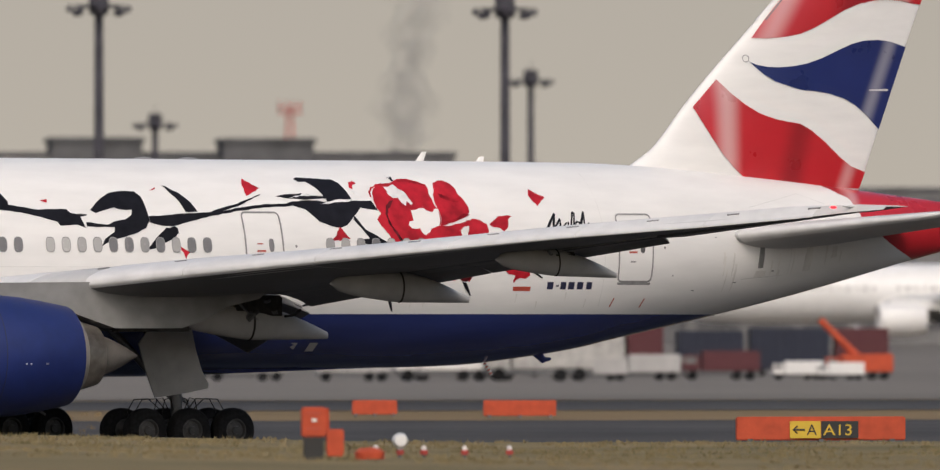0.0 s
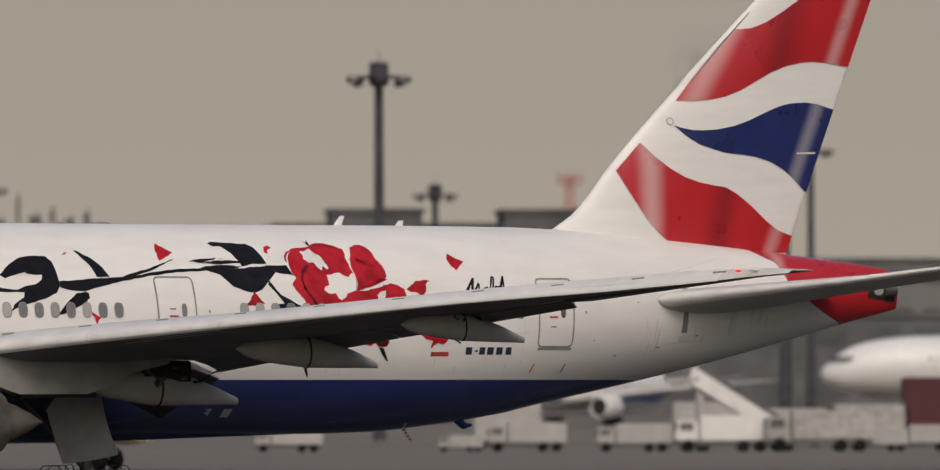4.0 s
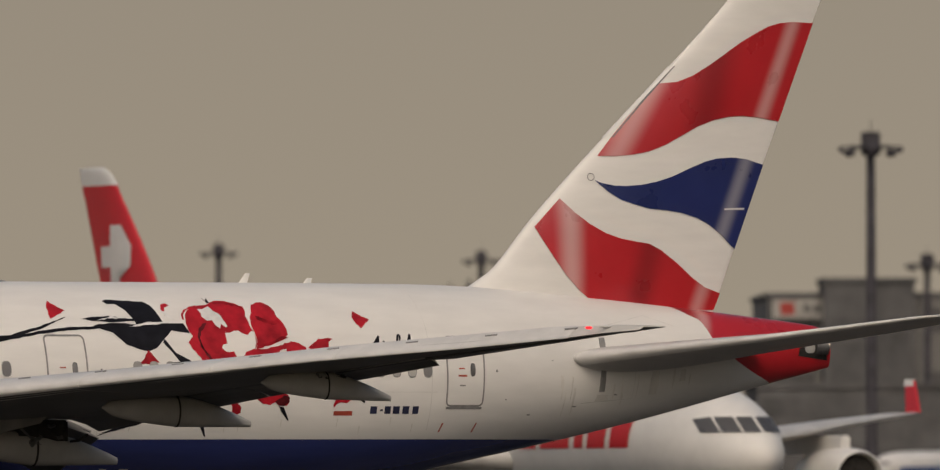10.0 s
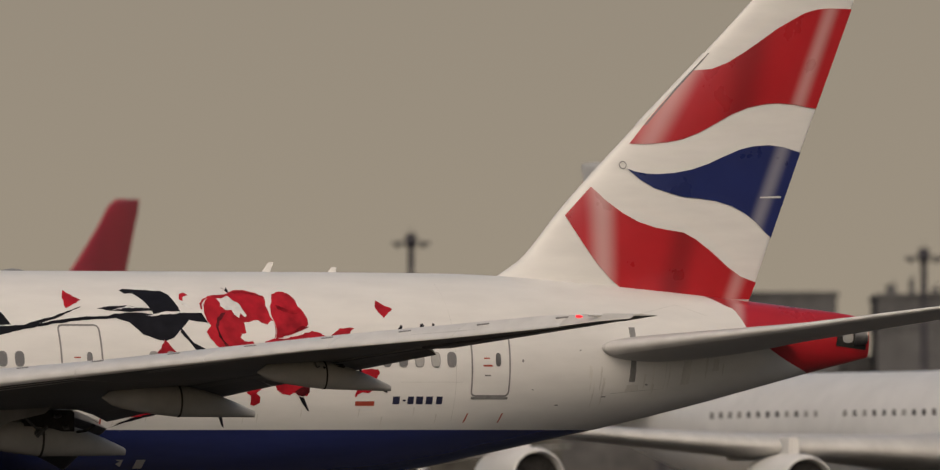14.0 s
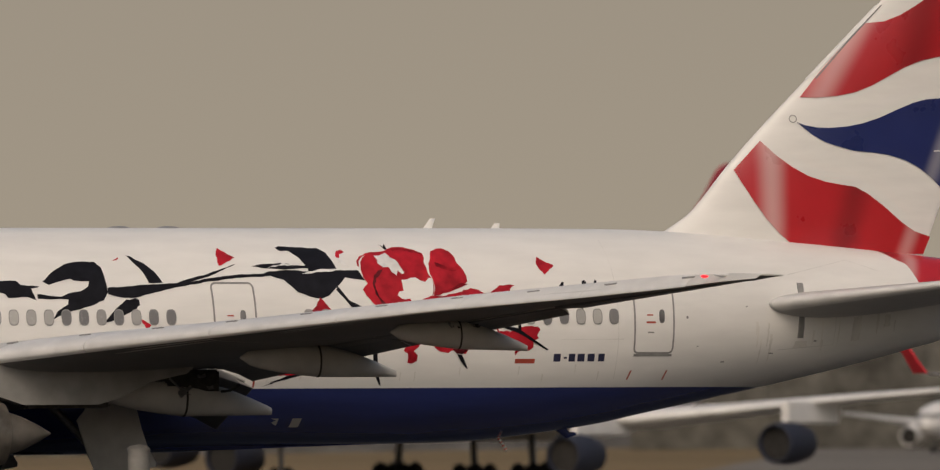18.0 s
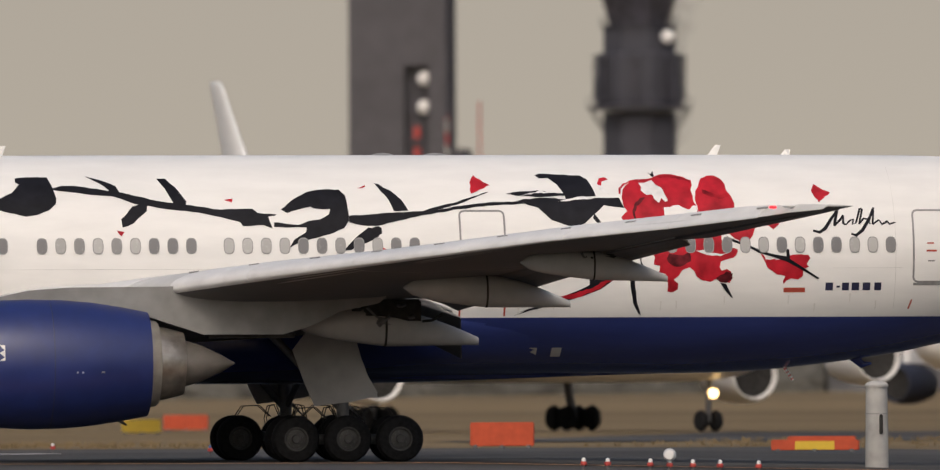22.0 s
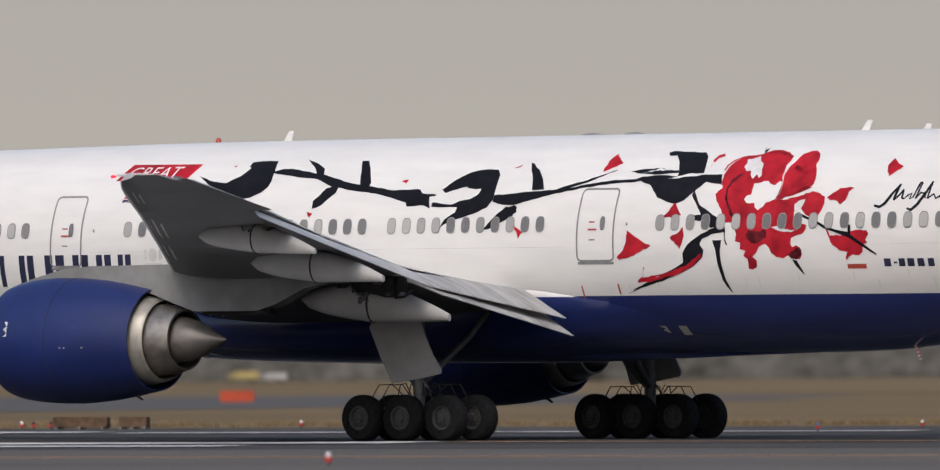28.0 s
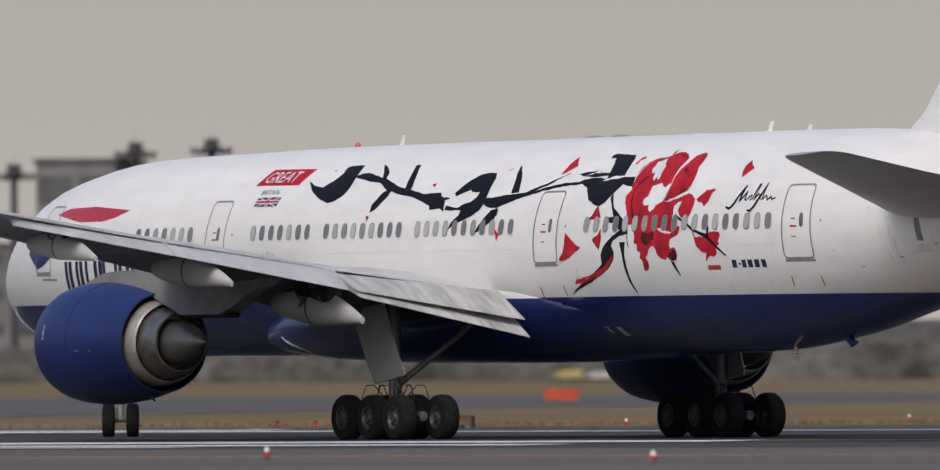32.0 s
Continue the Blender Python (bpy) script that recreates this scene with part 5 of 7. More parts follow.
for x in rows_of_windows:
    w = lay("cabin_window", oval(x, 6.08, 0.135, 0.205), hull_side, PANE, fuselage, off=0.024)
    lay("window_frame", oval(x, 6.08, 0.155, 0.23), hull_side, SEAM, fuselage, off=0.021)


def frame_outline(name, x0, x1, z0, z1, wide, material, off=0.012, r=0.16):
    """A rounded door seam, as a band."""
    def loop(d):
        out = []
        for cx, cz, a0 in ((x1 - r, z1 - r, 0), (x0 + r, z1 - r, 90), (x0 + r, z0 + r, 180), (x1 - r, z0 + r, 270)):
            for a in (0, 30, 60, 90):
                out.append((cx + (r + d) * math.cos(radians(a0 + a)), cz + (r + d) * math.sin(radians(a0 + a))))
        return out
    bm = bmesh.new()
    a, b = [[bm.verts.new((x, 0, z)) for x, z in loop(d)] for d in (0, -wide)]
    for i in range(len(a)):
        j = (i + 1) % len(a)
        bm.faces.new((a[i], a[j], b[j], b[i]))
    return drape(name, bm, hull_side, material, fuselage, "", off)


for x0, x1 in ((5.6, 6.75), (16.52, 17.7), (35.52, 36.84), (48.5, 49.82)):
    frame_outline("door_seam", x0, x1, 5.0, 7.08, 0.055, SEAM)
    lay("door_window", oval(x1 - 0.42, 6.08, 0.09, 0.2), hull_side, GLASS, fuselage, off=0.014)
    lay("door_handle", [(x0 + 0.40, 5.88), (x0 + 0.70, 5.88), (x0 + 0.70, 5.935), (x0 + 0.40, 5.935)], hull_side, MARK_RED, fuselage)
    lay("door_placard", [(x0 + 0.42, 6.1), (x0 + 0.62, 6.1), (x0 + 0.62, 6.14), (x0 + 0.42, 6.14)], hull_side, MARK_RED, fuselage)
    lay("door_placard", [(x0 + 0.45, 5.6), (x0 + 0.65, 5.6), (x0 + 0.65, 5.64), (x0 + 0.45, 5.64)], hull_side, SEAM, fuselage)
    lay("door_sill", [(x0 + 0.03, 4.93), (x1 - 0.03, 4.93), (x1 - 0.03, 5.0), (x0 + 0.03, 5.0)], hull_side, SEAM, fuselage, off=0.014)
    lay("door_sensor", oval(x1 + 0.42, 6.05, 0.035, 0.045, 8), hull_side, SEAM, fuselage)
for x in (37.6, 38.3):
    lay("outflow_panel", [(x, 2.95), (x + 0.28, 2.95), (x + 0.28, 3.2), (x, 3.2)], lambda a, b: hull_side(a, b) + 0.02, JET_GREY, belly)

# aerials and blades on the hull
for x, h, back in ((22.67, 0.33, 0.24), (43.1, 0.33, 0.26), (45.2, 0.2, 0.17)):
    z = crown(x) - 0.05
    part("aerial", loft([[Vector((x + k - GEAR_X, w, z0)) for k, w in ((s + 0, 0), (s + 0.12 * c, 0.03 * c), (s + 0.3 * c, 0), (s + 0.12 * c, -0.03 * c))] for z0, s, c in ((z, 0, 1), (z + h, back, 0.55))]), WHITE, plane, "white blade aerial")
for x in (33.8, 35.3):
    part("satellite_dome", loft([[Vector((x - GEAR_X + 0.35 * k * math.cos(a * math.pi / 8), 0.3 * k * math.sin(a * math.pi / 8), crown(x) - 0.03 + 0.09 * math.sqrt(1 - k * k) )) for a in range(16)] for k in (1.0, 0.9, 0.6, 0.1)]), SEAM, plane)
part("beacon", spin([(8.6, 0.09), (8.72, 0.08), (8.78, 0.03)], (20.3 - GEAR_X, 0, 0), 12, "Z"), MARK_RED, plane, "red anti-collision beacon")
part("tail_skid", tube([(47.3 - GEAR_X, 0, 2.95), (47.6 - GEAR_X, 0, 2.68), (47.85 - GEAR_X, 0, 2.72)], [0.15, 0.11, 0.04], 10), NAVY, plane)
probe = part("striped_probe", tube([(45.25 - GEAR_X, -0.4, 2.65), (45.5 - GEAR_X, -0.47, 2.25)], 0.04, 8), JET_WHITE, plane, "red and white striped probe")
for k in range(4):
    part("stripe", tube([(45.28 + 0.06 * k - GEAR_X, -0.41 - 0.017 * k, 2.6 - 0.096 * k), (45.3 + 0.06 * k - GEAR_X, -0.416 - 0.017 * k, 2.56 - 0.096 * k)], 0.045, 8), MARK_RED, probe)


# lap joints of the hull's skin
def seam_line(x0, z0, x1, z1, wide=0.011):
    if x0 == x1:
        o = [(x0, z0), (x0 + wide, z0), (x0 + wide, z1), (x0, z1)]
    else:
        o = [(x0, z0), (x1, z1), (x1, z1 + wide), (x0, z0 + wide)]
    lay("skin_seam", o, hull_side, HULL_SEAM, fuselage, off=0.009, grid=0.12)


for x0, x1, z in ((18, 35.2, 5.42), (46.2, 48.2, 5.42)):
    seam_line(x0, z, x1, z)
for x in (12.2, 48.0):
    seam_line(x, 4.3, x, 8.3)
for x, z, w, h in ((50.6, 5.2, 0.05, 0.03), (51.5, 4.75, 0.12, 0.035), (52.2, 6.35, 0.06, 0.03), (53.1, 5.0, 0.16, 0.03), (54.6, 5.35, 0.1, 0.04)):
    lay("access_panel", [(x, z), (x + w, z), (x + w, z + h), (x, z + h)], hull_side, SEAM if w < 0.2 else HULL_SEAM, fuselage, off=0.006)
# more of the pen strokes after the blossom
def stroke(points, wide):
    left, right = [], []
    for k, (x, z) in enumerate(points):
        a, b = points[max(k - 1, 0)], points[min(k + 1, len(points) - 1)]
        d = math.hypot(b[0] - a[0], b[1] - a[1]) or 1
        w = wide * (0.35 + 0.65 * math.sin(math.pi * (k + 0.5) / len(points)))
        left.append((x - (b[1] - a[1]) / d * w, z + (b[0] - a[0]) / d * w))
        right.append((x + (b[1] - a[1]) / d * w, z - (b[0] - a[0]) / d * w))
    lay("signature_stroke", left + right[::-1], hull_side, INK, fuselage, off=0.008)


for points, wide in (
    ([(45.63, 6.48), (45.82, 6.43), (45.98, 6.53), (46.16, 6.79), (46.38, 7.07)], 0.05),
    ([(46.38, 7.07), (46.29, 6.79), (46.25, 6.61)], 0.045),
    ([(46.25, 6.61), (46.44, 6.79), (46.53, 6.92)], 0.035),
    ([(46.53, 6.89), (46.51, 6.69), (46.58, 6.64)], 0.035),
    ([(46.58, 6.64), (46.71, 6.76), (46.81, 6.8), (46.78, 6.65), (46.88, 6.69)], 0.032),
    ([(46.88, 6.69), (47.02, 7.09), (47.08, 7.11)], 0.035),
    ([(47.09, 7.09), (46.97, 6.65)], 0.035),
    ([(46.97, 6.65), (47.11, 6.82), (47.25, 6.79), (47.29, 6.65)], 0.032),
    ([(46.73, 6.39), (46.87, 6.34), (47.06, 6.49), (47.28, 6.82), (47.42, 7.13)], 0.05),
    ([(47.42, 7.13), (47.36, 6.65)], 0.035),
    ([(47.36, 6.65), (47.55, 6.78)], 0.03),
    ([(47.55, 6.78), (47.63, 6.65), (47.79, 6.74), (47.85, 6.66), (48.03, 6.71)], 0.035),
):
    stroke(points, wide)


# a small pale crest beside the forward windows
CX, CZ = 20.33, 5.33
lay("crest_shield", oval(CX, CZ, 0.16, 0.2, 14, 0.85), hull_side, HULL_SEAM, fuselage, "pale grey crest", 0.008)
lay("crest_bar", [(CX - 0.34, CZ - 0.28), (CX + 0.34, CZ - 0.28), (CX + 0.3, CZ - 0.22), (CX - 0.3, CZ - 0.22)], hull_side, HULL_SEAM, fuselage, off=0.008)
for k in (-1, 1):
    lay("crest_side", [(CX + k * 0.2, CZ - 0.15), (CX + k * 0.36, CZ - 0.12), (CX + k * 0.32, CZ + 0.14), (CX + k * 0.22, CZ + 0.18)], hull_side, HULL_SEAM, fuselage, off=0.008)


# weathering on the tail: runs below the tailplane and round the vents
rng = random.Random(21)
for k in range(11):
    x, z = rng.uniform(51.5, 58.2), rng.uniform(5.2, 6.1)
    long, wide = rng.uniform(0.35, 0.9), rng.uniform(0.03, 0.11)
    z = max(z, keel(x) + 0.75 + long)
    lay("stain_run", torn([(x, z), (x + wide, z - 0.03), (x + wide * 0.9, z - long * 0.6), (x + wide * 0.55, z - long), (x + wide * 0.2, z - long * 0.7)], k, 0.06, 0.012), hull_side, STAIN, fuselage, off=0.005, along=0.3)
for x, z, w, h in ((55.9, 5.35, 0.32, 0.75), (53.9, 5.15, 0.5, 0.22), (57.0, 5.75, 0.22, 0.4)):
    lay("stain_patch", torn([(x, z), (x + w, z + 0.05), (x + w * 0.95, z + h), (x + w * 0.1, z + h * 0.95)], int(x * 10), 0.07, 0.03), hull_side, STAIN, fuselage, off=0.004, along=0.3)
for pts in ([(53.75, 7.28), (55.9, 7.72)], [(55.9, 7.72), (56.9, 7.4)], [(53.4, 5.1), (55.3, 5.25)], [(55.3, 5.25), (55.3, 6.2)]):
    (xa, za), (xb, zb) = pts
    if xa == xb:
        o = [(xa, za), (xa + 0.014, za), (xa + 0.014, zb), (xa, zb)]
    else:
        o = [(xa, za), (xb, zb), (xb, zb + 0.016), (xa, za + 0.016)]
    lay("access_seam", o, hull_side, HULL_SEAM, fuselage, off=0.008, along=0.3)
# runs behind the wing fairings and along the flaps' hinge line on the hull
for k in range(9):
    x, z = rng.uniform(36.9, 47.5), rng.uniform(4.35, 4.75)
    lay("stain_run", torn([(x, z), (x + 0.05, z), (x + 0.04, z - 0.2), (x + 0.02, z - 0.28)], k + 40, 0.06, 0.008), hull_side, STAIN, fuselage, off=0.005)


# ---- other aircraft ----
def nose_at(y, z):
    """How far aft of the nose's tip the hull reaches a breadth at a height."""
    a, b = 0.0, 10.0
    for _ in range(30):
        m = (a + b) / 2
        a, b = (m, b) if hull_side(m, z) < y else (a, m)
    return b


def jet(name, label, m, s, hull_paint, fin_paint, engines=2, cross=False, lamp=False, tip=None, stripes=(), broad=1.0, fat=1.5, aft=0.0, shear=0.0, spread=1.0, low=0.0, wing_paint=WING_TOP, span=1.0, fore=0.0, squat=1.0, slim=1.0, tall=1.9, drop=0.0, pods=((9.65, 0.0, 0.0), (17.5, 5.5, 0.9)), nose_x=5.8, body_gear=False, bulk=0.8, engine_paint=None, sill=5.9, taper=0.0):
    """A smaller copy of a jet's shapes, scaled by s."""
    j = thing(name, label, "airliner", m)
    shape = hull_mesh(s, 40, 1.5)
    for v in shape.verts:
        v.co.y *= slim
    body = part("fuselage", shape, hull_paint, j)
    body.matrix_basis = pose(0, 0, -low * s)
    fb = fin_mesh(s)
    reshape = lambda v: Vector(((fin_tail(v.z / s) - GEAR_X + (v.x / s + GEAR_X - fin_tail(v.z / s)) * (broad + taper * (v.z / s - 18)) + aft + shear * (18.5 - v.z / s)) * s, v.y, v.z))
    for v in fb.verts:
        v.co = reshape(v.co)
    f = part("fin", fb, fin_paint, j, "painted fin")
    G = GEAR_X
    tipz = 17.6
    tb = fin_mesh(s)
    bmesh.ops.bisect_plane(tb, geom=tb.verts[:] + tb.edges[:] + tb.faces[:], plane_co=(0, 0, tipz * s), plane_no=(0, 0, 1), clear_inner=True)
    for v in tb.verts:
        v.co = reshape(v.co)
        v.co.y *= 1.06
        v.co.x += 0.01 if v.co.x > (fin_nose(18) - G) * s else -0.02
        v.co.z += 0.015
    part("fin_tip", tb, tip or hull_paint, f)
    for paint_of, z0, z1, name_of in stripes:
        for d in (-1, 1):
            part(name_of, loft([[Vector((x - G, d * (hull_side(x, z) * slim + 0.03), z)) * s for z in np.linspace(z0, z1, 6)] for x in np.arange(6, 56, 2.0)], closed=False), paint_of, body)
    if cross:
        for d in (-1, 1):
            cx, cz, a, h = 60.0, 14.05, 0.55, 1.65
            outline = [(-a, -h), (a, -h), (a, -a), (h, -a), (h, a), (a, a), (a, h), (-a, h), (-a, a), (-h, a), (-h, -a), (-a, -a)]
            b = bmesh.new()
            b.faces.new([b.verts.new((cx + p, 0, cz + q)) for p, q in outline])
            for v in b.verts:
                v.co.z = cz + (v.co.z - cz) * 0.95
            bmesh.ops.triangulate(b, faces=b.faces)
            for g in np.arange(57.5, 63, 0.4):
                bmesh.ops.bisect_plane(b, geom=b.verts[:] + b.edges[:] + b.faces[:], plane_co=(g, 0, 0), plane_no=(1, 0, 0))
            for g in np.arange(11.8, 16, 0.3):
                bmesh.ops.bisect_plane(b, geom=b.verts[:] + b.edges[:] + b.faces[:], plane_co=(0, 0, g), plane_no=(0, 0, 1))
            for v in b.verts:
                px, pz = v.co.x, v.co.z
                back = fin_tail(pz) + (px - aft - shear * (18.5 - pz) - fin_tail(pz)) / (broad + taper * (pz - 18))
                v.co = Vector((px - G, d * (fin_half(back, pz) + 0.045), pz)) * s
            part("fin_cross", b, JET_WHITE, f, "white cross")
    for side in (-1, 1):
        w = part("wing", loft(wing_rings([(q[0] * span, q[1] - fore, q[2] - drop * min(q[0] / 12, 1.0), q[3], q[4] * fat, q[5]) for q in WING], side, s)), wing_paint, j)
        part("winglet", loft([[Vector((x - G - fore, side * (29.9 * span + d + lean), z - drop)) * s for x, z, lean in ((40.9, 6.9, 0.0), (42.1, 6.9, 0.0), (43.0, 6.9 + tall, 0.5), (42.2, 6.9 + tall, 0.5))] for d in (-0.05, 0.05)]), fin_paint, w)
        part("winglet_tip", loft([[Vector((x - G - fore, side * (29.9 * span + d + lean), z - drop)) * s for x, z, lean in ((42.1, 6.62 + tall, 0.42), (42.95, 6.62 + tall, 0.42), (43.02, 6.95 + tall, 0.52), (42.25, 6.95 + tall, 0.52))] for d in (-0.06, 0.06)]), hull_paint, w)
        part("stabiliser", loft(wing_rings(STAB, side, s)), JET_GREY, j)
        for y, dx, dz in ((pods[0][0] * spread, pods[0][1], pods[0][2] - drop * 0.3), (pods[1][0] * (1 + (spread - 1) * 2), pods[1][1], pods[1][2] - drop))[: engines // 2]:
            k = bulk if engines == 4 else 1.0
            eg = part("engine", spin([((20.8 + (x - 20.8) * k + dx) * s, r * k * s) for x, r in NACELLE], (-G * s, side * y * s, (2.81 + dz) * s), 28), engine_paint or hull_paint, j, "engine nacelle with a dark intake")
            part("intake", spin([((21.15 + dx) * s, 0.05), ((21.13 + dx) * s, 1.37 * k * s), ((21.5 + dx) * s, 1.3 * k * s)], (-G * s, side * y * s, (2.81 + dz) * s), 28), NEAR_BLACK, eg, "dark engine intake")
            part("pylon", box((22.0 + dx - G) * s, (28 + dx - G) * s, (side * y - 0.25) * s, (side * y + 0.25) * s, (3.9 + dz) * s, (4.9 + dz * 0.6) * s, 0.1 * s), hull_paint, j)
        part("gear_leg", tube([Vector((G - G, side * 5.4 * min(spread, 1.06), 0.7)) * s, Vector((0, side * 5.2, 3.6)) * s], 0.22 * s), DARK_STEEL, j)
        if body_gear:
            part("body_gear_leg", tube([Vector((2.6, side * 1.9, 0.7)) * s, Vector((2.4, side * 1.9, 3.0)) * s], 0.2 * s), DARK_STEEL, j)
            for dx in (1.85, 3.35):
                for dy in (-0.55, 0.55):
                    part("wheel", spin([(-0.22 * s, 0.1), (-0.22 * s, 0.5 * s), (0, 0.62 * s), (0.22 * s, 0.5 * s), (0.22 * s, 0.1)], Vector((dx, side * 1.9 + dy, 0.62)) * s, 20, "Y"), TYRE, j)
        for dx in (-0.75, 0.75):
            for dy in (-0.7, 0.7):
                part("wheel", spin([(-0.25 * s, 0.1), (-0.25 * s, 0.55 * s), (0, 0.68 * s), (0.25 * s, 0.55 * s), (0.25 * s, 0.1)], Vector((dx, side * 5.4 * min(spread, 1.06) + dy, 0.68)) * s, 20, "Y"), TYRE, j)
        for k in range(42):
            x = 11 + k * 0.9
            if k % 14 < 12:
                b = bmesh.new()
                y = side * (hull_side(x, sill + 0.2) * slim + 0.02)
                b.faces.new([b.verts.new(Vector((x + u - G, y, z)) * s) for u, z in ((0, sill), (0.32, sill), (0.36, sill + 0.2), (0.32, sill + 0.42), (0, sill + 0.42), (-0.04, sill + 0.2))])
                part("cabin_window", b, PANE, body)
        # cockpit panes in one level band round the nose: breadth from and to
        for y0, y1 in ((0.06, 0.78), (0.88, 1.5), (1.58, 2.05)):
            rings = []
            for grow in (0.015, 0.05):
                ring = [(y0 + (y1 - y0) * k / 4, 5.72) for k in range(5)] + [(y1 - (y1 - y0) * k / 4, 6.42 - 0.1 * (y1 > 1.6) * (1 - k / 4)) for k in range(5)]
                rings.append([Vector((nose_at(y, z) - grow - G, side * (y * slim + grow), z)) * s for y, z in ring])
            part("cockpit_window", loft(rings), FAR_GLASS, body, "dark cockpit window", smooth=False)
    part("nose_leg", tube([Vector((nose_x - G, 0, 0.5)) * s, Vector((nose_x - 0.1 - G, 0, 2.8)) * s], 0.14 * s), DARK_STEEL, j)
    for dy in (-0.4, 0.4):
        part("nose_wheel", spin([(-0.18 * s, 0.1), (-0.18 * s, 0.45 * s), (0, 0.55 * s), (0.18 * s, 0.45 * s), (0.18 * s, 0.1)], Vector((nose_x - G, dy, 0.55)) * s, 18, "Y"), TYRE, j)
    for o in j.children_recursive if squat != 1.0 else ():
        for v in o.data.vertices:
            v.co.z *= squat
    if lamp:
        part("landing_lamp", spin([(0, 0.02), (0.05, 0.24), (0.2, 0.26), (0.25, 0.02)], Vector((nose_x - 0.5 - G, -0.1, 1.9)) * s, 16, "X"), TAXI_LAMP, j, "lit landing lamp")
    return j


def heading(x, y, z, ux, uy):
    """Pose of a jet whose nose points along (ux, uy)."""
    return pose(x, y, z, 0, 0, math.degrees(math.atan2(-uy, -ux)))


U1, U2 = (0.4625, -0.8866), (0.546, -0.838)
red_jet = jet("airliner", "white jet with red fin and white cross, taxiing behind", Matrix.Identity(4), 1.0, JET_WHITE, JET_RED, 4, cross=True, broad=1.22, taper=0.05, aft=1.05, shear=0.02, low=0.7, span=1.0, fore=3.6, squat=0.94, slim=0.92, sill=6.4, fat=1.3, tall=1.6, drop=0.75, pods=((11.0, 1.0, 0.0), (21.0, 7.0, 0.9)))
white_jet = jet("airliner", "white twin jet with pale fin and lit landing lamps", Matrix.Identity(4), 1.02, JET_WHITE, JET_WHITE, 4, lamp=True, spread=1.085, broad=0.62)
for x0, w in ((7.2, 1.5), (9.1, 1.5), (11.0, 0.75), (12.2, 2.5), (15.1, 1.5)):
    b = bmesh.new()
    pts = [(x0, 5.0), (x0 + w, 5.0), (x0 + w, 7.45), (x0, 7.45)]
    b.faces.new([b.verts.new((x, 0, z)) for x, z in pts])
    for g in np.arange(5.2, 7.4, 0.2):
        bmesh.ops.bisect_plane(b, geom=b.verts[:] + b.edges[:] + b.faces[:], plane_co=(0, 0, g), plane_no=(0, 0, 1))
    for v in b.verts:
        x, z = v.co.x, v.co.z
        v.co = Vector((x - GEAR_X - (z - 6.0) * 0.25, hull_side(x, z) * 0.92 + 0.05, z * 0.94))
    part("lettering_bar", b, JET_RED, red_jet).matrix_basis = pose(0, 0, -0.66)
jet("airliner", "white four-engine jet with a red fin on the taxiway", heading(-47.5, 819.7, 0.0, -0.45, -0.892), 1.18, JET_WHITE, JET_CRIMSON, 4, tip=JET_CRIMSON, fat=1.3, wing_paint=JET_WHITE, broad=1.35, nose_x=10.1, body_gear=True, bulk=0.66, engine_paint=SLATE, drop=1.5, pods=((11.0, 1.0, -0.75), (20.0, 8.8, 0.9)), stripes=((JET_BLUE, 5.5, 5.95, "blue_cheatline"), (JET_RED, 5.98, 6.35, "red_cheatline")))
jet("airliner", "white jet with a green fin parked on the apron", heading(-21.4, 1240, rise(-21.4, 1240), -0.3, -0.95), 0.6, JET_WHITE, JET_GREEN, 2, tall=0.3)
far_jet = jet("airliner", "white jet taxiing past the terminal", Matrix.Identity(4), 1.0, JET_WHITE, JET_WHITE, 2)
for x, y, k, words_of in ((89.0, 1185.5, 0.618, "white jet with a blue fin and cheatline parked by the steps"), (81.0, 1240, 0.47, "small white jet with a blue fin parked at the terminal")):
    jet("airliner", words_of, heading(x, y, rise(x, y), -0.6, -0.8), k, JET_WHITE, JET_BLUE, 2, tip=JET_BLUE, stripes=((JET_BLUE, 3.6, 5.3, "blue_cheatline"),))



# ---- masts, towers and buildings ----
def mast(x, y, top, r=0.42, wide=2.4, platform=True):
    z = rise(x, y)
    t = thing("floodlight_mast", "dark steel floodlight mast on the apron", "light mast", pose(x, y, z), "apron floodlight masts")
    h = top - z
    part("pole", tube([(0, 0, 0), (0, 0, h * 0.5), (0, 0, h)], [r * 1.25, r, r * 0.85], 14), MAST, t)
    part("head", box(-0.75, 0.75, -0.75, 0.75, h - 0.8, h + 1.1, 0.1), MAST, t, "dark equipment head")
    part("platform", spin([(h - 0.25, wide * 0.55), (h - 0.2, wide * 0.75), (h - 0.05, wide * 0.75), (h, wide * 0.5)], n=20, axis="Z"), MAST, t)
    part("rod", tube([(0, 0, h), (0, 0, h + 2.2)], [0.06, 0.02], 6), MAST, t)
    for k in range(8):
        a = k * math.pi / 4
        lamp = part("floodlight", box(-0.35, 0.35, -0.22, 0.22, -0.28, 0.22, 0.05), MAST, t)
        lamp.matrix_basis = pose(wide * math.cos(a), wide * math.sin(a), h - 0.3 - 0.25 * (k % 2), 25, 0, math.degrees(a) + 90)
        part("bracket", tube([(0.5 * math.cos(a), 0.5 * math.sin(a), h), (wide * math.cos(a), wide * math.sin(a), h - 0.1)], 0.07, 6), MAST, t)
    return t


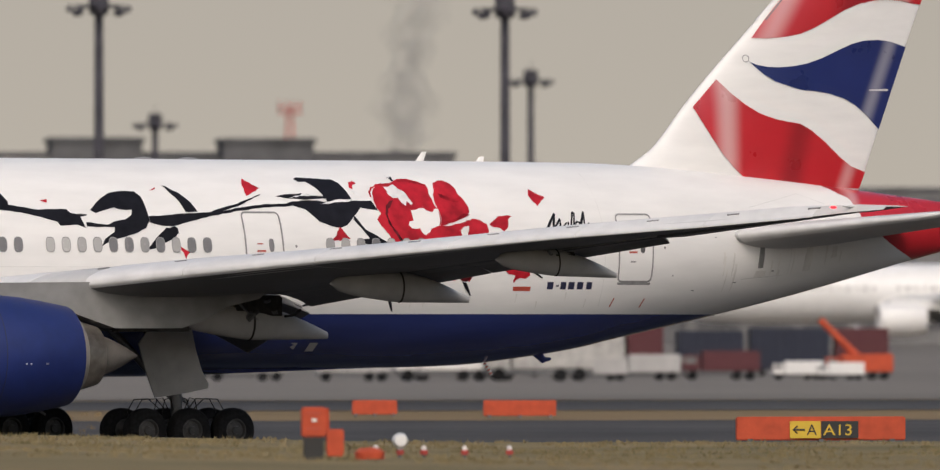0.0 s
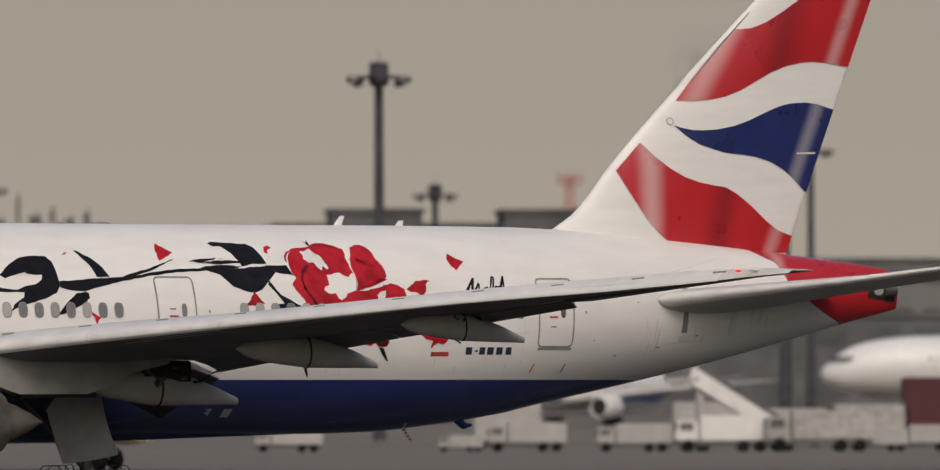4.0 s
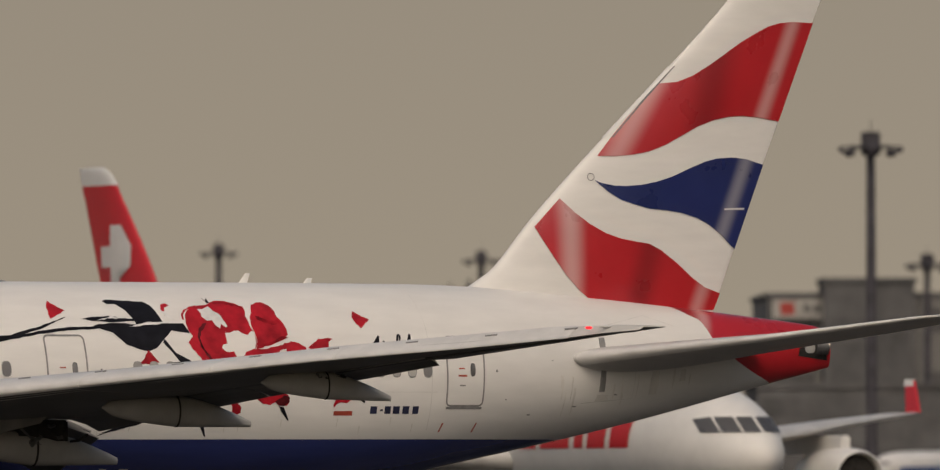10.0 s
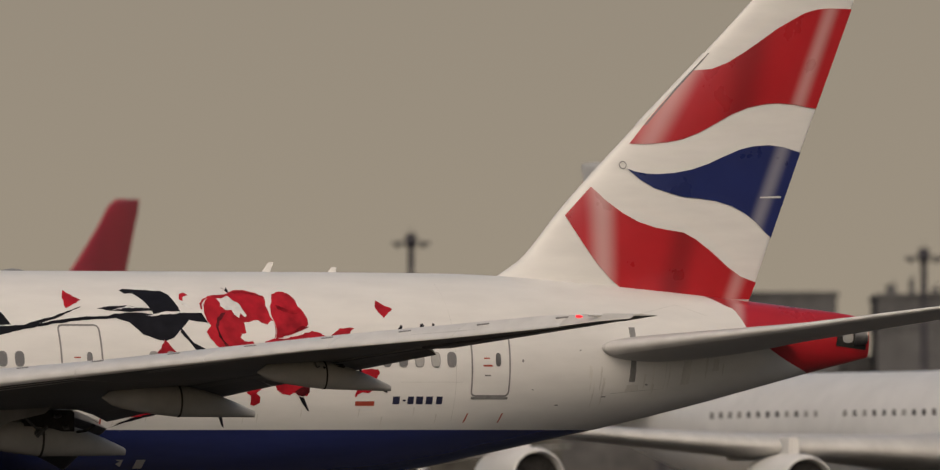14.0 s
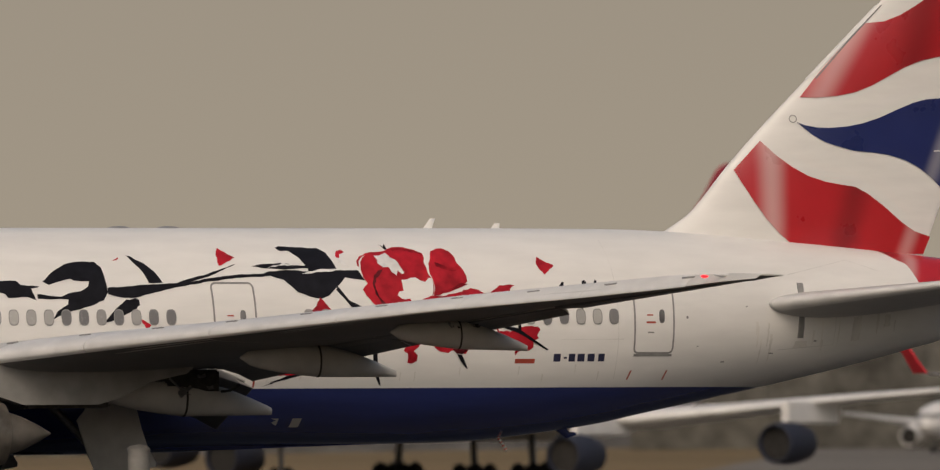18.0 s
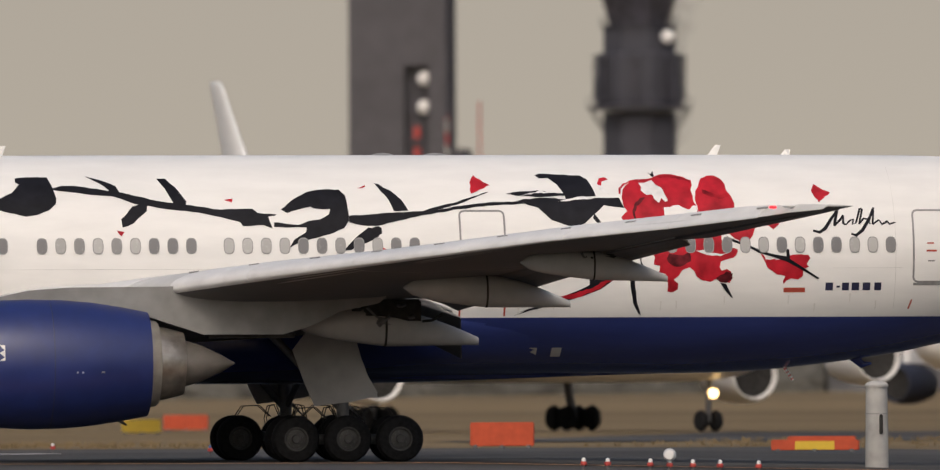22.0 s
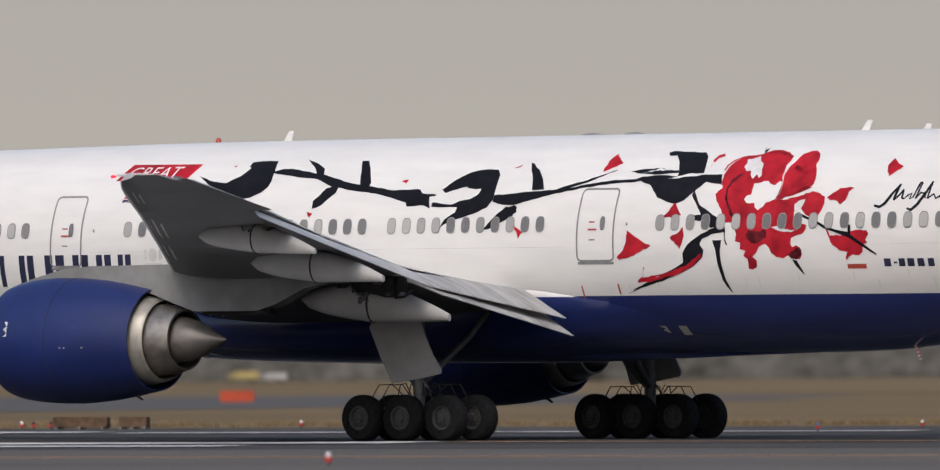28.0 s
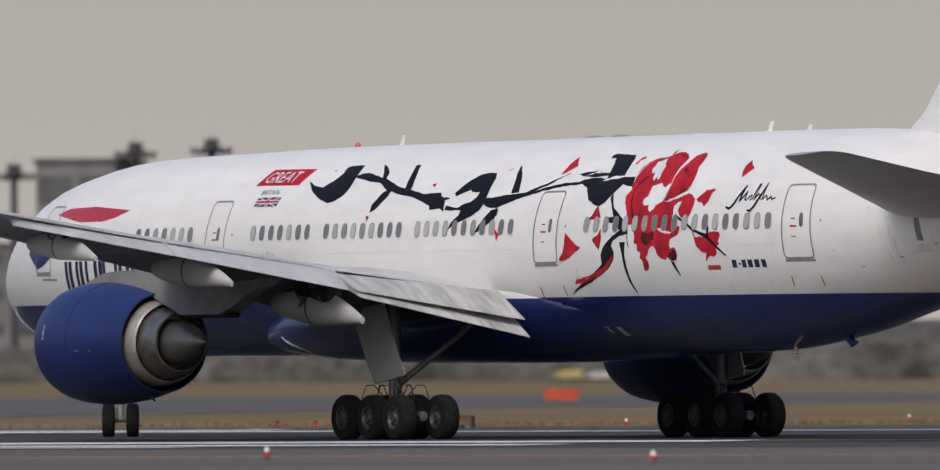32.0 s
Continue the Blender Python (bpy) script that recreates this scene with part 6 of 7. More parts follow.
for x, y, top, r in ((58.4, 998, 29.6, 0.42), (91.0, 995, 29.3, 0.42), (130.4, 1394, 32.3, 0.42), (45.9, 1699, 33.7, 0.5), (9.9, 1700, 34.8, 0.5), (90.8, 1440, 28.2, 0.42), (-24.4, 1700, 36.0, 0.5), (-358.8, 1457, 29.4, 0.5), (-349.8, 1459, 29.8, 0.5), (-373.2, 1454, 26.8, 0.5)):
    mast(x, y, top, r)

# red lattice mast on the terminal
rm = thing("lattice_mast", "red lattice radio mast on the terminal roof", "mast", pose(111.1, 1502, 27.2))
for dx in (-0.5, 0.5):
    part("leg", tube([(dx, 0, 0), (dx * 0.6, 0, 4.0)], 0.12, 6), RAIL_RED, rm)
for k in range(4):
    part("brace", tube([(-0.5 + 0.03 * k, 0, k), (0.5 - 0.03 * k, 0, k + 1)], 0.07, 6), RAIL_RED, rm)
for z in (3.2, 4.0):
    part("platform", box(-1.5, 1.5, -0.5, 0.5, z, z + 0.18), RAIL_RED, rm)
for dx in (-1.3, -0.4, 0.4, 1.3):
    part("antenna", tube([(dx, 0, 3.2), (dx, 0, 4.9)], 0.07, 6), RAIL_RED, rm)


def block(name, label, x0, x1, y, depth, top, material, floors=4, category="building"):
    z = rise((x0 + x1) / 2, y) - 0.3
    t = thing(name, label, category, pose((x0 + x1) / 2, y, z))
    w, h = (x1 - x0) / 2, top - z
    part("wall", box(-w, w, 0, depth, 0, h, 0.15), material, t)
    part("parapet", box(-w - 0.3, w + 0.3, -0.3, depth + 0.3, h - 0.05, h + 0.6, 0.1), BUILDING_DARK, t)
    for f in range(floors):
        zz = h * (f + 0.45) / floors
        n = max(2, int(w * 2 / 6))
        for k in range(n):
            x = -w + (k + 0.5) * 2 * w / n
            part("window", box(x - w / n * 0.8, x + w / n * 0.8, -0.12, 0.06, zz, zz + h / floors * 0.38), FAR_GLASS, t)
    return t


block("terminal", "long grey terminal building with dark windows", 75.3, 131, 1500, 40, 25.2, BUILDING, 3)
block("roof_house", "grey plant house on the terminal roof", 81.8, 92.8, 1496, 12, 26.9, BUILDING_DARK, 1)
block("roof_house", "grey plant house on the terminal roof", 102.6, 113.6, 1496, 12, 26.8, BUILDING_DARK, 1)
block("terminal", "grey terminal wing beside the apron", 132, 190, 1480, 40, 20.6, BUILDING, 4)
block("pier", "low dark terminal pier with a glazed front", 70, 150, 1420, 30, 13.5, BUILDING_DARK, 2)
block("terminal", "dark far terminal building", 41.8, 65, 1800, 40, 29.6, BUILDING_DARK, 3)
block("terminal", "dark far terminal building", 20, 36, 1800, 40, 29.9, BUILDING_DARK, 3)
block("terminal", "low far terminal building", -15, 75, 1830, 40, 21.0, BUILDING_DARK, 3)
block("terminal", "grey building beyond the runway's end", -371, -361, 1456, 15, 28.0, BUILDING, 3)
block("terminal", "low grey buildings beyond the runway's end", -480, -330, 1470, 30, 18.0, BUILDING, 4)
block("terminal", "low dark buildings across the airfield", -330, -22, 1700, 30, 9.0, BUILDING_DARK, 2)
for x, w, h in ((44, 1.6, 1.4), (47, 0.8, 2.2), (50.5, 1.2, 1.0), (53, 0.5, 4.2), (55.5, 1.8, 1.6), (58, 0.7, 2.4), (60.5, 1.4, 1.2), (63, 0.9, 2.0)):
    u = thing("roof_unit", "dark plant unit on the terminal roof", "plant unit", pose(x, 1806, 30.15), "roof units")
    part("casing", box(-w / 2, w / 2, -0.8, 0.8, 0, h, 0.08), BUILDING_DARK, u)
    part("stack", tube([(0.2 * w, 0, h), (0.2 * w, 0, h + 0.7)], 0.12, 8), MAST, u)
sp = thing("wall_sign", "pale sign panel on the terminal wall", "sign", pose(81, 1499.2, 22.6))
part("panel", box(-5.2, 9.5, -0.3, 0.3, 0, 2.4, 0.05), CONCRETE, sp)
for k in range(7):
    part("lettering_bar", box(-1.5 + k * 1.25, -0.6 + k * 1.25, -0.36, -0.28, 0.8, 1.7), DARK_STEEL, sp)
part("emblem", box(-4.3, -2.6, -0.36, -0.28, 0.5, 2.0), RAIL_RED, sp)

# control towers
ct = thing("control_tower", "dark grey control tower with a flared glass cab", "control tower", pose(-271, 2585, 4.0))
oct8 = lambda r, z: [Vector((r * math.cos(math.pi / 8 + k * math.pi / 4), r * math.sin(math.pi / 8 + k * math.pi / 4), z)) for k in range(8)]
for nm, mt, seq in (("shaft", TOWER_BLUE, ((8.0, 0), (8.0, 57.6))), ("lower_deck", TOWER_DARK, ((11.2, 58.0), (11.2, 58.8), (9.5, 59.0))), ("equipment_section", TOWER_BLUE, ((9.3, 58.8), (9.5, 60), (9.5, 69.6), (8.2, 69.9))), ("upper_section", TOWER_BLUE, ((7.9, 69.9), (7.9, 75.4))), ("upper_deck", TOWER_DARK, ((8.5, 75.4), (8.5, 75.8))), ("cab", TOWER_DARK, ((6.6, 75.8), (8.3, 81.8), (8.4, 82.2))), ("cab_roof", TOWER_BLUE, ((8.6, 82.2), (8.0, 83.2), (3.0, 83.7)))):
    part(nm, loft([oct8(r, z) for r, z in seq]), mt, ct, smooth=False)
for k in range(8):
    a = k * math.pi / 4
    part("rail_post", tube([(11 * math.cos(a), 11 * math.sin(a), 58.6), (11 * math.cos(a), 11 * math.sin(a), 60.5)], 0.12, 6), MAST, ct)
for k in range(8):
    a = k * math.pi / 4 + math.pi / 8
    part("deck_brace", tube([(7.9 * math.cos(a), 7.9 * math.sin(a), 53.5), (11 * math.cos(a), 11 * math.sin(a), 58.0)], 0.18, 6), MAST, ct)
    part("upper_rail_post", tube([(8.4 * math.cos(a), 8.4 * math.sin(a), 75.8), (8.4 * math.cos(a), 8.4 * math.sin(a), 77.2)], 0.1, 6), MAST, ct)
    part("corner_rib", box(9.35, 9.75, -0.5, 0.5, 60, 69.6), TOWER_DARK, ct).matrix_basis = Matrix.Rotation(a + math.pi / 8, 4, "Z")
part("upper_rail", loft([oct8(8.45, 77.1), oct8(8.45, 77.25), oct8(8.35, 77.25), oct8(8.35, 77.1)], caps=False), MAST, ct, smooth=False)
part("lower_rail", loft([oct8(11.1, 60.4), oct8(11.1, 60.55), oct8(11.0, 60.55), oct8(11.0, 60.4)], caps=False), MAST, ct, smooth=False)
part("dish", spin([(-0.3, 0.1), (-0.2, 1.0), (0.15, 1.4), (0.2, 1.2), (-0.1, 0.1)], (6.6, -6.6, 73.2), 18, "Y"), JET_WHITE, ct, "white microwave dish")
for dx, dy in ((-8.6, -6), (8.0, -7.4)):
    part("deck_aerial", tube([(dx, dy, 58.8), (dx, dy, 64.5)], 0.14, 6), MAST, ct)
for dx in (-2.5, 0.5, 2):
    part("aerial", tube([(dx, 0, 83.5), (dx, 0, 87)], 0.12, 6), MAST, ct)

rt = thing("ramp_tower", "tall square grey tower with a recessed slot of dishes", "tower", pose(-296, 2381, rise(-296, 2381)))
part("left_pier", box(-9.3, 1.6, -8, 8, 0, 110, 0.2), TOWER_GREY, rt)
part("right_pier", box(6.2, 9.7, -8, 8, 0, 110, 0.2), TOWER_GREY, rt)
part("slot_back", box(1.6, 6.2, -5, 8, 0, 110), TOWER_DARK, rt)
part("slot_lintel", box(1.6, 6.2, -7.8, -5, 64, 110), TOWER_GREY, rt)
for z in (56, 61.5):
    part("dish", spin([(-0.3, 0.1), (-0.2, 1.0), (0.15, 1.35), (0.2, 1.2), (-0.1, 0.1)], (5.3, -7.0, z), 18, "Y"), JET_WHITE, rt, "white microwave dish")
for z in (40, 46, 50):
    part("red_panel", box(3.4, 4.6, -8.3, -7.9, z, z + 2.2), RAIL_RED, rt)
part("side_stair", box(9.7, 13, -6, 6, 0, 48, 0.1), TOWER_GREY, rt)
part("annex", box(13, 16.2, -6, 6, 0, 45, 0.1), TOWER_BLUE, rt)
part("scaffold_mast", tube([(9.9, -8.6, 30), (9.9, -8.6, 54)], 0.28, 8), RAIL_RED, rt)
for z in (34, 40, 46, 51):
    part("mast_band", tube([(9.9, -8.6, z), (9.9, -8.6, z + 2.6)], 0.32, 8), CONCRETE, rt)
part("striped_aerial", tube([(15.8, -5, 45), (15.8, -5, 57)], 0.22, 8), RAIL_RED, rt)

# far hedges and woods: one uneven mass each, ragged along the top
def tree_row(x0, x1, y, tall, seed, label):
    bm = bmesh.new()
    n, m = int((x1 - x0) / 0.5), 9
    rows = []
    for i in range(n + 1):
        x = x0 + (x1 - x0) * i / n
        top = tall * (1 + 0.2 * noise.noise(Vector((x * 0.13, 0, seed))) + 0.12 * noise.noise(Vector((x * 0.6, 0, seed))) + 0.08 * noise.noise(Vector((x * 2.1, 0, seed))))
        col = []
        for k in range(m + 1):
            u = k / m
            lump = 0.5 * noise.noise(Vector((x * 0.45, u * 4, seed))) + 0.3 * noise.noise(Vector((x * 2.4, u * 12, seed)))
            col.append(bm.verts.new((x, y - lump + 3.0 * u * u, rise(x, y) - 0.1 + top * u)))
        col.append(bm.verts.new((x, y + 6, rise(x, y) - 0.1)))
        rows.append(col)
    for a, b in zip(rows, rows[1:]):
        for k in range(m + 1):
            bm.faces.new((a[k], b[k], b[k + 1], a[k + 1]))
    tagged(part("tree_row", bm, TREE), label, "trees", kind="stuff")


tree_row(-60, -3, 1310, 12.5, 11, "dark row of bare winter trees beyond the apron")
tree_row(-420, -130, 1445, 4.4, 4, "low dark hedge of winter trees across the airfield")

# ---- airfield furniture ----
def board(x, y, w, h, label, material=ORANGE, d=0.35, group="orange boards"):
    z = rise(x, y)
    t = thing("sign_board", label, "sign", pose(x, y, z), group)
    part("panel", box(-w / 2, w / 2, -d / 2, d / 2, 0.08, h, 0.03), material, t)
    for k in (-1, 0, 1):
        part("foot", box(k * w * 0.42 - 0.06, k * w * 0.42 + 0.06, -d * 0.8, d * 0.8, -0.05, 0.12), DARK_STEEL, t)
    return t


def lamp(x, y, kind="small"):
    z = rise(x, y) + 0.05
    words_of = {"small": "small red and white runway edge light", "large": "large clear approach light", "brown": "small dark red ground light in the grass", "blue": "small blue taxiway edge light"}
    t = thing("edge_light", words_of[kind], "runway light", pose(x, y, z), "runway lights")
    part("stem", tube([(0, 0, 0), (0, 0, 0.12)], 0.04, 8), DARK_STEEL, t)
    part("base", spin([(0.1, 0.075), (0.15, 0.09), (0.2, 0.07)], n=12, axis="Z"), RAIL_RED, t)
    part("lens", spin([(0.2, 0.05), (0.25, 0.056), (0.29, 0.036), (0.3, 0.01)], n=12, axis="Z"), {"brown": MAROON, "blue": JET_BLUE}.get(kind, JET_WHITE), t)
    if kind == "large":
        part("globe", spin([(-0.14, 0.02), (-0.12, 0.1), (0, 0.17), (0.1, 0.16), (0.12, 0.02)], (0, 0, 0.4), 20, "Y"), SLAT_GREY, t, "round polished lamp housing")
        part("reflector", spin([(-0.165, 0.02), (-0.16, 0.12), (-0.12, 0.14)], (0, 0, 0.4), 20, "Y"), JET_WHITE, t)
    return t


sg = board(38.83, 331.5, 4.57, 0.72, "orange-backed taxiway sign with yellow and black panels")
part("location_panel", box(0.0, 1.0, -0.24, -0.19, 0.14, 0.6), BLACK, sg, "black panel with yellow characters")
part("direction_panel", box(-0.85, -0.02, -0.24, -0.19, 0.14, 0.6), YELLOW, sg, "yellow panel with black characters")


def sign_words(text, x, z, size, material, parent, stretch=1.0):
    bm = words("w", text, x, z, size, material, stretch=stretch)
    for v in bm.verts:
        v.co.y = -0.25
    part("lettering", bm, material, parent, smooth=False)


sign_words("A", -0.40, 0.22, 0.42, BLACK, sg)
sign_words("A13", 0.05, 0.22, 0.42, YELLOW, sg, 1.15)
part("arrow", tube([(-0.45, -0.25, 0.37), (-0.75, -0.25, 0.37)], 0.025, 6), BLACK, sg)
part("arrow_head", tube([(-0.65, -0.25, 0.47), (-0.77, -0.25, 0.37), (-0.65, -0.25, 0.27)], 0.025, 6), BLACK, sg)
for x, y, w, h in ((40.2, 497.4, 1.8, 0.66), (45.6, 492.4, 2.9, 0.7), (-50.5, 434.7, 2.25, 0.92), (-56.1, 447.6, 0.98, 0.55), (-97.2, 684, 2.5, 0.9), (-188.1, 895, 2.55, 0.9), (-39.3, 436, 2.4, 0.4), (-29.2, 398.2, 0.75, 0.6), (-23.4, 420, 1.75, 0.42), (-21.6, 423, 1.7, 0.42), (-28.8, 420, 0.3, 0.3), (12.3, 340, 0.28, 0.42)):
    board(x, y, w, h, "plain orange marker board")
board(-91.4, 627, 2.0, 0.75, "yellow taxiway sign board", YELLOW, group="yellow boards")
for x, w in ((-94.9, 1.95), (-93.0, 1.0)):
    board(x, 425, w, 0.46, "low weathered brown timber box", TIMBER, 0.6, "timber boxes")
yb = board(-36.9, 407, 2.9, 0.42, "low orange sign board with a yellow centre")
part("yellow_panel", box(-0.65, 0.65, -0.22, -0.17, 0.1, 0.38), YELLOW, yb, "yellow centre panel")
for x, y, k in ((21.5, 265.7, "small"), (22.1, 266.6, "large"), (22.7, 267.6, "small"), (23.8, 270, "small"), (25.0, 272.4, "small"), (-34.7, 316.8, "small"), (-34.1, 317, "small"), (-33.0, 317, "small"), (-32.5, 317, "large"), (-31.9, 317, "small"), (-31.2, 317, "small"), (-30.2, 317, "small"), (-59.9, 254.7, "small"), (-48.1, 237.5, "small"), (-78.0, 245, "small"), (-86, 420, "small"), (-84, 420, "small"), (-70, 405, "small"), (-62, 405, "small"), (-97.2, 415, "brown"), (-95.4, 413, "brown"), (-95.0, 416, "small"), (-93.9, 413, "brown"), (-93.3, 413, "brown"), (-62.1, 384, "blue"), (-53.8, 384, "blue"), (-82.4, 455, "small")):
    lamp(x, y, k)

cb = thing("control_cabinet", "orange electrical cabinet with a lower side box", "cabinet", pose(19.42, 256, rise(19.3, 256) + 0.05))
part("cabinet", box(-0.25, 0.25, -0.2, 0.2, 0.5, 1.12, 0.03), ORANGE, cb)
part("plinth", box(-0.2, 0.2, -0.2, 0.2, 0, 0.5, 0.02), BLACK, cb)
part("side_box", box(0.27, 0.62, -0.18, 0.18, 0.1, 0.66, 0.03), ORANGE, cb)
part("cable", tube([(0.6, -0.1, 0.4), (0.75, -0.1, 0.3), (0.7, -0.1, 0.05), (0.45, -0.1, 0.02)], 0.02, 6), NEAR_BLACK, cb)
part("latch", box(-0.05, 0.05, -0.23, -0.19, 0.82, 0.88), JET_WHITE, cb)
for z in (0.66, 0.98):
    part("hinge", box(-0.16, 0.14, -0.215, -0.195, z, z + 0.035), MARK_RED, cb)
part("rear_column", box(0.25, 0.33, 0.0, 0.15, 0.5, 1.1, 0.02), ORANGE, cb)
dk = thing("ground_disc", "low orange disc lying on the grass verge", "disc", pose(20.75, 258, rise(20.75, 258) + 0.05))
part("disc", spin([(0.05, 0.3), (0.2, 0.32), (0.28, 0.2), (0.3, 0.02)], n=20, axis="Z"), ORANGE, dk)
bo = thing("bollard_post", "pale concrete post with a domed cap", "post", pose(-29.3, 342, rise(-29.3, 342) - 0.35))
part("shaft", tube([(0, 0, 0), (0, 0, 2.6)], [0.33, 0.30], 18), CONCRETE, bo)
part("cap", spin([(2.6, 0.33), (2.67, 0.33), (2.75, 0.24), (2.79, 0.02)], n=18, axis="Z"), CONCRETE, bo)
part("band", tube([(0, 0, 1.85), (0, 0, 1.88)], 0.325, 18), SEAM, bo)
part("hatch", box(0.1, 0.2, -0.34, -0.26, 1.3, 1.85, 0.02), NEAR_BLACK, bo, "dark inspection slot")

# tufts of dry grass
def tufts(x0, x1, y0, y1, count, tall, seed, material, label):
    rng = random.Random(seed)
    verts, faces = [], []
    for k in range(count):
        x, y = rng.uniform(x0, x1), rng.uniform(y0, y1)
        if noise.noise(Vector((x * 0.5, y * 0.12, seed))) < -0.05:
            continue
        z = rise(x, y) + 0.05
        for b in range(4):
            a, lean = rng.uniform(0, 6.28), rng.uniform(0.02, 0.09)
            h, w = tall * rng.uniform(0.4, 1.1), rng.uniform(0.012, 0.03)
            dx, dy = math.cos(a), math.sin(a)
            px, py = x + rng.uniform(-0.08, 0.08), y + rng.uniform(-0.08, 0.08)
            n = len(verts)
            verts += [(px - w, py, z), (px + w, py, z), (px + dx * lean, py + dy * lean, z + h)]
            faces.append((n, n + 1, n + 2))
    me = bpy.data.meshes.new("grass_tufts")
    me.from_pydata(verts, [], faces)
    me.materials.append(material)
    tagged(new("grass_tufts", me), label, "grass", kind="stuff")


tufts(10, 46, 252, 327, 6000, 0.13, 2, VERGE, "short uneven tufts of half-green verge grass")
tufts(-112, -58, 431, 470, 3000, 0.2, 7, GRASS, "dry tan tufts of grass beside the runway")
tufts(-48, 30, 431, 500, 2500, 0.2, 9, GRASS, "dry tan tufts of grass beside the runway")

# runway markings
for x0, x1, y0, y1 in ((-97.7, -96.2, 411, 414), (-120, -88, 393, 401), (-86, -60, 388, 394), (-190, -96, 404, 411), (-96, -64, 323, 332), (-96, -66, 311, 317), (-110, -74, 304, 308)):
    sheet("marking_white", x0, x1, y0, y1, 0.055, LINE, "long worn white runway stripe")
for x0, x1, y0, y1 in ((-120, -40, 268, 270.5), (-70, 0, 330, 332)):
    sheet("marking_orange", x0, x1, y0, y1, 0.05, LINE_ORANGE, "faded orange guide line")


# ---- apron vehicles ----
def truck(x, y, s, body, label, boom=False):
    z = rise(x, y) + 0.05
    t = thing("service_truck", label, "truck", pose(x, y, z))
    part("chassis", box(-4 * s, 4 * s, -1.1 * s, 1.1 * s, 0.5 * s, 0.9 * s, 0.05), DARK_STEEL, t)
    part("cab", box(-4 * s, -2.2 * s, -1.15 * s, 1.15 * s, 0.8 * s, 2.6 * s, 0.2 * s), body, t)
    part("windscreen", box(-4.03 * s, -3.9 * s, -1.0 * s, 1.0 * s, 1.7 * s, 2.4 * s), GLASS, t)
    part("side_window", box(-3.7 * s, -2.6 * s, -1.18 * s, -1.12 * s, 1.7 * s, 2.4 * s), GLASS, t)
    part("load", box(-2.0 * s, 4 * s, -1.2 * s, 1.2 * s, 0.9 * s, 3.0 * s, 0.1 * s), body, t)
    for dx in (-3, 1.6, 3):
        for dy in (-1, 1):
            part("wheel", spin([(-0.2 * s, 0.1), (-0.2 * s, 0.42 * s), (0, 0.5 * s), (0.2 * s, 0.42 * s), (0.2 * s, 0.1)], (dx * s, dy * s, 0.5 * s), 16, "Y"), TYRE, t)
    if boom:
        part("boom", tube([(1 * s, 0, 1.6 * s), (-4.5 * s, 0, 7.0 * s)], [0.5 * s, 0.35 * s], 8), body, t)
    return t


for x, y, s, p, w in ((69, 872, 0.66, JET_GREY, "grey airport service truck"), (75, 868, 0.85, JET_WHITE, "white airport service truck"), (81.5, 866, 0.95, CONCRETE, "pale tank truck on the apron"), (86.6, 874, 0.5, JET_GREY, "grey airport service van"), (90.5, 880, 0.62, JET_GREY, "grey airport service truck"), (97.0, 890, 0.7, MAROON, "dark red airport service truck"), (102, 885, 0.45, JET_WHITE, "small white airport baggage tug"), (105, 884, 0.42, JET_WHITE, "small white airport baggage tug"), (62, 880, 0.7, JET_GREY, "grey airport service truck"), (57, 876, 0.4, CONCRETE, "pale airport service van"), (45, 880, 0.6, JET_GREY, "grey airport service truck")):
    truck(x, y, s, p, w)
truck(107, 890, 0.62, ORANGE, "orange lift truck with a raised boom", True)
st = thing("passenger_steps", "white mobile passenger steps on wheels", "steps", pose(77.5, 880, rise(77.5, 880)))
part("ramp", loft([[Vector((x, y, z)) for x, z in ((-4, 5.2), (3.2, 0.8), (3.6, 1.2), (-3.6, 5.9))] for y in (-1, 1)]), DARK_STEEL, st)
for dy in (-1.15, 1.05):
    part("side_panel", loft([[Vector((x, y, z)) for x, z in ((-4.1, 5.0), (3.2, 0.6), (3.5, 1.5), (-3.7, 6.1))] for y in (dy, dy + 0.1)]), JET_WHITE, st)
part("side_rail", loft([[Vector((x, y, z)) for x, z in ((-4, 6.2), (3.2, 1.8), (3.3, 2.1), (-3.9, 6.5))] for y in (-1.1, -1.0)]), DARK_STEEL, st)
part("chassis", box(-4, 4, -1, 1, 0.5, 1.1, 0.05), JET_GREY, st)
part("support", box(-3.4, -2.9, -0.9, 0.9, 1, 5.3), JET_GREY, st)
part("canopy", box(-5.6, -3.3, -1.1, 1.1, 5.3, 8.3, 0.08), DARK_STEEL, st, "dark hood over the top landing")
part("landing", box(-5.6, -3.3, -1.2, 1.2, 5.05, 5.3, 0.03), JET_GREY, st)
for dx in (-3, 3):
    part("wheel", spin([(-1.1, 0.1), (-1.1, 0.5), (1.1, 0.5), (1.1, 0.1)], (dx, 0, 0.5), 14, "Y"), TYRE, st)


def container(x, y, w, h, material, label):
    t = thing("cargo_container", label, "container", pose(x, y, rise(x, y) + 0.04), "containers on the apron")
    part("box", box(-w / 2, w / 2, -1.2, 1.2, 0.5, h, 0.06), material, t)
    for k in range(4):
        part("rib", box(-w / 2 + (k + 0.5) * w / 4 - 0.05, -w / 2 + (k + 0.5) * w / 4 + 0.05, -1.27, -1.2, 0.6, h - 0.1), material, t)
    for dx in (-0.35, 0.35):
        part("wheel", spin([(-1.0, 0.1), (-1.0, 0.25), (1.0, 0.25), (1.0, 0.1)], (dx * w, 0, 0.25), 12, "Y"), TYRE, t)


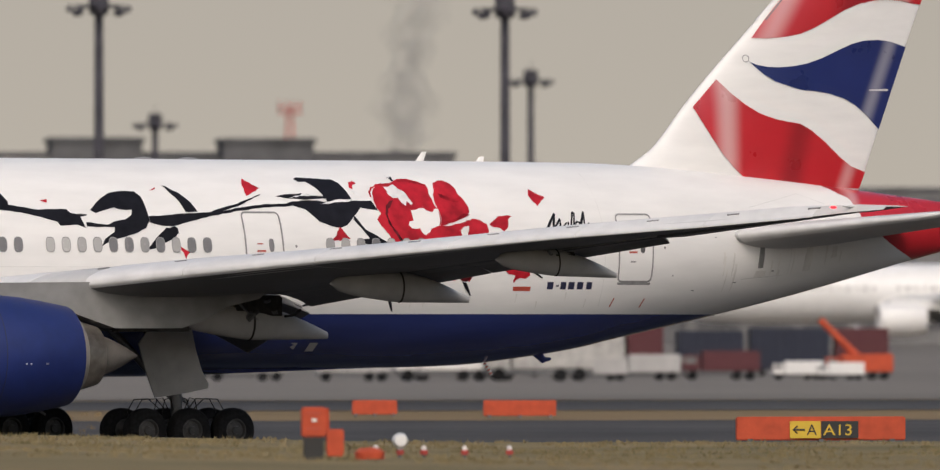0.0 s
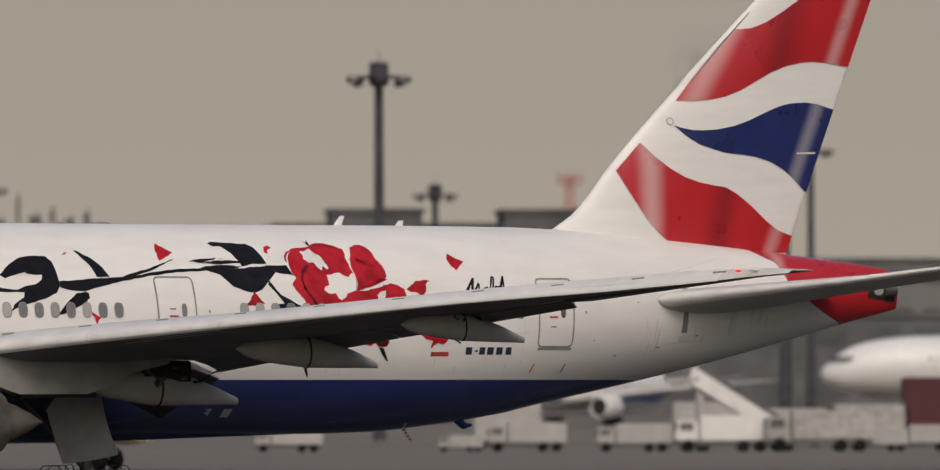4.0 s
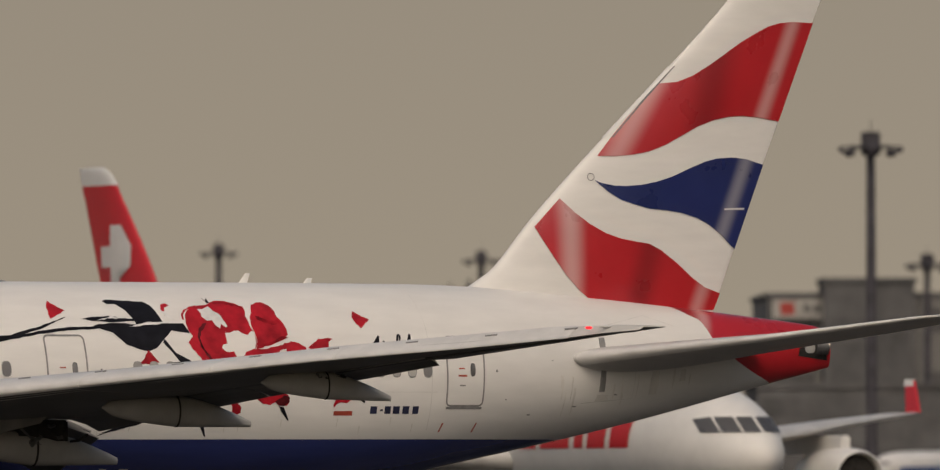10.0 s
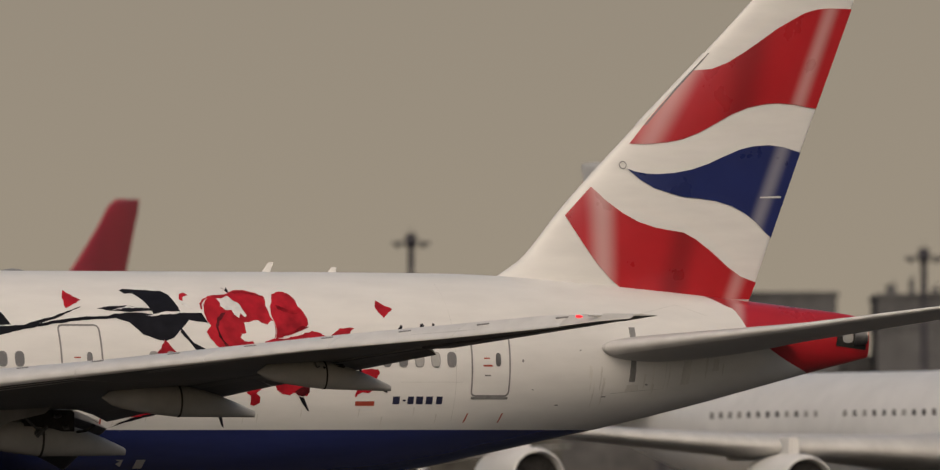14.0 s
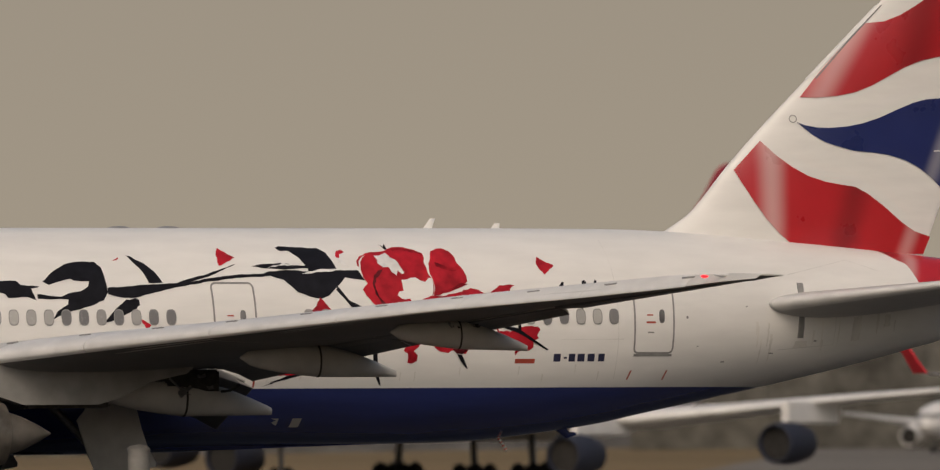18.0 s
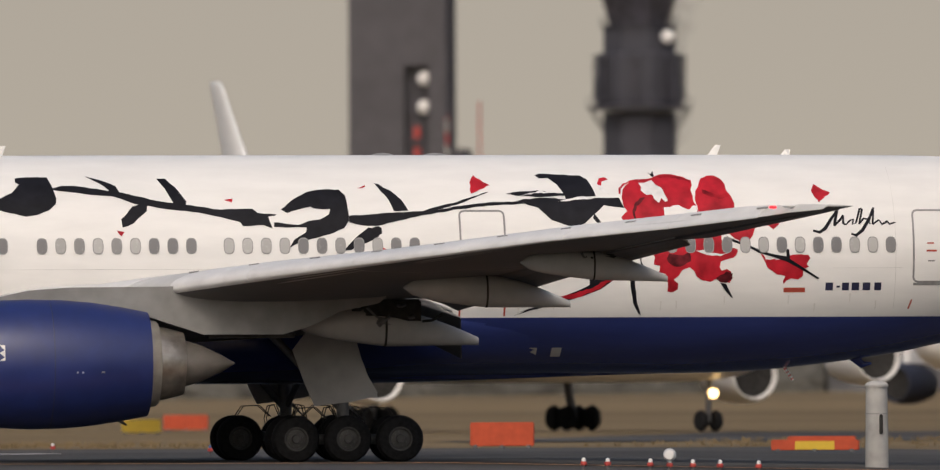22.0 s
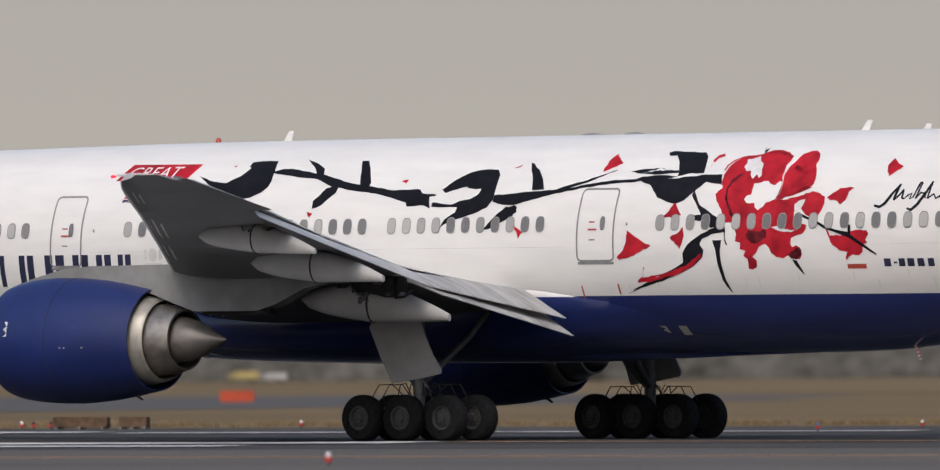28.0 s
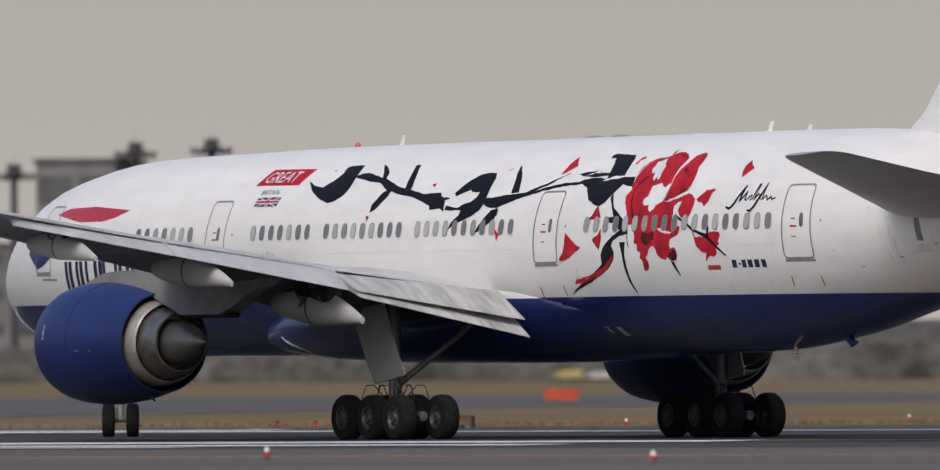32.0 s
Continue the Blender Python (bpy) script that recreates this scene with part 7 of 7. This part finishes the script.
for x, w, h, p, d in ((64, 5, 3.6, JET_GREY, "grey cargo container on a dolly"), (79.5, 6, 3.4, JET_GREY, "grey cargo container on a dolly"), (85.5, 5, 2.9, JET_GREY, "grey cargo container on a dolly"), (91.5, 5.5, 3.2, CONCRETE, "pale cargo container on a dolly"), (95.4, 3, 5.2, MAROON, "tall dark red cargo loader"), (100.5, 5, 3.4, SLATE, "dull blue cargo container on a dolly"), (106.5, 6, 3.6, SLATE, "dull blue cargo container on a dolly"), (112, 4, 3.6, MAROON, "dark red cargo loader on wheels")):
    container(x, 930, w, h, p, d)
for x, k, p, w in ((-283, 0.42, DULL_YELLOW, "dull yellow service truck beyond the runway"), (-279.5, 0.36, JET_GREY, "grey service truck beyond the runway")):
    truck(x, 1350, k, p, w)

# thin smoke over the far side
SMOKE = bpy.data.materials.new("thin smoke")
SMOKE.use_nodes = True
sb = SMOKE.node_tree.nodes["Principled BSDF"]
sb.inputs["Base Color"].default_value = (0.26, 0.26, 0.27, 1)
sb.inputs["Roughness"].default_value = 1.0
sb.inputs["Specular IOR Level"].default_value = 0
sn, sl = SMOKE.node_tree.nodes, SMOKE.node_tree.links


def calc(op, a, b):
    m = sn.new("ShaderNodeMath")
    m.operation = op
    for k, v in enumerate((a, b)):
        if isinstance(v, (int, float)):
            m.inputs[k].default_value = v
        else:
            sl.new(v, m.inputs[k])
    return m.outputs[0]


# the smoke thins out away from the plume's axis and towards its ends
stc, so, sg = sn.new("ShaderNodeTexCoord"), sn.new("ShaderNodeSeparateXYZ"), sn.new("ShaderNodeSeparateXYZ")
sl.new(stc.outputs["Object"], so.inputs[0])
sl.new(stc.outputs["Generated"], sg.inputs[0])
off_axis = calc("DIVIDE", calc("SUBTRACT", so.outputs[0], calc("SUBTRACT", calc("MULTIPLY", sg.outputs[2], 4.5), 2.0)), 6.2)
thin = calc("MAXIMUM", calc("SUBTRACT", 1.0, calc("MULTIPLY", off_axis, off_axis)), 0.0)
ends = calc("MINIMUM", calc("MULTIPLY", sg.outputs[2], 8.0), calc("MINIMUM", calc("MULTIPLY", calc("SUBTRACT", 1.0, sg.outputs[2]), 2.2), 1.0))
cloud = sn.new("ShaderNodeTexNoise")
cloud.inputs["Scale"].default_value, cloud.inputs["Detail"].default_value = 0.3, 5
sl.new(stc.outputs["Object"], cloud.inputs["Vector"])
lumps = calc("MAXIMUM", calc("MULTIPLY", calc("SUBTRACT", cloud.outputs["Fac"], 0.3), 2.4), 0.0)
sl.new(calc("MULTIPLY", calc("MULTIPLY", thin, ends), calc("MULTIPLY", lumps, 0.16)), sb.inputs["Alpha"])
swell = curve_through([0, 0.12, 0.3, 0.48, 0.68, 0.85, 1.0], [0.5, 3.2, 4.7, 2.8, 4.4, 5.2, 4.0])
for px, py, foot, tops in ((147.3, 1760, 25, 56), (-276, 2700, 50, 95)):
    sm = thing("smoke_plume", "thin grey smoke plume drifting upward", "smoke", pose(px, py, rise(px, py)), kind="stuff")
    for k, size in enumerate((1.0, 0.72, 0.45)):
        rings = []
        for i in range(40):
            u = i / 39
            ring = []
            for a in range(28):
                w = a * 2 * math.pi / 28
                r = swell(u) * size * (1 + 0.7 * noise.noise(Vector((math.cos(w), math.sin(w), u * 9 + k * 5))))
                ring.append(Vector((r * math.cos(w) - 2.0 + 4.5 * u + 0.6 * math.sin(u * 9), r * math.sin(w), foot + (tops - foot) * u)))
            rings.append(ring)
        part("puff", loft(rings, caps=False), SMOKE, sm)
chimney = thing("chimney", "slim grey chimney on the terminal roof", "chimney", pose(144.8, 1755, rise(144.8, 1755)))
part("stack", tube([(0, 0, 0), (0, 0, 27.5)], [0.6, 0.5], 12), BUILDING_DARK, chimney)


# ---- what moves ----
def motions():
    lean = lambda t: float(np.interp(t, [0, 14.5, 16.5, 17.5, 18, 19, 19.5, 24, 25, 26, 28.5, 29, 30, 32], [-0.15, -0.15, 0, 0.06, 0.12, 0.22, 0.3, 0.3, 0.15, -0.1, -0.48, -0.48, -0.22, -0.22]))  # leans out of the turn
    walk(plane, [(t, pose(x, y, z, lean(t), 0, a)) for t, x, y, z, a in TAXI_ROWS])
    ts = [r[0] for r in TAXI_ROWS]
    run, way = [0.0], 0.0
    for a, b in zip(TAXI_ROWS, TAXI_ROWS[1:]):
        way += math.hypot(b[1] - a[1], b[2] - a[2])
        run.append(way)
    hub = pose(5.8 - GEAR_X, 0, 0.53)
    steer = lambda t: hub @ Matrix.Rotation(radians(float(np.interp(t, [0, 18, 23, 32], [0, 0, -27, -31]))), 4, "Z")
    walk(nose_axle, [(t, steer(t)) for t in range(33)])
    for wheel, m, radius in WHEELS:
        rows = []
        for k in range(129):
            t = k * 0.25
            at = steer(t) @ hub.inverted() @ m if radius < 0.6 else m
            at = pose(0, 0, -m.translation.y * math.sin(radians(lean(t)))) @ at  # the tyres stay on the ground
            rows.append((t, at @ Matrix.Rotation(-float(np.interp(t, ts, run)) / radius, 4, "Y")))
        walk(wheel, rows)
    for mover, x0, y0, u, speed, mid in ((red_jet, 12.5, 553, U1, 1.5, 11), (white_jet, -74.7, 636, U2, 1.65, 23), (far_jet, 160.3, 1290, (-1.0, 0.0), 3.4, 2)):
        rows = []
        for t in range(0, 33, 4):
            x, y = x0 + u[0] * speed * (t - mid), y0 + u[1] * speed * (t - mid)
            rows.append((t, heading(x, y, rise(x, y) + 0.03, *u)))
        walk(mover, rows)


motions()
